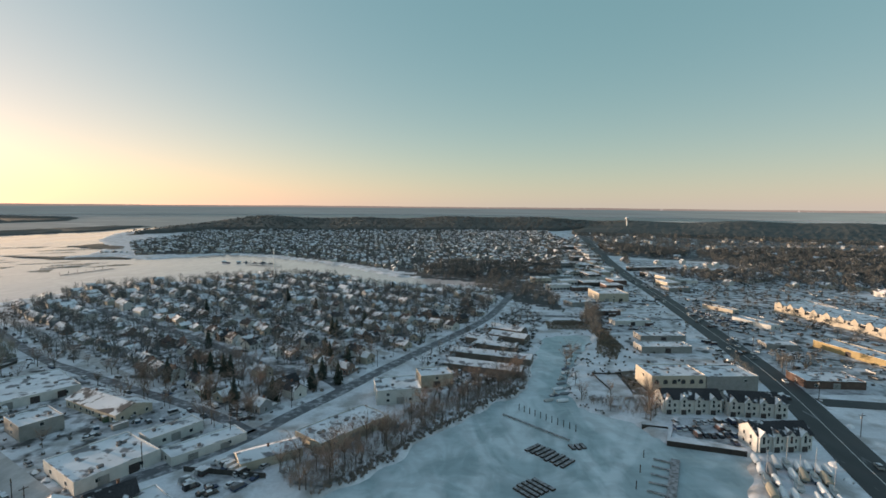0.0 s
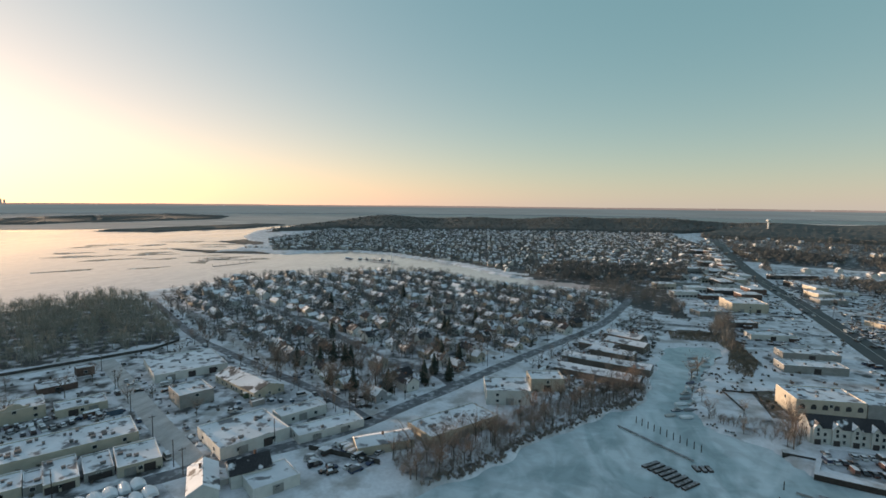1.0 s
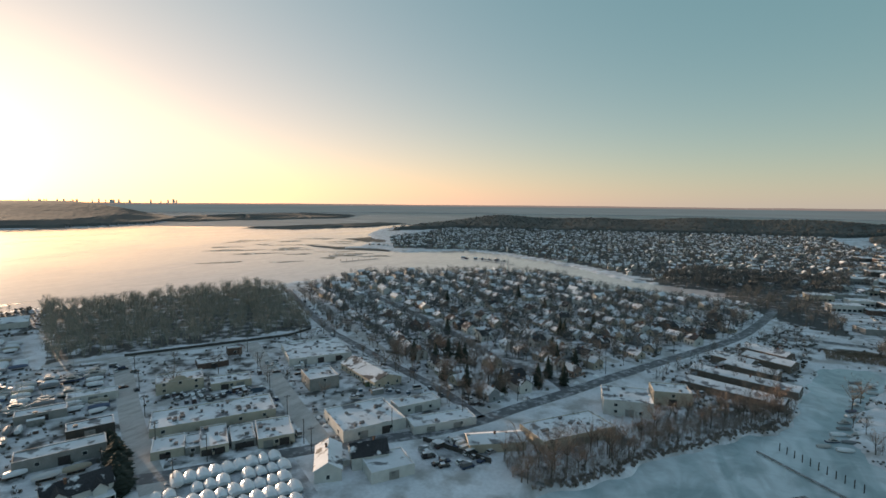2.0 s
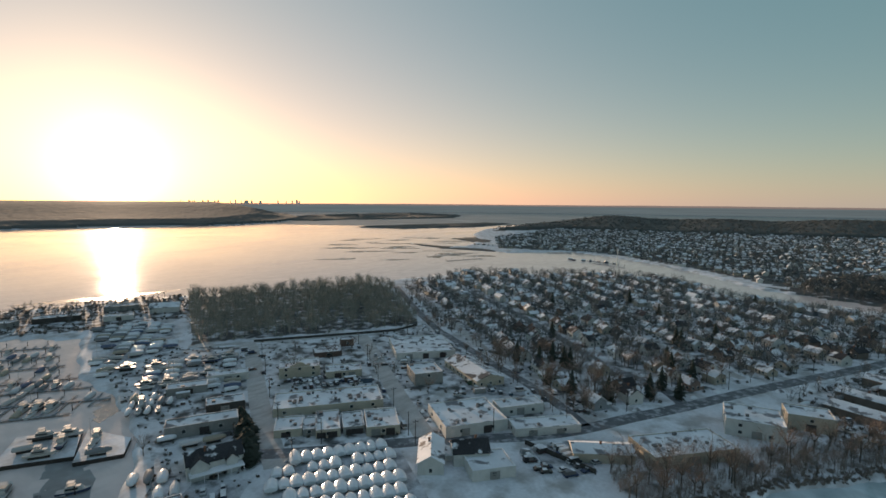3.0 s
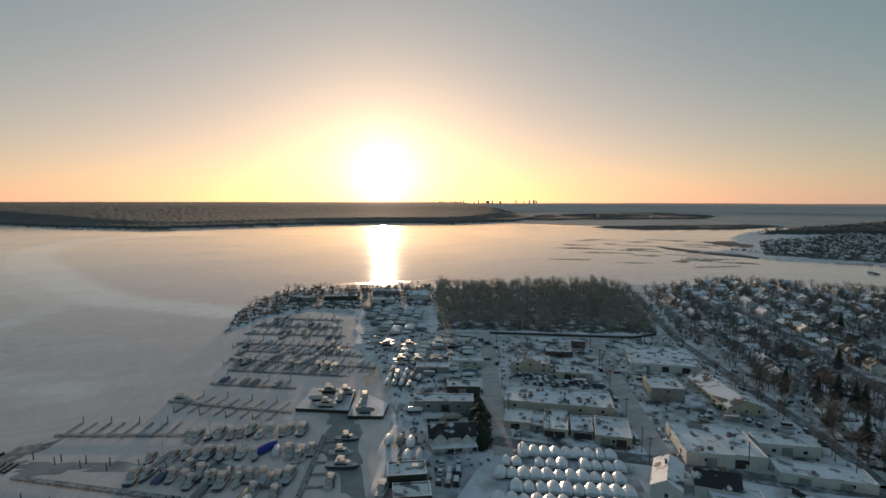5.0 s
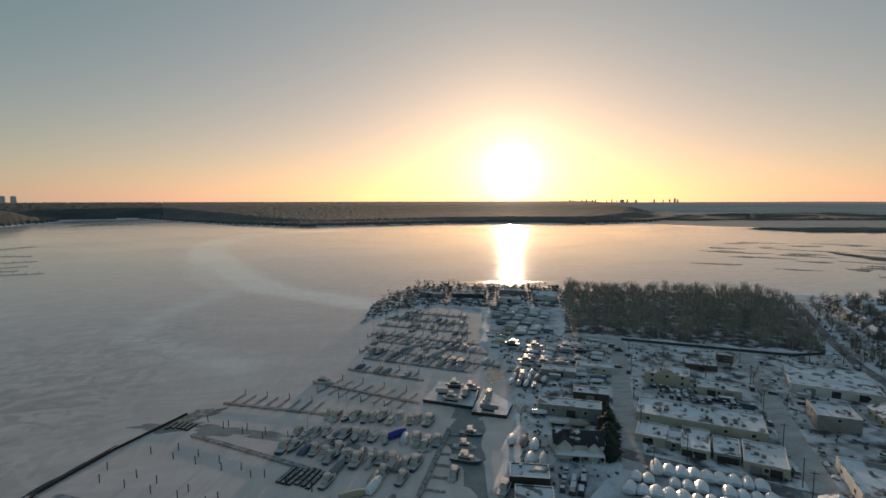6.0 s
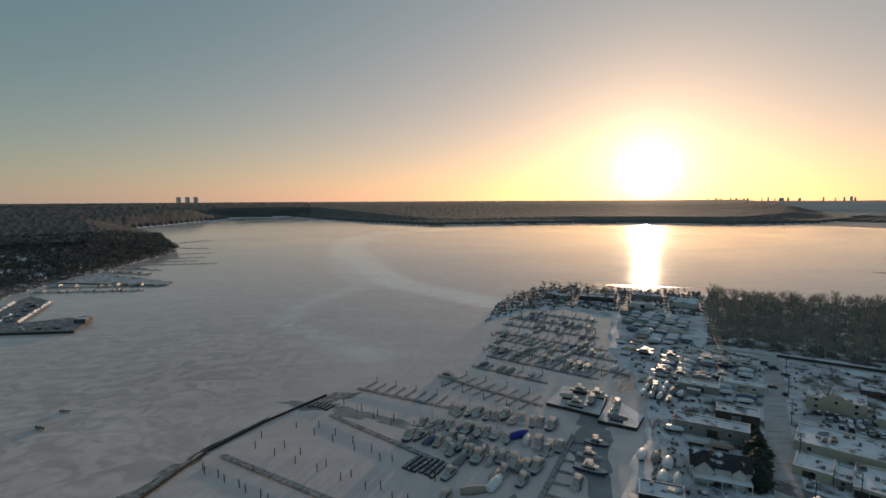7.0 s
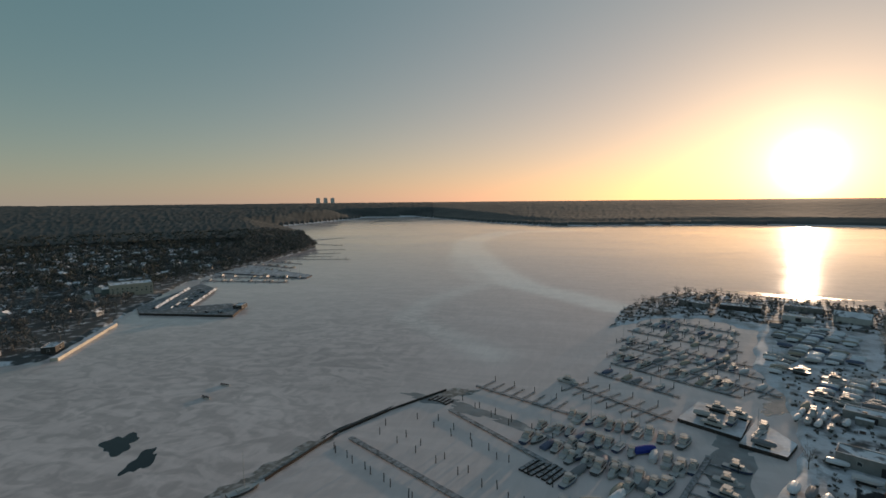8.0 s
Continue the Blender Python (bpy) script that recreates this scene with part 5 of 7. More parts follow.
def fan(a0, a1, r0, r1, n, seed):
    r = np.random.RandomState(seed)
    a, d = np.radians(r.uniform(a0, a1, n)), np.sqrt(r.uniform(r0 * r0, r1 * r1, n))
    return np.stack([-np.sin(a) * d, np.cos(a) * d], -1)


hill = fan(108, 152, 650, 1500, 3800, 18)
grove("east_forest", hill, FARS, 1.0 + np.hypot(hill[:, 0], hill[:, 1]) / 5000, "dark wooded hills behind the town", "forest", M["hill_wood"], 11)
grove("wedge_trees", scatter(WEDGE, 420, 81), ROUND, 0.85, "bare trees among shops along the road", "trees", M["far_twigs"], 51)
grove("back_creek_trees", scatter(BACK_CREEK, 430, 82), ROUND, 0.95, "brown band of bare trees behind the creek", "trees", M["far_twigs"], 52)
grove("field_wood", scatter(FIELD_WOOD, 420, 83), ROUND, 1.1, "bare wood beside snowy playing fields", "woods", M["far_twigs"], 53)
grove("right_wood", scatter(RIGHT_WOOD, 2300, 84), ROUND, 1.1, "fuzzy grey-brown wood round scattered houses", "woods", M["far_twigs"], 54)
grove("sea_wall_trees", scatter([(-232, -345), (-300, -383), (-350, -410), (-420, -470), (-380, -520), (-260, -430), (-200, -380)], 110, 85), ROUND, 0.9, "dark bare trees in the park behind the sea wall", "trees", M["far_twigs"], 55)
grove("dock_side_trees", scatter([(-640, -505), (-735, -522), (-930, -562), (-1330, -853), (-1300, -960), (-900, -720), (-650, -620)], 900, 86), ROUND, 1.2, "dark bare trees down to the shore", "trees", M["far_twigs"], 56)


def canopy(name, az0, az1, r0_, r1_, keep, label, step=0.14, rows=80, category="forest", kind="stuff", skin="canopy"):
    """The lumpy roof of far woods, seen as one rough mass, down to the ground along its rim."""
    az, r = np.arange(az0, az1, step), np.geomspace(r0_, r1_, rows)
    co_, quads_ = polar(az, r, 0.0)
    quads_ = quads_[: (len(az) - 1) * (len(r) - 1)]
    x, y = co_[:, 0], co_[:, 1]
    z = height(x, y)
    on = keep(x, y, z).reshape(len(az), len(r))
    core = on.copy()
    core[1:] &= on[:-1]
    core[:-1] &= on[1:]
    core[:, 1:] &= on[:, :-1]
    core[:, :-1] &= on[:, 1:]
    lumps = np.random.RandomState(int(r0_)).uniform(0, 1, on.shape)
    lumps = lumps + 0.5 * (np.roll(lumps, 1, 0) + np.roll(lumps, 1, 1))
    top = 7.0 + (1.1 if r0_ > 1400 else 2.2) * lumps
    co_[:, 2] = z + np.where(core, top, -0.6).reshape(-1)
    quads_ = quads_[on.reshape(-1)[quads_].all(1)]
    me_ = bpy.data.meshes.new(name)
    used, back = np.unique(quads_, return_inverse=True)
    me_.from_pydata(co_[used].tolist(), [], back.reshape(-1, 4).tolist())
    me_.materials.append(M[skin])
    me_.polygons.foreach_set("use_smooth", [True] * len(me_.polygons))
    tagged(new(name, me_), label, category, kind=kind)


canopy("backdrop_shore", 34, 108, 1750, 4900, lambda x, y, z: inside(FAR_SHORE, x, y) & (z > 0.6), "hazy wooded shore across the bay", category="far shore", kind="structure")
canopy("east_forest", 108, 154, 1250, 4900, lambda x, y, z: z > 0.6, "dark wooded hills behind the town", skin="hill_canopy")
canopy("ridge_forest", -46, 32, 1350, 3200, lambda x, y, z: (inside(RIDGE, x, y) | inside(FOREST_RIGHT, x, y) & (np.hypot(x, y) > 1650)) & (z > 0.6), "grey wooded ridge beyond the far houses")
spit_r = random.Random(41)


def spit(pts, tall, label):
    """A long low wooded spit lying in the sound."""
    s = Shape()
    mid = Vector((sum(p[0] for p in pts) / len(pts), sum(p[1] for p in pts) / len(pts)))
    rim = []
    for (x0, y0), (x1, y1) in zip(pts, pts[1:] + pts[:1]):
        n_ = max(2, int(math.hypot(x1 - x0, y1 - y0) / 18))
        rim += [Vector((x0 + (x1 - x0) * i / n_ + spit_r.uniform(-6, 6), y0 + (y1 - y0) * i / n_ + spit_r.uniform(-6, 6))) for i in range(n_)]
    inner = [(p.lerp(mid, 0.12), tall * spit_r.uniform(0.5, 1.1)) for p in rim]
    for i in range(len(rim)):
        j = (i + 1) % len(rim)
        (a, za), (b, zb) = inner[i], inner[j]
        s.face([(rim[i].x, rim[i].y, -0.2), (rim[j].x, rim[j].y, -0.2), (b.x, b.y, zb), (a.x, a.y, za)])
        s.face([(a.x, a.y, za), (b.x, b.y, zb), (mid.x, mid.y, tall)])
    solid("wooded_spit", s, [M["canopy"]], label, "spit", "stuff")


spit(ccw([(-2802, 2540), (-2868, 3244), (-2126, 2946), (-1834, 2445), (-1989, 1804)]), 9, "long low wooded spit in the sound")
spit(ccw([(-1413, 1283), (-1356, 1670), (-1282, 1997), (-1159, 1997), (-1110, 1650), (-1230, 1320)]), 5, "thin dark wooded spit across the ice")
spit(ccw([(-800, 1060), (-780, 1140), (-640, 1030), (-650, 985)]), 2.0, "low brown marsh spit at the creek mouth")
spit(ccw([(-760, 860), (-647, 856), (-540, 862), (-520, 835), (-640, 815)]), 1.4, "flat brown marsh bank beside the creek")
REEDS = [(80, 374), (83, 398), (126, 400), (120, 330), (106, 298), (98, 312), (110, 350), (109, 372)]
grove("reeds", scatter(REEDS, 3000, 20), [clump(90, 14, 1.7, 0.2)], 1.0, "brown reed bed round the head of the inlet", "reeds", M["reed"], 13)


# ---- boats ----
def hull_shape(L, B, H, mi=0, deck=1):
    """A lofted V hull with a flat deck, bow towards +x, keel at z = 0."""
    s = Shape()
    st = [(-0.5, 0.82, 0.10), (-0.2, 1.0, 0.04), (0.1, 0.98, 0.0), (0.3, 0.75, 0.06), (0.43, 0.38, 0.22), (0.5, 0.03, 0.55)]
    rings = []
    for t, b, k in st:
        x, sheer = t * L, H * (0.85 + 0.3 * max(0, t + 0.1) ** 1.2)
        rings.append([(x, -b * B / 2, sheer), (x, -b * B * 0.42, H * (0.35 + k * 0.4)), (x, 0, H * k), (x, b * B * 0.42, H * (0.35 + k * 0.4)), (x, b * B / 2, sheer)])
    for p, q in zip(rings, rings[1:]):
        for i in range(4):
            s.face([p[i], p[i + 1], q[i + 1], q[i]][::-1], mi)
        s.face([p[0], q[0], q[4], p[4]], deck)
    s.face([rings[0][i] for i in range(5)], mi)
    return s


def boat(kind, L, label, seed, stand):
    rr = random.Random(seed)
    B, H = L * 0.33, L * 0.17
    t = thing("sailboat" if kind == "sail" else "motorboat", label, "boat")
    z = 0.55 if stand else -0.35
    o = part("hull", hull_shape(L, B, H), [M["hull"], M["cabin"]], t)
    o.location = (0, 0, z)
    if stand:
        s = Shape()
        s.box(-0.36 * L, -B * 0.2, 0, 0.28 * L, B * 0.2, 0.7)
        part("cradle", s, M["pile"], t, "timber keel cradle")
    top = z + H * 0.9
    if kind == "cruiser":
        s = Shape()
        for x0, x1, w, h0, h1 in ((-0.25, 0.22, 0.74, 0, 1.25),):
            a, b = x0 * L, x1 * L
            k = len(s.v)
            s.v += [(a, -w * B / 2, top), (b + 0.1 * L, -w * B * 0.4, top), (b + 0.1 * L, w * B * 0.4, top), (a, w * B / 2, top), (a + 0.2, -w * B * 0.42, top + h1), (b, -w * B * 0.34, top + h1), (b, w * B * 0.34, top + h1), (a + 0.2, w * B * 0.42, top + h1)]
            for q in ((0, 1, 5, 4), (1, 2, 6, 5), (2, 3, 7, 6), (3, 0, 4, 7), (4, 5, 6, 7)):
                s.f.append(tuple(k + i for i in q))
                s.m.append(0)
        part("cabin", s, M["cabin"], t)
        s = Shape()
        s.box(-0.15 * L, -0.3 * B, top + 1.26, 0.06 * L, 0.3 * B, top + 1.75)
        s.box(-0.17 * L, -0.33 * B, top + 2.6, 0.05 * L, 0.33 * B, top + 2.7)
        for x in (-0.15 * L, 0.03 * L):
            for y in (-0.3 * B, 0.3 * B):
                s.tube((x, y, top + 1.7), (x, y, top + 2.62), 0.04, 0.04, 4)
        part("flybridge", s, M["cabin"], t)
        s = Shape()
        for sg in (-1, 1):
            y = sg * 0.395 * B
            s.box(-0.2 * L, y - 0.06 - 0.012 * B, top + 0.45, 0.16 * L, y + 0.06 - 0.012 * B, top + 1.0)
        part("side_window", s, M["glass"], t)
    elif kind == "sail":
        s = Shape()
        s.box(-0.2 * L, -0.25 * B, top, 0.18 * L, 0.25 * B, top + 0.55)
        part("cabin", s, M["cabin"], t)
        s = Shape()
        s.tube((0.05 * L, 0, top), (0.05 * L, 0, top + 1.25 * L), 0.09, 0.06, 6)
        s.tube((0.05 * L, 0, top + 1.1), (-0.35 * L, 0, top + 1.1), 0.07, 0.06, 5)
        s.tube((0.05 * L, -0.6, top + 0.75 * L), (0.05 * L, 0.6, top + 0.75 * L), 0.03, 0.03, 4)
        part("mast", s, M["steel"], t, "aluminium mast and boom")
    else:
        s = Shape()
        mat = {"wrap": "wrap", "tarp": "tan_cover", "blue": "blue_cover"}[kind]
        secs = [(-0.51, 0.86, 0.24), (-0.47, 0.94, 0.29), (-0.2, 1.04, 0.36), (0.1, 1.02, 0.36), (0.33, 0.82, 0.31), (0.46, 0.48, 0.24), (0.52, 0.2, 0.16)]
        hh = (L * 0.19 if kind != "tarp" else L * 0.16)
        rings = []
        for tt, b, k in secs:
            x = tt * L
            low = z + H * (0.78 + 0.28 * max(0, tt + 0.1))
            rings.append([(x, -b * B * 0.53, low - 0.35), (x, -b * B * 0.5, low + 0.4 * hh * k / 0.36), (x, -b * B * 0.26, low + 0.86 * hh * k / 0.36), (x, 0, low + hh * k / 0.36), (x, b * B * 0.26, low + 0.86 * hh * k / 0.36), (x, b * B * 0.5, low + 0.4 * hh * k / 0.36), (x, b * B * 0.53, low - 0.35)])
        for p, q in zip(rings, rings[1:]):
            for i in range(6):
                s.face([p[i], q[i], q[i + 1], p[i + 1]])
        s.face(rings[0])
        s.face(rings[-1][::-1])
        part("cover", s, M[mat], t, {"wrap": "taut white shrink-wrap cover", "tarp": "canvas winter cover", "blue": "bright blue tarpaulin"}[kind])
    return [t, False]


LAND_BOATS = [boat("wrap", 10.5, "boat under taut white shrink-wrap on timber cradle", 1, True), boat("wrap", 9, "small boat under white shrink-wrap on timber cradle", 2, True),
              boat("cruiser", 10, "white cabin cruiser laid up on timber cradle", 3, True), boat("tarp", 8, "boat under a canvas winter cover on land", 4, True), boat("sail", 8, "sailboat laid up ashore with its mast standing", 5, True), boat("wrap", 6.5, "small runabout under white shrink-wrap", 12, True)]
ICE_BOATS = [boat("cruiser", 12, "white motor yacht frozen in at its berth", 6, False), boat("cruiser", 9.5, "white cabin cruiser frozen in at the dock", 7, False), boat("tarp", 8.5, "covered boat frozen in at the dock", 8, False),
             boat("sail", 10.5, "sailboat frozen in with bare mast", 9, False), boat("wrap", 9.5, "shrink-wrapped boat frozen in at its berth", 10, False), boat("blue", 9.5, "boat under a bright blue tarpaulin in the marina", 11, False)]
rb = random.Random(31)
U, V = Vector((-0.83, 0.557)), Vector((0.53, 0.848))
START = Vector((-150.5, 101.0))
for row in range(6):
    for i in range(-1 if row else 0, 10):
        p = START + V * (i * 3.95 + (row % 2) * 1.6) - U * (row * 7.9)
        if rb.random() < 0.05 or p.length < 120:
            continue
        place(LAND_BOATS, 0 if rb.random() < 0.7 else 1, pose(p.x, p.y, LEVEL, 0, 0, math.degrees(math.atan2(U.y, U.x)) + rb.uniform(-5, 5)) @ Matrix.Diagonal((0.78, 1.08, 0.84, 1)), "shrink-wrapped boats in the yard")


def lot(poly, gap, turn, kinds, n, seed, group, protos=LAND_BOATS, z=LEVEL):
    """Boats or cars parked in loose rows within a polygon."""
    r = random.Random(seed)
    xs, ys = [p[0] for p in poly], [p[1] for p in poly]
    c, s = math.cos(radians(turn)), math.sin(radians(turn))
    mx, my = sum(xs) / len(xs), sum(ys) / len(ys)
    done = 0
    for a in range(-30, 31):
        for b in range(-30, 31):
            u, v = a * gap[0] + r.uniform(-0.5, 0.5), b * gap[1] + r.uniform(-0.2, 0.2)
            x, y = mx + u * c - v * s, my + u * s + v * c
            if inside(poly, np.array(x), np.array(y)) and off_roads(np.array(x), np.array(y), 2.5) and done < n and r.random() < 0.8:
                place(protos, r.choice(kinds), pose(x, y, z, 0, 0, turn + r.uniform(-5, 5) + (180 if r.random() < 0.3 else 0)), group)
                done += 1


lot([(-146, 46), (-188, 66), (-178, 76), (-162, 70), (-142, 62)], (11, 4.6), 150, (2, 3, 3, 1, 4), 26, 1, "boats laid up in the yard")
lot([(104, 152), (114, 180), (126, 180), (140, 176), (128, 150)], (7.4, 3.2), 70, (5, 5, 4, 5, 5, 3), 44, 2, "boats laid up by the quay")
lot([(-415, 126), (-402, 170), (-325, 143), (-322, 112), (-386, 117)], (9, 4.2), 60, (3, 5, 3, 1, 5), 70, 3, "boats laid up on the point")
lot([(-298, 116), (-290, 158), (-262, 148), (-255, 118), (-262, 98)], (9.5, 4.4), 60, (2, 3, 1, 4, 3), 48, 4, "boats laid up behind the docks")


# ---- docks ----
pile_shape = Shape()
pile_shape.tube((0, 0, -1.5), (0, 0, 3.0), 0.2, 0.17, 7)
PILE = pile_shape.mesh("piling", [M["pile"]])


def dock(a, b, width, fingers, length, sides, label, posts=True, snow=True):
    """A timber dock on pilings with finger piers."""
    a, b = Vector(a), Vector(b)
    d = b - a
    L = d.length
    t = thing("dock", label, "dock", "docks of the marina")
    t.matrix_basis = pose(a.x, a.y, 0, 0, 0, math.degrees(math.atan2(d.y, d.x)))
    s = Shape()
    s.box(0, -width / 2, 0.45, L, width / 2, 0.75)
    for i in range(int(L / 3)):
        s.box(i * 3 + 0.5, -width / 2 - 0.08, 0.2, i * 3 + 0.8, width / 2 + 0.08, 0.45)
    part("deck", s, M["wood"], t, "snow-dusted deck planks")
    fs = Shape()
    fs.box(-0.45, 0, 0.4, 0.45, length, 0.62)
    fm = fs.mesh("finger", [M["wood"]])
    k = int(L / fingers)
    for side in sides:
        for i in range(k):
            u = (i + 0.5) * fingers
            if length > 0:
                o = part("finger", fm, None, t)
                o.matrix_basis = pose(u, side * width / 2, 0, 0, 0, 0 if side > 0 else 180)
            if posts and (i % 2 == 0 or length == 0):
                o = part("piling", PILE, None, t, "dark timber piling")
                o.location = (u, side * (width / 2 + max(length, 9) + 0.4), 0)
    return t


def berth(a, b, gap, off, kinds, chance, seed, side=1):
    """Boats at the berths of a dock, bows outward."""
    r = random.Random(seed)
    a, b = Vector(a), Vector(b)
    d = (b - a).normalized()
    n = Vector((-d.y, d.x)) * side
    for i in range(int((b - a).length / gap)):
        if r.random() < chance:
            p = a + d * ((i + 0.5) * gap + gap * 0.25) + n * (off + r.uniform(-0.5, 0.5))
            place(ICE_BOATS, r.choice(kinds), pose(p.x, p.y, 0, 0, 0, math.degrees(math.atan2(n.y, n.x)) + r.uniform(-3, 3) + (180 if r.random() < 0.4 else 0)), "boats frozen in at the docks")


DOCKS = [((-175, -93), (-138, -24), 2.4, 11, 0, (-1, 1)), ((-212, -62), (-176, -14), 2.0, 11, 0, (-1, 1)), ((-244, -57), (-222, -10), 1.8, 6, 11, (1,)), ((-259, -11), (-226, 33), 1.8, 6.5, 9, (-1, 1)),
         ((-281, 1), (-255, 40), 1.8, 6, 8, (1,)), ((-300, 10), (-262, 68), 1.8, 5.5, 8, (1,)), ((-322, 12), (-268, 86), 2.0, 5.5, 8, (-1, 1)), ((-338, 18), (-292, 86), 1.8, 5.5, 8, (1,)), ((-356, 18), (-313, 86), 1.8, 5.5, 8, (-1, 1)),
         ((-380, 24), (-342, 88), 1.8, 5.5, 7, (1,)), ((-402, 34), (-366, 92), 1.8, 5.5, 7, (-1, 1)), ((-418, 50), (-388, 98), 1.8, 5.5, 7, (1,))]
for a, b, w, gap, ln, sd in DOCKS:
    dock(a, b, w, gap, ln, sd, "long timber dock with finger piers in the frozen marina" if ln else "long timber dock with mooring piles on the ice")
for k, (i, off, ch, kinds, side) in enumerate(((2, 6, 0.12, (1, 2), 1), (3, 6, 0.12, (1, 2), -1), (6, 6, 0.7, (0, 1, 0), -1), (6, 5, 0.25, (2, 2, 1), 1), (7, 5, 0.4, (2, 1), 1), (8, 5, 0.4, (2, 1, 2), -1), (8, 5, 0.3, (2, 2), 1), (9, 5, 0.35, (2, 2, 1), 1), (10, 5, 0.3, (2, 1), -1), (11, 5, 0.3, (2, 2), 1))):
    berth(DOCKS[i][0], DOCKS[i][1], DOCKS[i][3], off, kinds, ch, 60 + k, side)
for k, (a, b, n_, kinds) in enumerate((((-208, -22), (-185, 36), 15, (1, 0, 1, 3, 0, 2, 1)), ((-220, -10), (-206, 36), 12, (0, 1, 3, 1, 0)), ((-196, -26), (-172, 22), 12, (1, 1, 0, 2, 1)))):
    for i in range(n_):
        p = Vector(a).lerp(Vector(b), (i + 0.5) / n_)
        if abs(p.x + 195) + abs(p.y - 19) > 4:
            place(ICE_BOATS, kinds[(i * 3 + k) % len(kinds)], pose(p.x + rb.uniform(-1.6, 1.6), p.y + rb.uniform(-0.5, 0.5), 0, 0, 0, 160 + rb.uniform(-11, 11) + rb.choice((0, 0, 180))), "boats rafted in the basin")
dock((-196, 41), (-150, 21), 1.8, 8, 7, (1,), "timber pier running out between berthed boats")
for k, (x, y, a, kd) in enumerate(((-190, 49, 60, 1), (-180, 44, 65, 1), (-170, 42, 60, 0), (-162, 36, 150, 1), (-183, 29, 150, 1), (-172, 24, 150, 0), (-163, 18, 150, 1), (-166, -7, 150, 1), (-156, 1, 100, 2), (-168, 12, 155, 1), (-174, -4, 150, 2), (-149, 12, 150, 2), (-160, 8, 150, 4), (-152, -8, 155, 1))):
    place(ICE_BOATS, kd, pose(x, y, 0, 0, 0, a), "boats berthed along the pier")
place(ICE_BOATS, 5, pose(-195, 19, 0, 0, 0, 120))
rp = random.Random(77)
for k, (a, b) in enumerate((((-166, -96), (-132, -36)), ((-190, -84), (-150, -20)), ((-200, -74), (-162, -12)), ((-224, -58), (-190, -6)))):
    a, b = Vector(a), Vector(b)
    for i in range(7):
        p = a.lerp(b, (i + rp.uniform(-0.15, 0.15)) / 6)
        o = tagged(new("mooring_post", PILE), "single dark mooring post standing in the ice", "mooring post", "mooring posts")
        o.matrix_basis = pose(p.x, p.y, rp.uniform(-0.4, 0.3), rp.uniform(-3, 3), rp.uniform(-3, 3), 0)


def bulkhead(name, poly, top, mat, label, category, cover="snow"):
    """A solid filled pier with a dark bulkhead face and snow on top."""
    s = Shape()
    n = len(poly)
    s.face([(x, y, top) for x, y in poly], 1)
    for i in range(n):
        (x0, y0), (x1, y1) = poly[i], poly[(i + 1) % n]
        s.face([(x0, y0, -1), (x1, y1, -1), (x1, y1, top), (x0, y0, top)])
    solid(name, s, [M[mat], M[cover]], label, category)


bulkhead("bulkhead_pier", [(-227, 35), (-214, 56), (-238, 66), (-249, 47)], 1.6, "pile", "snow-covered bulkhead pier with dark timber sides", "pier")
bulkhead("bulkhead_pier", [(-209, 54), (-202, 68), (-214, 75), (-235, 67)], 1.6, "pile", "snow-covered bulkhead pier beside the yard", "pier")
bulkhead("town_pier", [(-330, -374), (-344, -289), (-375, -303), (-386, -326), (-362, -354), (-452, -402), (-474, -440), (-350, -398)], 1.9, "pile", "broad cleared town pier with dark sides", "pier", "slush")
bulkhead("yacht_pier", [(-560, -500), (-548, -346), (-570, -352), (-640, -500)], 1.2, "pile", "snowy yacht club pier lined with floats", "pier", "lot")
bulkhead("sea_wall", [(-216, -317), (-296, -363), (-298, -360), (-218, -313)], 2.0, "sunlit_wall", "pale sea wall catching the low sun", "sea wall")
bulkhead("quay_wall", [(86, 208), (96, 205.5), (90, 193), (117, 184.5), (118, 187), (93, 196), (99, 207), (87, 211)], 2.2, "pile", "dark timber quay wall below the car park", "quay wall")


def breakwater(points, label):
    """A dark timber wave screen of close-set planks."""
    t = thing("wave_screen", label, "breakwater")
    pts = [Vector(p) for p in points]
    pl = Shape()
    pl.box(-1.2, -0.12, -0.8, 1.2, 0.12, 1.1)
    pl.box(-1.2, -0.3, 0.7, 1.2, -0.12, 0.95)
    me = pl.mesh("plank_panel", [M["pile"]])
    for a, b in zip(pts, pts[1:]):
        d = b - a
        for i in range(int(d.length / 2.45)):
            p = a + d * ((i + 0.5) * 2.45 / d.length)
            o = part("plank_panel", me, None, t)
            o.matrix_basis = pose(p.x, p.y, 0, 0, 0, math.degrees(math.atan2(d.y, d.x)))


breakwater([(-139, -107), (-178, -100), (-205, -88), (-235, -70)], "dark timber wave screen along the marina's edge")


def pool(name, cx, cy, rx, ry, turn, seed, label):
    """A ragged patch of open water in the ice."""
    r = random.Random(seed)
    s = Shape()
    pts = []
    for i in range(40):
        a = 2 * math.pi * i / 40
        k = 1 + 0.22 * math.sin(3 * a + seed) + 0.12 * math.sin(7 * a + 2 * seed) + r.uniform(-0.06, 0.06)
        x, y = rx * k * math.cos(a), ry * k * math.sin(a)
        c, sn = math.cos(radians(turn)), math.sin(radians(turn))
        pts.append((cx + x * c - y * sn, cy + x * sn + y * c, 0.012))
    s.face(pts)
    tagged(part(name, s, M["water"]), label, "open water", kind="structure")


pool("water_lead", -146, -180, 9, 6, 40, 1, "ragged dark hole of open water in the ice")
pool("water_lead", -138, -160, 4, 9, 110, 2, "narrow dark lead of open water in the ice")


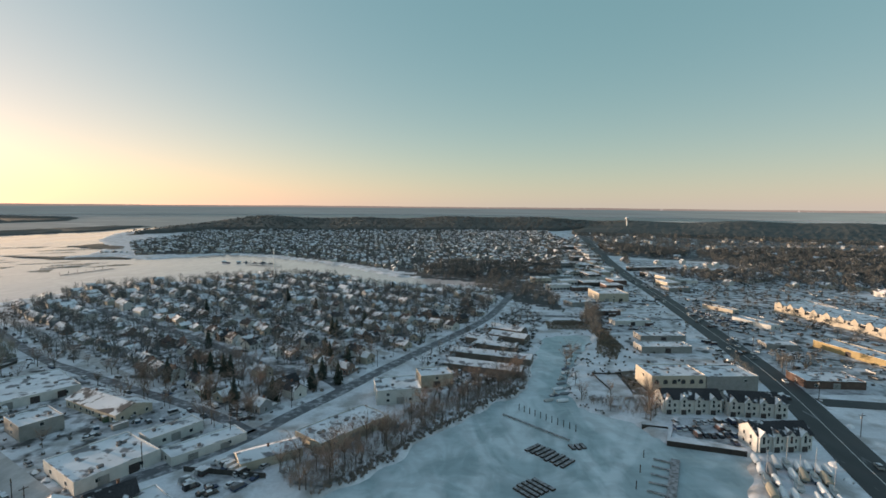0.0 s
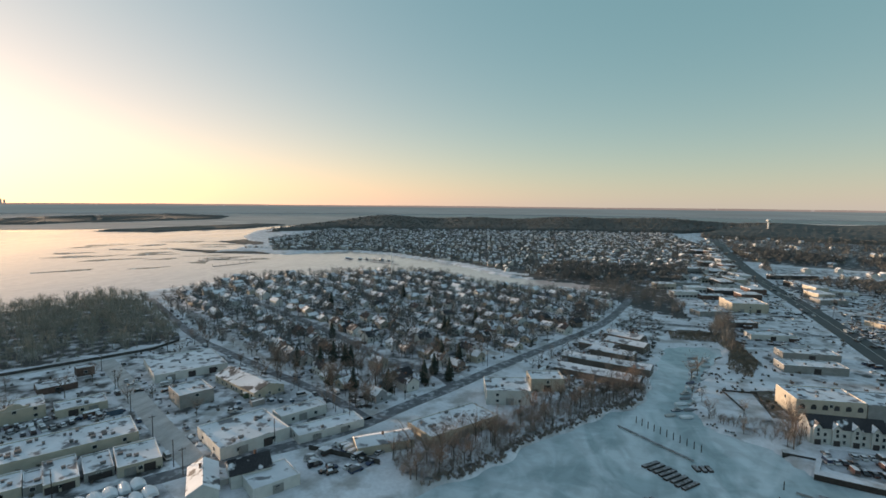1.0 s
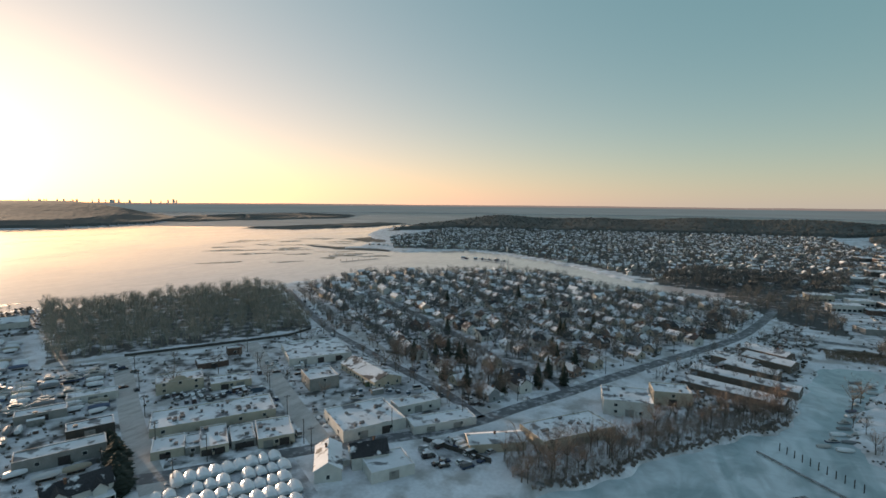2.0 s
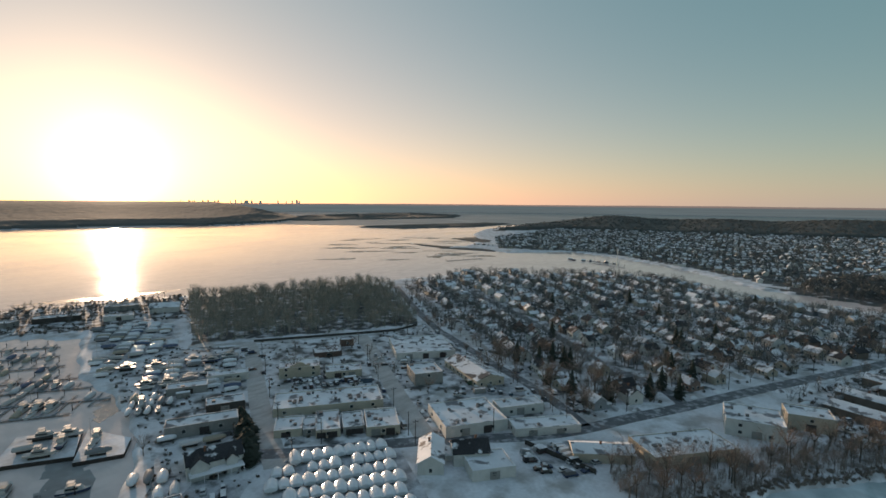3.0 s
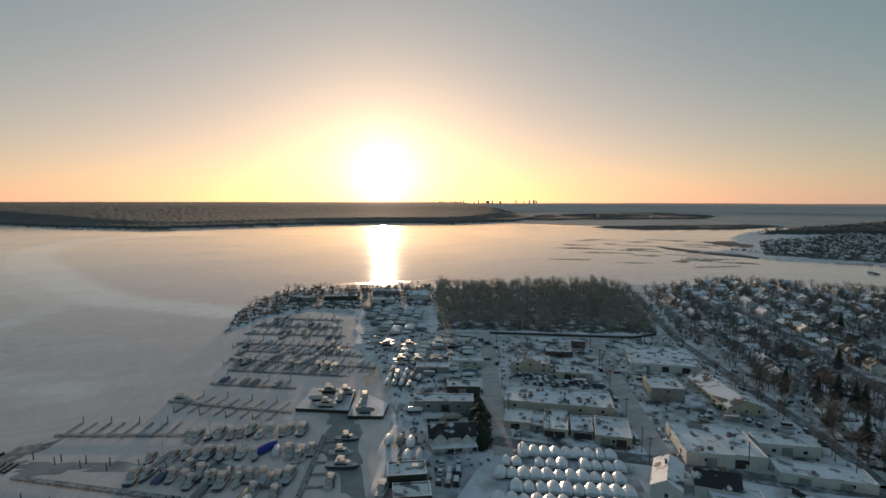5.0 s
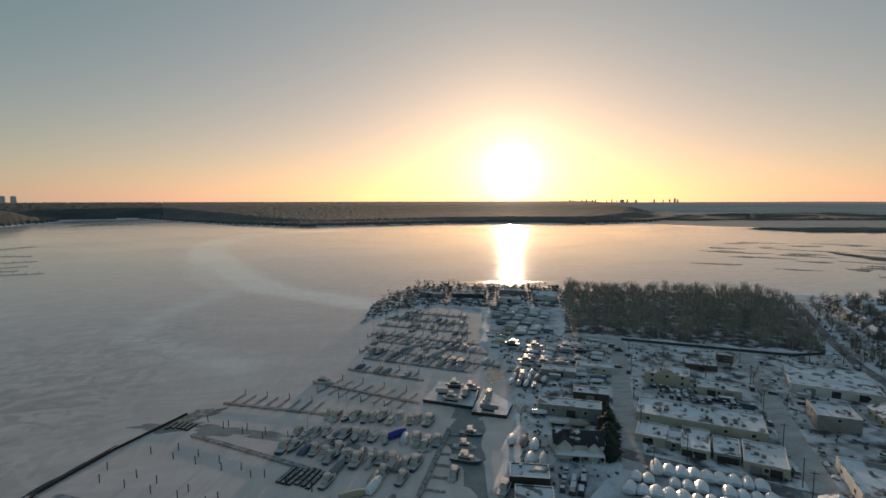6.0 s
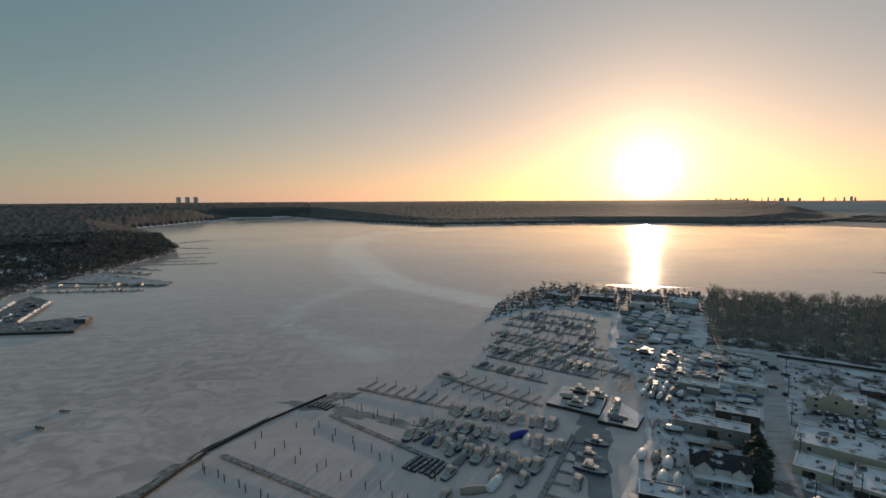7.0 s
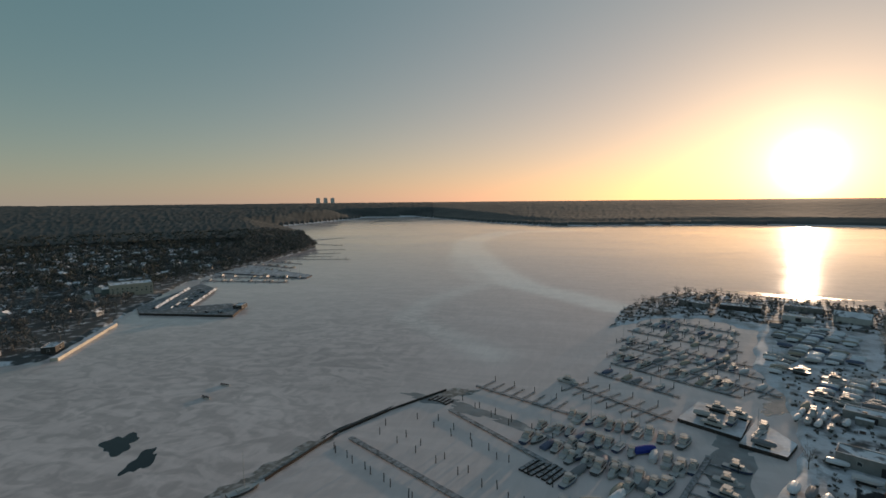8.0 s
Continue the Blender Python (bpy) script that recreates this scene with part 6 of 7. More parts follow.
def raft(cx, cy, turn, n, length, label):
    """Float sections stacked side by side on the ice."""
    t = thing("dock_floats", label, "dock floats")
    t.matrix_basis = pose(cx, cy, 0.0, 0, 0, turn)
    s = Shape()
    s.box(-0.8, -length / 2, 0, 0.8, length / 2, 0.6)
    for i in range(4):
        s.box(-0.62, -length / 2 + (i + 0.08) * length / 4, 0.6, 0.62, -length / 2 + (i + 0.92) * length / 4, 0.68, 1)
    me = s.mesh("float", [M["pile"], M["wood"]])
    for i in range(n):
        o = part("float", me, None, t)
        o.matrix_basis = pose((i - n / 2) * 2.3, rp.uniform(-0.6, 0.6), 0, 0, 0, rp.uniform(-3, 3))


raft(-171, -15, 60, 6, 11, "row of dark timber dock floats hauled together")
raft(42, 183, -50, 8, 8, "row of dark dock floats frozen in the inlet")
raft(55, 191, 10, 3, 4, "small dark swim float frozen in the inlet")
raft(32, 162, 40, 5, 9, "dark dock floats lying on the snowy ice")
raft(-222, -68, 70, 5, 6, "dark dock floats at the marina's corner")
dock((88, 181), (72, 150), 3.0, 6, 6, (-1,), "grey dock with finger floats by the quay")
dock((28, 221), (52, 196), 0.8, 3, 0, (1,), "line of short piles and a low rail across the inlet", True)
for k in range(26):
    f = (k // 2) / 12
    x0, y0 = 52 + 32 * f + 5 * math.sin(3 * f) + (6.5 if k % 2 else 0), 238 + 96 * f
    place(ICE_BOATS, (2, 4, 1)[k % 3], pose(x0 + rp.uniform(-1, 1), y0 + rp.uniform(-1, 1), 0, 0, 0, 20 + rp.uniform(-14, 14)) @ Matrix.Diagonal((0.62, 0.62, 0.6, 1)), "small boats frozen in the inlet")


# ---- cars ----
def car_proto(kind, label):
    t = thing("parked_car" if kind == "car" else "parked_van", label, "car" if kind == "car" else "van")
    L, W, H = (4.5, 1.8, 1.45) if kind == "car" else (5.4, 2.0, 2.2)
    s = Shape()
    prof = [(-L / 2, 0.35), (-L / 2, 0.85), (-L / 2 + 0.25, 0.95), (L / 2 - 1.2, 0.95), (L / 2 - 0.15, 0.75), (L / 2, 0.6), (L / 2, 0.35)]
    for sg in (-1, 1):
        f = [(x, sg * W / 2, z) for x, z in prof]
        s.face(f if sg < 0 else f[::-1])
    for (x0, z0), (x1, z1) in zip(prof, prof[1:] + prof[:1]):
        s.face([(x0, W / 2, z0), (x0, -W / 2, z0), (x1, -W / 2, z1), (x1, W / 2, z1)][::-1])
    part("body", s, M["car"], t)
    s = Shape()
    c0, c1, q = (-L / 2 + 0.5, L / 2 - 1.3, 0.5) if kind == "car" else (-L / 2 + 0.1, L / 2 - 1.1, 0.25)
    w = W / 2 - 0.08
    lo = [(c0, -w, 0.95), (c1, -w, 0.95), (c1, w, 0.95), (c0, w, 0.95)]
    hi = [(c0 + q, -w + 0.15, H - 0.06), (c1 - q - 0.2, -w + 0.15, H - 0.06), (c1 - q - 0.2, w - 0.15, H - 0.06), (c0 + q, w - 0.15, H - 0.06)]
    for i in range(4):
        j = (i + 1) % 4
        s.face([lo[i], lo[j], hi[j], hi[i]])
    part("glasshouse", s, M["glass"] if kind == "car" else M["car"], t)
    s = Shape()
    s.box(c0 + q - 0.05, -w + 0.1, H - 0.06, c1 - q - 0.15, w - 0.1, H + 0.06)
    part("roof", s, M["roof_snow"], t, "roof with a layer of snow")
    s = Shape()
    s.tube((0, -0.12, 0), (0, 0.12, 0), 0.33, 0.33, 10)
    me = s.mesh("wheel", [M["tyre"]])
    for x in (-L / 2 + 0.8, L / 2 - 0.85):
        for y in (-W / 2 + 0.08, W / 2 - 0.08):
            o = part("wheel", me, None, t)
            o.location = (x, y, 0.33)
    return [t, False]


CARS = [car_proto("car", "parked car with snow on its roof"), car_proto("van", "parked van with snow on its roof")]
lot([(100, 200), (96, 205), (104, 216), (152, 212), (150, 206), (118, 191)], (6.5, 3.0), 90, (0, 0, 0, 1), 34, 11, "cars in the townhouse car park", CARS)
lot([(-146, 66), (-158, 76), (-150, 82), (-138, 70)], (6, 3.0), 150, (0, 0, 1), 18, 12, "cars beside the boatyard house", CARS)
lot([(-70, 158), (-86, 166), (-74, 184), (-58, 168)], (7, 3.4), 60, (0, 0, 1), 16, 13, "vehicles in the snowy yard", CARS)
lot([(-214, 150), (-204, 166), (-184, 182), (-180, 178), (-204, 148)], (7, 3.2), 150, (0, 0, 1), 22, 14, "vehicles between the warehouses", CARS)
lot([(-222, 150), (-214, 168), (-206, 172), (-216, 148)], (7, 3.2), 150, (0, 0), 12, 15, "cars before the cream hall", CARS)
lot([(226, 470), (244, 470), (262, 420), (240, 380), (220, 400)], (8, 4), 10, (0, 0, 1), 30, 16, "cars in the plaza car park", CARS)
lot([(176, 290), (190, 340), (182, 345), (170, 300)], (8, 4), 10, (0, 1), 12, 17, "cars along the shops", CARS)
for k in range(32):
    x, y, a = HOUSES[(k * 5) % len(HOUSES)]
    c, s = math.cos(radians(a)), math.sin(radians(a))
    dx, dy = 7.0, 2.0
    place(CARS, 1 if k % 9 == 0 else 0, pose(x + dx * c - dy * s, y + dx * s + dy * c, LEVEL, 0, 0, a + 90 + (k % 3)), "cars in the driveways")
for k, f in enumerate((0.1, 0.22, 0.35, 0.47, 0.6, 0.7, 0.82, 0.9)):
    a, b = Vector(ROAD_MID[0]), Vector(ROAD_MID[-1])
    p = a.lerp(b, f) + Vector((0.56, 0.83)) * (6.2 if k % 2 else -6.2)
    place(CARS, k % 4 == 0, pose(p.x, p.y, LEVEL, 0, 0, 146), "cars parked along the street")


# ---- landmarks ----
def monopole(x, y, h):
    t = thing("radio_mast", "tall slim white monopole above the houses", "mast")
    t.location = (x, y, LEVEL)
    s = Shape()
    s.tube((0, 0, -0.5), (0, 0, h), 0.6, 0.35, 10)
    part("pole", s, M["trim"], t)
    s = Shape()
    s.tube((0, 0, h - 4), (0, 0, h + 0.5), 0.75, 0.75, 10)
    part("antenna_shroud", s, M["trim"], t)


monopole(-207, 612, 38)


def water_tower(x, y, base, top):
    t = thing("water_tower", "pale water tower above the wooded ridge", "water tower")
    t.location = (x, y, base)
    s = Shape()
    s.tube((0, 0, -2), (0, 0, top - 8), 3, 2.4, 12)
    part("pedestal", s, M["trim"], t)
    s = Shape()
    prof = [(2.4, -9), (7, -6), (8.5, -3), (7, 0), (3, 1.6)]
    for (r0_, z0), (r1_, z1) in zip(prof, prof[1:]):
        for i in range(16):
            a, b = i * math.pi / 8, (i + 1) * math.pi / 8
            s.face([(r0_ * math.cos(a), r0_ * math.sin(a), top + z0), (r0_ * math.cos(b), r0_ * math.sin(b), top + z0), (r1_ * math.cos(b), r1_ * math.sin(b), top + z1), (r1_ * math.cos(a), r1_ * math.sin(a), top + z1)])
    s.face([(3 * math.cos(i * math.pi / 8), 3 * math.sin(i * math.pi / 8), top + 1.6) for i in range(16)])
    part("tank", s, M["trim"], t)


water_tower(722, 1976, 22, 30)


def far_block(az, r, w, d, z0, z1, label, name="apartment_tower"):
    x, y = -math.sin(radians(az)) * r, math.cos(radians(az)) * r
    t = thing(name, label, "tower block", "towers on the horizon")
    t.matrix_basis = pose(x, y, z0, 0, 0, az)
    s = Shape()
    s.box(-w / 2, -d / 2, -10, w / 2, d / 2, z1 - z0)
    part("wall", s, M["tower"], t)
    s = Shape()
    s.box(-w / 4, -d / 4, z1 - z0, w / 4, d / 4, z1 - z0 + 4)
    part("roof_house", s, M["tower"], t)


for az in (120.75, 119.95, 119.2):
    far_block(az, 4700, 34, 26, 84, 132, "tall apartment tower on the distant ridge")
rs = random.Random(9)
for k in range(22):
    far_block(rs.uniform(52.5, 66), 4900, rs.uniform(8, 26), 20, 80, rs.uniform(94, 99) if k % 5 else rs.uniform(99, 106), "pale distant city tower on the horizon")


# ---- yards, lots and clutter ----
def lot_patch(name, poly, mat, label):
    """A thin slab of cleared or trodden ground."""
    s = Shape()
    z = LEVEL + 0.05
    s.face([(x, y, z) for x, y in poly])
    for (x0, y0), (x1, y1) in zip(poly, poly[1:] + poly[:1]):
        s.face([(x0, y0, z - 0.3), (x1, y1, z - 0.3), (x1, y1, z), (x0, y0, z)])
    tagged(part(name, s, M[mat]), label, "yard", kind="structure")


for poly, mt, lb in (([(200, 400), (213, 352), (262, 372), (296, 372), (306, 430), (290, 480), (240, 515), (224, 470)], "lot", "slushy plaza car park with snow banks"),
                     ([(98, 278), (116, 283), (107, 243), (96, 244)], "bare", "bare brown gravel lot beside the hall"),
                     ([(98, 199), (96, 206), (106, 217), (154, 213), (150, 205), (119, 190)], "lot", "slushy townhouse car park"),
                     ([(-194, 124), (-160, 166), (-176, 174), (-210, 138)], "lot", "trampled snowy yard between warehouses"),
                     ([(-128, 62), (-150, 88), (-164, 76), (-146, 52)], "lot", "dark slushy yard beside the boatyard house"),
                     ([(-60, 166), (-76, 184), (-88, 168), (-70, 152)], "lot", "trampled yard full of vehicles"),
                     ([(-110, 70), (-155, 104), (-134, 140), (-88, 112)], "lot", "trampled boat storage yard"),
                     ([(-140, 190), (-150, 214), (-128, 232), (-112, 210)], "lot", "slushy yard behind the white building"),
                     ([(-186, 208), (-168, 228), (-158, 222), (-176, 198)], "lot", "slushy yard between two buildings"),
                     ([(-262, 100), (-298, 118), (-288, 162), (-246, 142)], "lot", "trampled boat storage ground"),
                     ([(-322, 112), (-386, 116), (-416, 126), (-404, 172), (-324, 144)], "lot", "trampled boat storage ground on the point"),
                     ([(120, 366), (122, 420), (170, 412), (168, 372)], "lot", "slushy lot beside low shops"),
                     ([(186, 310), (206, 352), (246, 340), (236, 296)], "lot", "slushy lot beside the shore road"),
                     ([(185, 246), (190, 292), (240, 290), (230, 246)], "lot", "slushy lot round the brick restaurant")):
    lot_patch("yard_ground", ccw(poly), mt, lb)
def ragged(name, cx, cy, rx, ry, turn, seed, mat, z, label, category):
    """A ragged flat patch lying on the ice."""
    r = random.Random(seed)
    s = Shape()
    c, sn = math.cos(radians(turn)), math.sin(radians(turn))
    rim = []
    for i in range(48):
        a = 2 * math.pi * i / 48
        k = 1 + 0.25 * math.sin(3 * a + seed) + 0.15 * math.sin(8 * a + 2 * seed) + r.uniform(-0.08, 0.08)
        x, y = rx * k * math.cos(a), ry * k * math.sin(a)
        rim.append((cx + x * c - y * sn, cy + x * sn + y * c))
    s.face([(x, y, z) for x, y in rim])
    for (x0, y0), (x1, y1) in zip(rim, rim[1:] + rim[:1]):
        s.face([(x0, y0, -0.3), (x1, y1, -0.3), (x1, y1, z), (x0, y0, z)])
    tagged(part(name, s, M[mat]), label, category, kind="structure")


BARE = ((-223, -75, 4.5, 13, -8), (-215, -52, 4.5, 14, -22), (-204, -28, 3, 16, -28), (-190, 0, 2.5, 16, -25), (-182, 46, 7, 30, 78), (-208, 51, 6, 12, 60))
for k, (cx, cy, rx, ry, tn) in enumerate(BARE):
    ragged("bare_ice", cx, cy, rx, ry, tn, k + 20, "grey_ice", 0.014 + 0.002 * k, "patch of bare grey ice between the docks", "bare ice")
for k, (cx, cy, rx, ry, tn) in enumerate(((-190, -97, 1.6, 17, 66), (-160, -106, 1.8, 12, 80))):
    ragged("water_lead", cx, cy, rx, ry, tn, k + 40, "water", 0.02, "dark open water along the wave screen", "open water")
rm = random.Random(13)
for k in range(34):
    az, r_ = rm.uniform(33, 50), rm.uniform(820, 1420)
    x, y = -math.sin(radians(az)) * r_, math.cos(radians(az)) * r_
    if not inside(LAND, np.array(x), np.array(y)):
        ragged("marsh_islet", x, y, rm.uniform(12, 46), rm.uniform(5, 15), az + rm.uniform(-12, 12), k + 60, "marsh", 0.12 + 0.003 * k, "thin brown marsh islet in the frozen bay", "marsh")
ragged("reed_bed", 106, 399, 21, 8, 8, 71, "reed_mud", LEVEL + 0.06, "dark frozen mud among reeds at the inlet's head", "reed bed")
ragged("reed_bed", 116, 350, 6, 34, -4, 72, "reed_mud", LEVEL + 0.08, "dark frozen mud among reeds beside the inlet", "reed bed")


def bush(seed, h):
    rr = random.Random(seed)
    s = Shape()
    for _ in range(16):
        a, ro = rr.uniform(0, 6.28), rr.uniform(0, 0.5) * h
        p = Vector((math.cos(a) * ro, math.sin(a) * ro, rr.uniform(-0.1, 0.3) * h))
        s.ribbon(p, p + Vector((rr.uniform(-0.5, 0.5) * h, rr.uniform(-0.5, 0.5) * h, rr.uniform(0.4, 0.9) * h)), 0.32 * h, rr)
    return soup([s])


BUSHES = [bush(i, 1.7) for i in range(4)]
SHOPS = [(70, 240), (160, 230), (200, 330), (240, 560), (140, 640), (90, 440), (125, 330)]
grove("garden_shrubs", away_from_houses(scatter(HOUSING, 2400, 31), 5.0), BUSHES, 1.0, "dark leafless garden shrubs and hedges", "shrubs", M["shrub"], 21)
grove("yard_shrubs", scatter(WORKS, 110, 32), BUSHES, 0.8, "scrubby growth round the warehouse yards", "shrubs", M["shrub"], 22)
grove("roadside_shrubs", scatter(SHOPS, 230, 33), BUSHES, 1.0, "dark roadside shrubs and snow-caught brush", "shrubs", M["shrub"], 23)
grove("boatyard_brush", scatter(BOATYARD, 150, 34), BUSHES, 0.8, "low clutter of brush about the boatyard", "shrubs", M["shrub"], 24)
grove("point_brush", scatter(POINT, 620, 35), BUSHES, 1.0, "dark brush covering the point", "shrubs", M["shrub"], 25)
grove("plaza_shrubs", scatter(RIGHT_TOWN, 1600, 36), BUSHES, 1.4, "dark shrubs about the plaza", "shrubs", M["shrub"], 26)
grove("north_brush", scatter(NORTH_TOWN, 3000, 37), BUSHES, 1.2, "dark hedges among the far houses", "shrubs", M["shrub"], 27)


def box_proto(kind, label):
    if kind == "container":
        t = thing("shipping_container", label, "container")
        s = Shape()
        rim = [(-3 + i * 0.25, -1.2 - (0.06 if i % 2 else 0)) for i in range(25)] + [(3 - i * 0.25, 1.2 + (0.06 if i % 2 else 0)) for i in range(25)]
        for (x0, y0), (x1, y1) in zip(rim, rim[1:] + rim[:1]):
            s.face([(x0, y0, 0), (x1, y1, 0), (x1, y1, 2.5), (x0, y0, 2.5)])
        s.face([(x, y, 2.5) for x, y in rim])
        part("body", s, M["rust"], t)
        s = Shape()
        s.box(-3.02, -1.22, 2.5, 3.02, 1.22, 2.62)
        part("snow_cap", s, M["roof_snow"], t, "layer of snow")
    else:
        t = thing("dumpster", label, "dumpster")
        s = Shape()
        s.box(-0.95, -0.7, 0.1, 0.95, 0.7, 1.3)
        for x in (-0.6, 0, 0.6):
            s.box(x - 0.05, -0.76, 0.1, x + 0.05, -0.7, 1.25)
        part("bin", s, M["rust"], t)
        s = Shape()
        s.face([(-1, -0.75, 1.3), (1, -0.75, 1.3), (1, 0.75, 1.5), (-1, 0.75, 1.5)])
        s.box(-1, -0.75, 1.3, 1, 0.75, 1.34)
        part("lid", s, M["roof_snow"], t, "snow-covered lid")
    return [t, False]


BOXES = [box_proto("container", "steel shipping container with snow on top"), box_proto("dumpster", "steel dumpster with a snow-covered lid")]
lot([(-212, 148), (-182, 180), (-186, 184), (-216, 152)], (7.5, 5), 60, (0, 1, 1), 8, 41, "containers between the warehouses", BOXES)
lot([(-258, 104), (-250, 140), (-222, 124), (-232, 100)], (8, 5), 60, (0, 1), 8, 42, "containers in the boatyard", BOXES)
lot([(-140, 192), (-150, 212), (-130, 228), (-114, 210)], (7, 6), 50, (1, 0, 1), 8, 43, "bins behind the white building", BOXES)
lot([(150, 380), (180, 400), (170, 470), (126, 450)], (12, 12), 10, (1, 0), 8, 44, "bins behind the shops", BOXES)


def heap(seed, r_):
    """A rounded snow heap pushed up by a plough."""
    rr = random.Random(seed)
    s = Shape()
    rings = [(1.0, -0.2), (0.85, 0.35), (0.55, 0.75), (0.2, 1.0)]
    pts = [[(r_ * k * (1 + rr.uniform(-0.15, 0.15)) * math.cos(i * math.pi / 5), r_ * 0.7 * k * (1 + rr.uniform(-0.15, 0.15)) * math.sin(i * math.pi / 5), r_ * 0.5 * z + rr.uniform(-0.1, 0.1)) for i in range(10)] for k, z in rings]
    for a, b in zip(pts, pts[1:]):
        for i in range(10):
            j = (i + 1) % 10
            s.face([a[i], a[j], b[j], b[i]])
    s.face(pts[-1])
    return s.mesh("snow_heap", [M["roof_snow"]])


HEAPS = [heap(i, 1.6 + 0.5 * i) for i in range(3)]
rh = random.Random(55)
for road, off in ((ROAD_MAIN, 6.0), (ROAD_MID, 6.0), (ROAD_LEFT, 5.5), (ROAD_SHORE[:7], 10.5), (ROAD_EDGE, 5.0)):
    for (x0, y0), (x1, y1) in zip(road, road[1:]):
        L = math.hypot(x1 - x0, y1 - y0)
        for i in range(int(L / 24)):
            f, sg = rh.random(), rh.choice((-1, 1))
            nx, ny = -(y1 - y0) / L * sg, (x1 - x0) / L * sg
            o = tagged(new("snow_heap", HEAPS[rh.randrange(3)]), "heap of ploughed snow beside the road", "snow heap", "ploughed snow heaps")
            o.matrix_basis = pose(x0 + (x1 - x0) * f + nx * off, y0 + (y1 - y0) * f + ny * off, LEVEL, 0, 0, math.degrees(math.atan2(y1 - y0, x1 - x0)))


def pole_proto():
    t = thing("utility_pole", "dark timber utility pole with a crossarm", "utility pole")
    s = Shape()
    s.tube((0, 0, -0.5), (0, 0, 10), 0.17, 0.12, 7)
    part("pole", s, M["pile"], t)
    s = Shape()
    s.box(-1.2, -0.08, 9.1, 1.2, 0.08, 9.28)
    for x in (-1.1, -0.4, 0.4, 1.1):
        s.tube((x, 0, 9.28), (x, 0, 9.5), 0.05, 0.04, 5)
    part("crossarm", s, M["pile"], t)
    s = Shape()
    s.tube((0.3, 0, 7.6), (0.3, 0, 8.5), 0.25, 0.25, 8)
    part("transformer", s, M["steel"], t)
    return [t, False]


POLES = [pole_proto()]
for road, off, gap in ((ROAD_MAIN, 5.6, 34), (ROAD_SHORE[:8], -10, 42), (ROAD_DIAG, 5.0, 36), (ROAD_LEFT, -5.2, 34), (ROAD_MID, 5.6, 36)):
    acc = 0.0
    for (x0, y0), (x1, y1) in zip(road, road[1:]):
        L = math.hypot(x1 - x0, y1 - y0)
        while acc < L:
            f = acc / L
            nx, ny = -(y1 - y0) / L, (x1 - x0) / L
            place(POLES, 0, pose(x0 + (x1 - x0) * f + nx * off, y0 + (y1 - y0) * f + ny * off, LEVEL, 0, 0, math.degrees(math.atan2(y1 - y0, x1 - x0)) + 90), "utility poles along the streets")
            acc += gap
        acc -= L


def distant_cars(spots, label):
    """Far parked cars as one mesh of bodies and cabins."""
    s = Shape()
    r = random.Random(8)
    for x, y, a in spots:
        mi = r.randrange(3)
        s.turned(x, y, LEVEL + 0.3, LEVEL + 0.95, 4.4, 1.8, a, mi)
        s.turned(x, y, LEVEL + 0.95, LEVEL + 1.45, 2.3, 1.6, a, 3, 4)
    solid("distant_cars", s, [M["dark_wall"], M["grey_wall"], M["trim"], M["glass"], M["roof_snow"]], label, "cars", "stuff")


rc = random.Random(66)
spots = []
for poly, n_, a in (([(204, 402), (214, 358), (262, 374), (294, 376), (302, 430), (288, 474), (242, 508)], 130, 12), ([(122, 370), (124, 416), (166, 410), (166, 374)], 30, 8), ([(188, 312), (206, 348), (242, 336), (234, 300)], 40, 5), ([(236, 560), (300, 640), (280, 700), (240, 640)], 50, 15)):
    spots += [(x, y, a + rc.choice((0, 90, 90)) + rc.uniform(-4, 4)) for x, y in scatter(poly, n_, 71 + n_)]
for (x0, y0), (x1, y1) in zip(ROAD_SHORE[2:9], ROAD_SHORE[3:10]):
    L = math.hypot(x1 - x0, y1 - y0)
    for i in range(int(L / 60) + 1):
        f, sg = rc.random(), rc.choice((-4.2, 4.2))
        spots.append((x0 + (x1 - x0) * f - (y1 - y0) / L * sg, y0 + (y1 - y0) * f + (x1 - x0) / L * sg, math.degrees(math.atan2(y1 - y0, x1 - x0))))
distant_cars(spots, "parked cars in the far lots and along the road")

for k, (x, y, a) in enumerate(((-238, 53, 60), (-231, 46, 65), (-227, 56, 150), (-222, 48, 60), (-216, 62, 150), (-222, 66, 150), (-208, 62, 60), (-233, 60, 55))):
    place(LAND_BOATS, (2, 3, 2, 2, 4, 2, 3, 2)[k], pose(x, y, 1.6, 0, 0, a), "boats laid up on the bulkhead piers")
# yacht club floats and town quay across the bay
for a, b in (((-575, -492), (-540, -372)), ((-610, -496), (-585, -400)), ((-650, -500), (-628, -420)), ((-690, -508), (-672, -430))):
    dock(a, b, 2.2, 9, 8, (1,), "snowy float of the yacht club across the bay")
    berth(a, b, 9, 6, (1, 3, 2), 0.45, int(-a[0]), 1)


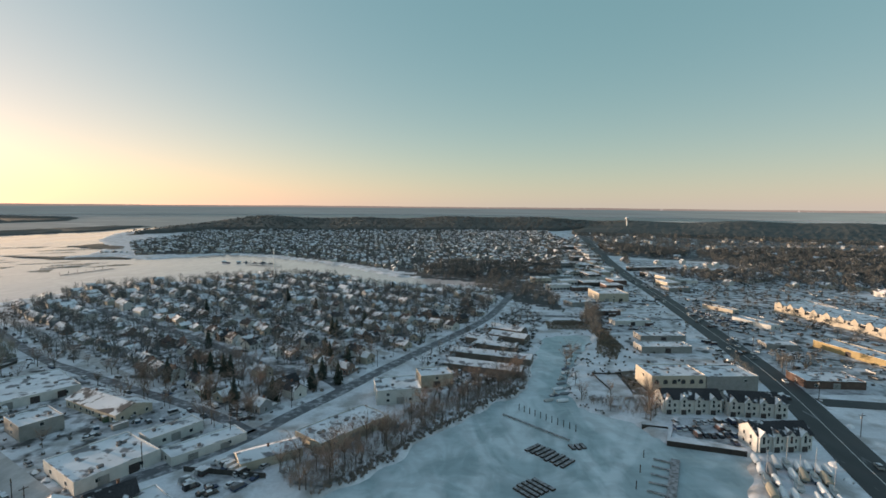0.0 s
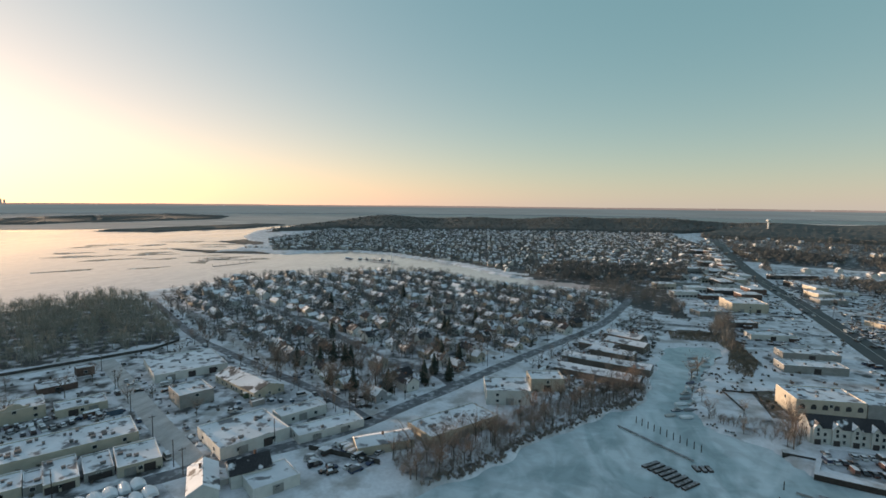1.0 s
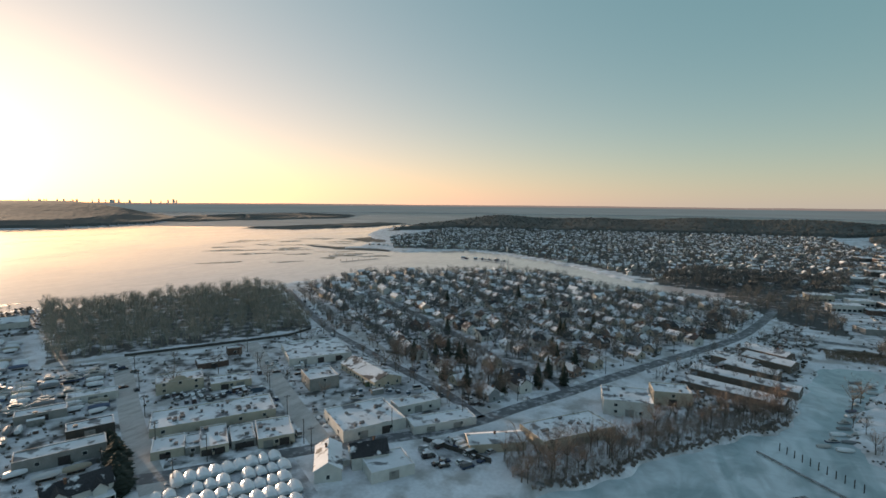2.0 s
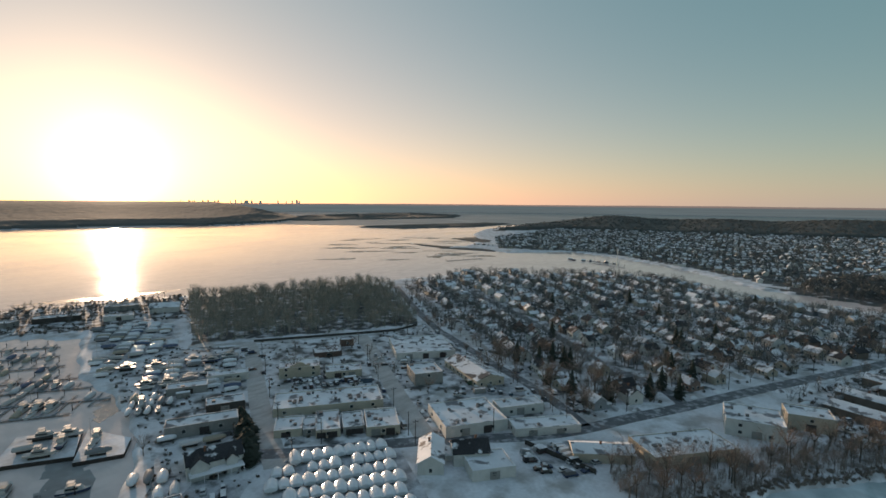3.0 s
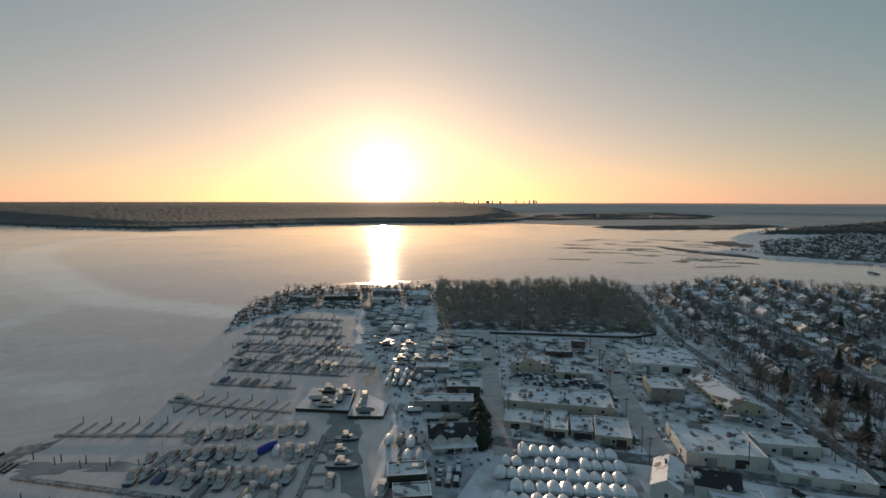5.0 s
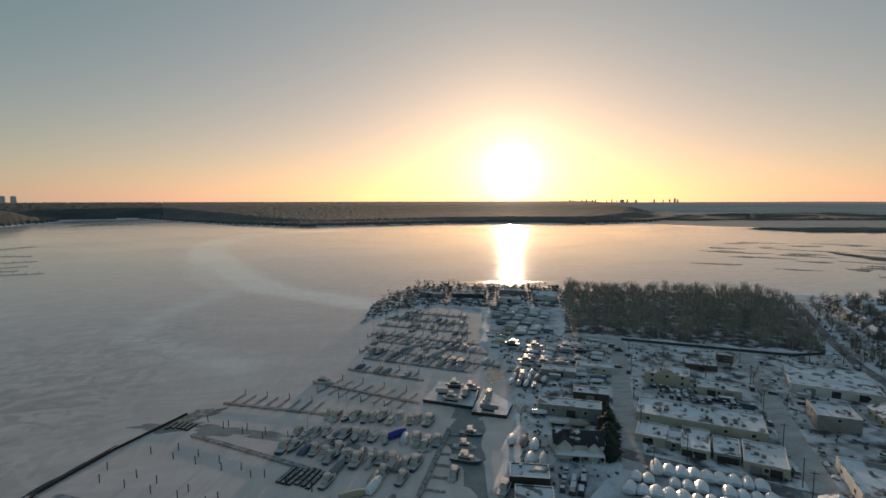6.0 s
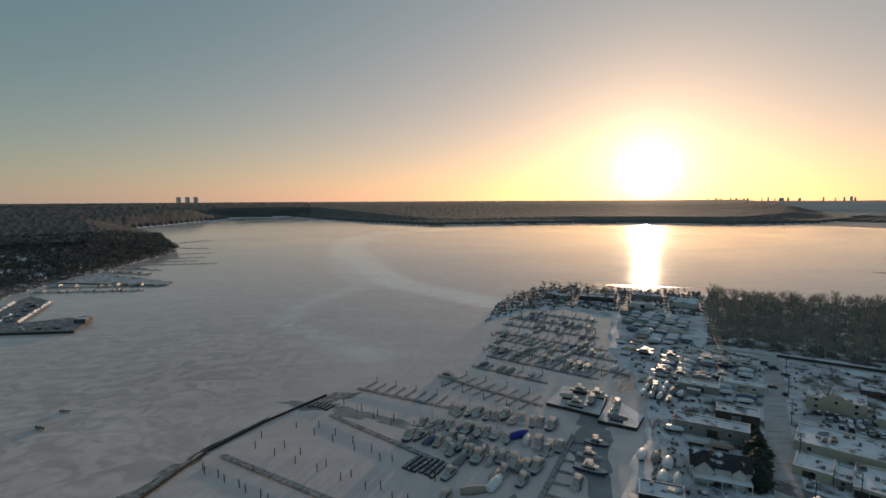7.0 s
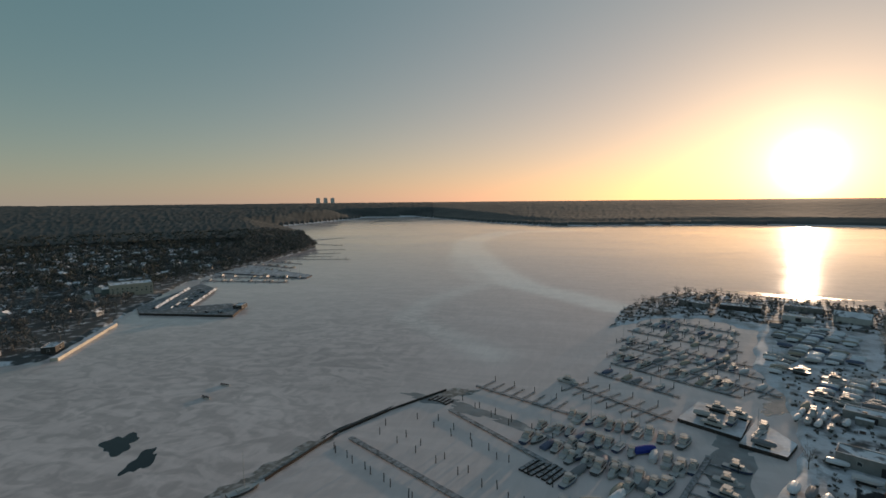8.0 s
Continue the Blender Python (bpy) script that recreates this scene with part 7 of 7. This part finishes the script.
# ---- town quay across the bay ----
def snow_bank(points, width, tall, z, label):
    """A ploughed ridge of snow with a lumpy crest."""
    r = random.Random(int(abs(points[0][0])))
    a, b = Vector(points[0]), Vector(points[-1])
    n_ = int((b - a).length / 3)
    d = (b - a).normalized()
    q = Vector((-d.y, d.x))
    s = Shape()
    rows = []
    for i in range(n_ + 1):
        p = a.lerp(b, i / n_)
        w_ = width / 2 * r.uniform(0.7, 1.2)
        rows.append(((p.x + q.x * w_, p.y + q.y * w_, z - 0.1), (p.x, p.y, z + tall * r.uniform(0.5, 1.2)), (p.x - q.x * w_, p.y - q.y * w_, z - 0.1)))
    for u, v in zip(rows, rows[1:]):
        s.face([u[0], u[1], v[1], v[0]])
        s.face([u[1], u[2], v[2], v[1]])
    solid("snow_bank", s, [M["roof_snow"]], label, "snow bank", "", "ploughed snow banks")


snow_bank([(-348, -376), (-442, -428)], 4, 1.6, 1.9, "long ploughed snow bank along the town pier")
snow_bank([(-366, -353), (-450, -398)], 3.5, 1.5, 1.9, "lumpy snow bank along the pier's edge")
snow_bank([(-352, -362), (-400, -388)], 2.5, 1.0, 1.9, "low snow ridge across the pier car park")
quay = [(-360 - 9 * i, -365 - 5 * i + 7 * (i % 2), -28) for i in range(9)] + [(-345 - 2 * i, -330 + 12 * i, 75) for i in range(3)]
for x, y, a in quay:
    place(CARS, 0 if (x + y) % 3 else 1, pose(x, y, 1.9, 0, 0, a), "cars parked on the town pier")
flat_building("hotel", -404, -466, 144, 38, 24, 12.0, "cream", "tall pale building with a snowy flat roof behind the pier", "building", 17, 3, units=4, doors=1, every=4.0)
flat_building("pier_shed", -372, -304, 15, 12, 8, 3.6, "dark_wall", "dark low shed at the end of the pier", "shed", 3, 1, "roof_snow", 0, 0)
for k, (a, b) in enumerate((((-1100, -680), (-1205, -640)), ((-1002, -604), (-987, -530)), ((-880, -540), (-905, -480)), ((-801, -520), (-837, -455)), ((-722, -515), (-750, -390)), ((-760, -520), (-785, -440)))):
    dock(a, b, 2.6, 14, 0, (1,), "long thin private dock reaching over the ice")
for k, (a, b) in enumerate((((-500, -462), (-515, -350)), ((-530, -470), (-545, -345)))):
    dock(a, b, 2.4, 9, 8, (-1, 1), "dark yacht club dock with finger floats")
    berth(a, b, 9, 6, (3, 1, 2, 0, 3), 0.75, 300 + k, 1)
for x, y in scatter([(-560, -495), (-640, -502), (-640, -540), (-560, -520)], 12, 91):
    place(LAND_BOATS, 4, pose(x, y, LEVEL, 0, 0, x), "sailboats laid up at the yacht club")
# dark docks and pale boats at the creek mouth
for a, b in (((-492, 641), (-470, 712)), ((-566, 700), (-530, 752)), ((-425, 866), (-390, 900)), ((-320, 800), (-260, 780)), ((-300, 770), (-240, 745))):
    dock(a, b, 2.4, 12, 0, (1,), "long dark dock on the frozen creek")
for k, (x, y) in enumerate(((-625, 930), (-612, 932), (-600, 934), (-590, 934), (-628, 920), (-340, 790), (-325, 794), (-312, 792), (-300, 796), (-350, 800), (-285, 790), (-270, 786))):
    place(LAND_BOATS, (0, 2, 4)[k % 3], pose(x, y, max(0.0, float(height(np.array([x]), np.array([y]))[0])), 0, 0, 40 * k), "pale boats laid up by the creek")


# ---- far shops by the shore road ----
def far_shop(x, y, a, w, d, h, wall, label):
    t = thing("shop", label, "shop", "shops along the shore road")
    t.matrix_basis = pose(x, y, LEVEL, 0, 0, a)
    s = Shape()
    s.box(-w / 2, -d / 2, -0.3, w / 2, d / 2, h)
    part("wall", s, M[wall], t)
    s = Shape()
    s.box(-w / 2 - 0.2, -d / 2 - 0.2, h, w / 2 + 0.2, d / 2 + 0.2, h + 0.5)
    part("roof", s, M["roof_snow"], t, "flat roof under snow")
    s = Shape()
    for i in range(int(w / 4)):
        u = -w / 2 + 2 + i * 4
        s.box(u - 1.4, -d / 2 - 0.06, 0.5, u + 1.4, -d / 2 + 0.02, 2.6)
    part("shop_window", s, M["glass"], t, "dark shop front glazing")


rq = random.Random(91)
tones = {"white_wall": "low white shop with a snowy flat roof", "cream": "cream shop with a snowy flat roof", "brick": "brown brick shop with a snowy roof", "grey_wall": "grey flat-roofed shop under snow", "dark_wall": "dark shop block with a snowy roof"}
for i in range(30):
    y = 585 + 19 * i + rq.uniform(-5, 5)
    f = (y - 561) / (994 - 561)
    road_x = 234 + f * 78 if y > 700 else 234 + (y - 561) * 0.128
    x = road_x + (-1 if i % 2 else 1) * rq.uniform(24, 36) - (0 if i % 3 else 22 if i % 2 else 0)
    if y > 690 and x > road_x and y < 940:
        continue
    wl = rq.choice(list(tones))
    far_shop(x, y, 97 if i % 2 else -83, rq.uniform(18, 34), rq.uniform(12, 20), rq.uniform(4.5, 8), wl, tones[wl])
for x, y, a, w, d in ((178, 590, 8, 30, 18), (150, 600, 8, 20, 14), (182, 680, 10, 24, 16), (152, 690, 10, 22, 14), (190, 770, 12, 26, 16), (120, 610, 14, 22, 14), (130, 560, 14, 26, 12), (190, 560, 8, 20, 16), (300, 735, 10, 60, 9)):
    wl = rq.choice(list(tones))
    far_shop(x, y, a, w, d, rq.uniform(4.5, 7), wl, tones[wl])
grove("plaza_trees", scatter(COMMERCE, 230, 101), ROUND, 0.7, "bare trees about the plaza car parks", "trees", M["far_twigs"], 61)
grove("plaza_brush", scatter(COMMERCE, 900, 102), BUSHES, 1.0, "dark shrubs round the plaza car parks", "shrubs", M["shrub"], 62)
grove("works_shrubs", scatter(WORKS, 320, 103), BUSHES, 0.7, "low weeds and litter about the warehouse yards", "shrubs", M["shrub"], 63)
grove("boatyard_shrubs", scatter(BOATYARD, 260, 104), BUSHES, 0.6, "low weeds about the stored boats", "shrubs", M["shrub"], 64)
spots = []
for poly, n_, a in ((COMMERCE, 220, 12), ([(150, 440), (215, 470), (228, 600), (165, 620), (140, 540)], 110, 8), (WEDGE, 60, 12)):
    spots += [(x, y, a + rc.choice((0, 90, 90)) + rc.uniform(-4, 4)) for x, y in scatter(poly, n_, 171 + n_)]
distant_cars(spots, "parked cars scattered about the shop car parks")
rw = random.Random(23)
for poly, n_, a in (([(-212, 146), (-184, 178), (-190, 184), (-218, 152)], 11, 52), ([(-140, 190), (-150, 214), (-128, 232), (-112, 210)], 9, 46), ([(-228, 206), (-200, 196), (-176, 206), (-200, 222)], 8, 52), ([(-70, 214), (-80, 232), (-110, 222), (-98, 206)], 7, 50), ([(-240, 150), (-262, 168), (-290, 168), (-250, 140)], 8, 62)):
    for x, y in scatter(poly, n_, 200 + n_):
        place(CARS, 0 if rw.random() < 0.7 else 1, pose(x, y, LEVEL, 0, 0, a + rw.choice((0, 90)) + rw.uniform(-6, 6)), "cars parked about the warehouses")
for x, y in ((-186, 196), (-192, 188), (-226, 186), (-232, 206), (-214, 204), (-152, 184), (-146, 222), (-132, 236), (-176, 250), (-160, 240), (-222, 256), (-236, 262), (-224, 158), (-238, 168), (-262, 186), (-100, 204)):
    place(TREES, rt.randrange(6), pose(x, y, LEVEL, 0, 0, rw.uniform(0, 360)))


# ---- fences ----
def fence(a, b, tall, label):
    """A dark board fence with posts and a snow-caught rail."""
    a, b = Vector(a), Vector(b)
    d = b - a
    t = thing("fence", label, "fence")
    t.matrix_basis = pose(a.x, a.y, LEVEL, 0, 0, math.degrees(math.atan2(d.y, d.x)))
    n_ = max(2, int(d.length / 6))
    L = d.length / n_
    bp_, pp = Shape(), Shape()
    bp_.box(0.1, -0.05, 0.1, L - 0.1, 0.05, tall)
    pp.box(-0.1, -0.1, -0.3, 0.1, 0.1, tall + 0.15)
    bm_, pm = bp_.mesh("fence_panel", [M["dark_wall"]]), pp.mesh("post", [M["pile"]])
    for i in range(n_):
        o = part("fence_panel", bm_, None, t)
        o.location = (i * L, 0, 0)
        o = part("post", pm, None, t)
        o.location = (i * L, 0, 0)


fence((-300, 181), (-247, 262), 1.7, "long dark fence along the edge of the woods")
fence((-247, 262), (-246, 284), 1.7, "dark board fence at the corner of the woods")
fence((-60, 164), (-90, 168), 2.0, "dark fence round a yard of vehicles")

# ---- fuller boatyard ----
lot([(-232, 80), (-262, 92), (-250, 106), (-222, 96)], (8.6, 3.9), 150, (3, 5, 2, 3, 4), 16, 41, "boats laid up by the basin")
lot([(-206, 80), (-188, 84), (-180, 100), (-196, 88)], (8.6, 3.9), 62, (3, 5, 3), 8, 42, "boats laid up by the basin")
lot([(-300, 92), (-340, 98), (-330, 110), (-300, 112)], (8.6, 3.9), 60, (3, 5, 2, 3, 4), 18, 43, "boats laid up behind the docks")
lot([(-236, 118), (-262, 130), (-240, 146), (-222, 132)], (8.6, 3.9), 62, (3, 3, 5, 4), 12, 44, "boats laid up behind the docks")
grove("woods_undergrowth", scatter(WOODS, 500, 111), BUSHES, 1.2, "dense bare undergrowth beneath the woods", "undergrowth", M["hazed_woods_twigs"], 71)
lot([(-150, -2), (-128, -30), (-118, -10), (-140, 14)], (9, 5.5), 155, (1, 1, 3, 0, 2), 12, 45, "boats frozen in among the floats", ICE_BOATS, 0.0)
lot([(-196, -10), (-180, -16), (-160, 14), (-176, 24)], (10, 5.2), 155, (1, 0, 2, 1, 3), 14, 46, "boats frozen in among the floats", ICE_BOATS, 0.0)
grove("middle_bank_trees", scatter(MIDBANK, 70, 121), MIDS, 0.85, "bare trees between sheds along the inlet", "trees", M["far_twigs"], 81)
grove("middle_bank_brush", scatter(MIDBANK, 420, 122), BUSHES, 0.9, "dark brush and clutter along the inlet", "shrubs", M["shrub"], 82)
grove("lot_brush", scatter([(72, 250), (98, 245), (122, 300), (124, 400), (108, 400), (106, 330), (84, 300)], 90, 123), BUSHES, 0.8, "reddish brush round the snowy lot", "shrubs", M["shrub"], 83)
distant_cars([(x, y, rc.choice((55, 145)) + rc.uniform(-6, 6)) for x, y in scatter(MIDBANK, 46, 124)], "parked vehicles between the sheds by the inlet")
for x, y, a, k in ((-6, 282, 60, 0), (6, 300, 60, 1), (22, 330, 62, 1), (30, 352, 64, 0), (44, 380, 66, 1), (58, 410, 68, 1)):
    place(LAND_BOATS, 3 if k else 5, pose(x, y, LEVEL, 0, 0, a), "boats laid up along the inlet")
spit(ccw([(-2300, 1440), (-2803, 2143), (-2908, 2681), (-2040, 1882), (-2011, 1538)]), 8, "low wooded land across the frozen bay")
for k, (i, off, ch, kinds, side) in enumerate(((4, 5, 0.5, (2, 3), 1), (5, 5, 0.45, (2, 3, 1), 1), (7, 5, 0.4, (3, 2), -1), (9, 5, 0.4, (2, 3), -1), (10, 5, 0.4, (2, 3), 1), (11, 5, 0.35, (2, 1), -1))):
    berth(DOCKS[i][0], DOCKS[i][1], DOCKS[i][3], off, kinds, ch, 160 + k, side)


# ---- on the ice ----
for k, (cx, cy, rx, ry, tn) in enumerate(((-262, 89, 9, 15, 25), (-252, 80, 5, 9, 40))):
    ragged("wet_ice", cx, cy, rx, ry, tn, k + 80, "wet_ice", 0.03 + 0.002 * k, "wet broken ice in the boat channel catching the sun", "wet ice")
ragged("wet_ice", -558, 175, 9, 60, -12, 84, "wet_ice", 0.03, "wet shore ice behind the point catching the sun", "wet ice")
for k, (cx, cy, rx, ry, tn) in enumerate(((-134, -113, 4.5, 9, 64), (-150, -109, 3.5, 10, 70), (-166, -105, 3, 9, 62), (-232, -66, 5, 12, 40))):
    ragged("tidal_ice", cx, cy, rx, ry, tn, k + 90, "mud", 0.06 + 0.003 * k, "muddy tidal ice along the wave screen", "muddy ice")


def dinghy(label):
    """An open rowing boat with thwarts, lying low in the ice."""
    t = thing("rowing_boat", label, "boat", "rowing boats left on the ice")
    o = part("hull", hull_shape(4.6, 1.7, 0.75, 0, 1), [M["trim"], M["pile"]], t)
    o.location = (0, 0, -0.12)
    s = Shape()
    for x in (-1.2, 0.1, 1.2):
        s.box(x - 0.14, -0.62, 0.52, x + 0.14, 0.62, 0.6)
    part("thwarts", s, M["wood"], t)
    s = Shape()
    s.box(-2.55, -0.25, 0.1, -2.3, 0.25, 0.9)
    part("outboard_motor", s, M["pile"], t)
    return [t, False]


DINGHY = [dinghy("small white open boat frozen into the bay ice")]
place(DINGHY, 0, pose(-194, -181, 0, 0, 0, 70) @ Matrix.Diagonal((1.25, 1.25, 1.0, 1)))
place(DINGHY, 0, pose(-211, -184, 0, 0, 0, 82))
place(ICE_BOATS, 3, pose(-131, -109.5, 0, 0, 0, 150), "sailboats frozen in at the wave screen")
place(ICE_BOATS, 0, pose(-262, -12, 0, 0, 0, 60), "boats frozen in at the docks")

# ---- trees and cars along the side street ----
rk = random.Random(95)
for (x0, y0), (x1, y1) in zip(ROAD_EDGE, ROAD_EDGE[1:]):
    L = math.hypot(x1 - x0, y1 - y0)
    nx, ny = -(y1 - y0) / L, (x1 - x0) / L
    for i in range(int(L / 8)):
        f, sg = (i + rk.random()) / (L / 8), rk.choice((-1, 1))
        o = sg * rk.uniform(5.2, 8.0)
        place(TREES, rk.randrange(6), pose(x0 + (x1 - x0) * f + nx * o, y0 + (y1 - y0) * f + ny * o, LEVEL, 0, 0, rk.uniform(0, 360)))
        if i % 3 == 0:
            o = -sg * 4.3
            place(CARS, i % 2, pose(x0 + (x1 - x0) * f + nx * o, y0 + (y1 - y0) * f + ny * o, LEVEL, 0, 0, math.degrees(math.atan2(y1 - y0, x1 - x0))), "cars parked along the side street")
fence((84, 274), (100, 274), 1.0, "low dark fence round a snowy lot")
fence((84, 274), (86, 250), 1.0, "low dark fence beside a snowy lot")
fence((100, 274), (96, 246), 1.0, "low dark fence along a snowy lot")


# ---- stones along the waterline ----
def rock(seed, size):
    """An angular boulder."""
    rr = random.Random(seed)
    s = Shape()
    rings = [[(size * k * (1 + rr.uniform(-0.25, 0.25)) * math.cos(i * math.pi / 3), size * k * (1 + rr.uniform(-0.25, 0.25)) * math.sin(i * math.pi / 3), size * z) for i in range(6)] for k, z in ((1.0, -0.3), (0.9, 0.35), (0.45, 0.7))]
    for p, q in zip(rings, rings[1:]):
        for i in range(6):
            s.face([p[i], p[(i + 1) % 6], q[(i + 1) % 6], q[i]])
    s.face(rings[-1])
    return soup([s])


def along(line, n, spread, seed):
    """Places strewn along a line."""
    r = np.random.RandomState(seed)
    p = np.array(line, float)
    seg = np.hypot(*(p[1:] - p[:-1]).T)
    at = r.uniform(0, seg.sum(), n)
    k = np.minimum(np.searchsorted(np.cumsum(seg), at), len(seg) - 1)
    f = r.uniform(0, 1, n)[:, None]
    return p[k] * (1 - f) + p[k + 1] * f + r.normal(0, spread, (n, 2))


ROCKS = [rock(i, 0.5) for i in range(4)]
grove("shore_stones", along(SHORE_INLET + [(-28, 166), (-39, 154), (-62, 118), (-105, 70)], 480, 1.0, 5), ROCKS, 1.0, "dark stones and debris along the inlet's edge", "stones", M["stone"], 91)
grove("shore_stones", along([(-385, 10), (-461, 26), (-535, 66), (-556, 92), (-545, 140), (-512, 232)], 420, 2.6, 6), ROCKS, 0.9, "dark boulders round the point", "stones", M["stone"], 92)
grove("inlet_scrub", along([(-39, 156), (-18, 181), (-5, 201), (23, 233), (44, 254)], 460, 2.4, 7), BUSHES, 0.8, "reddish scrub at the foot of the bank", "brush", M["brush"], 93)
for x, y in scatter([(-70, 150), (-88, 160), (-78, 176), (-60, 166)], 14, 97):
    place(CARS, rk.randrange(2), pose(x, y, LEVEL, 0, 0, rk.choice((50, 140)) + rk.uniform(-8, 8)), "vehicles in the snowy yard")
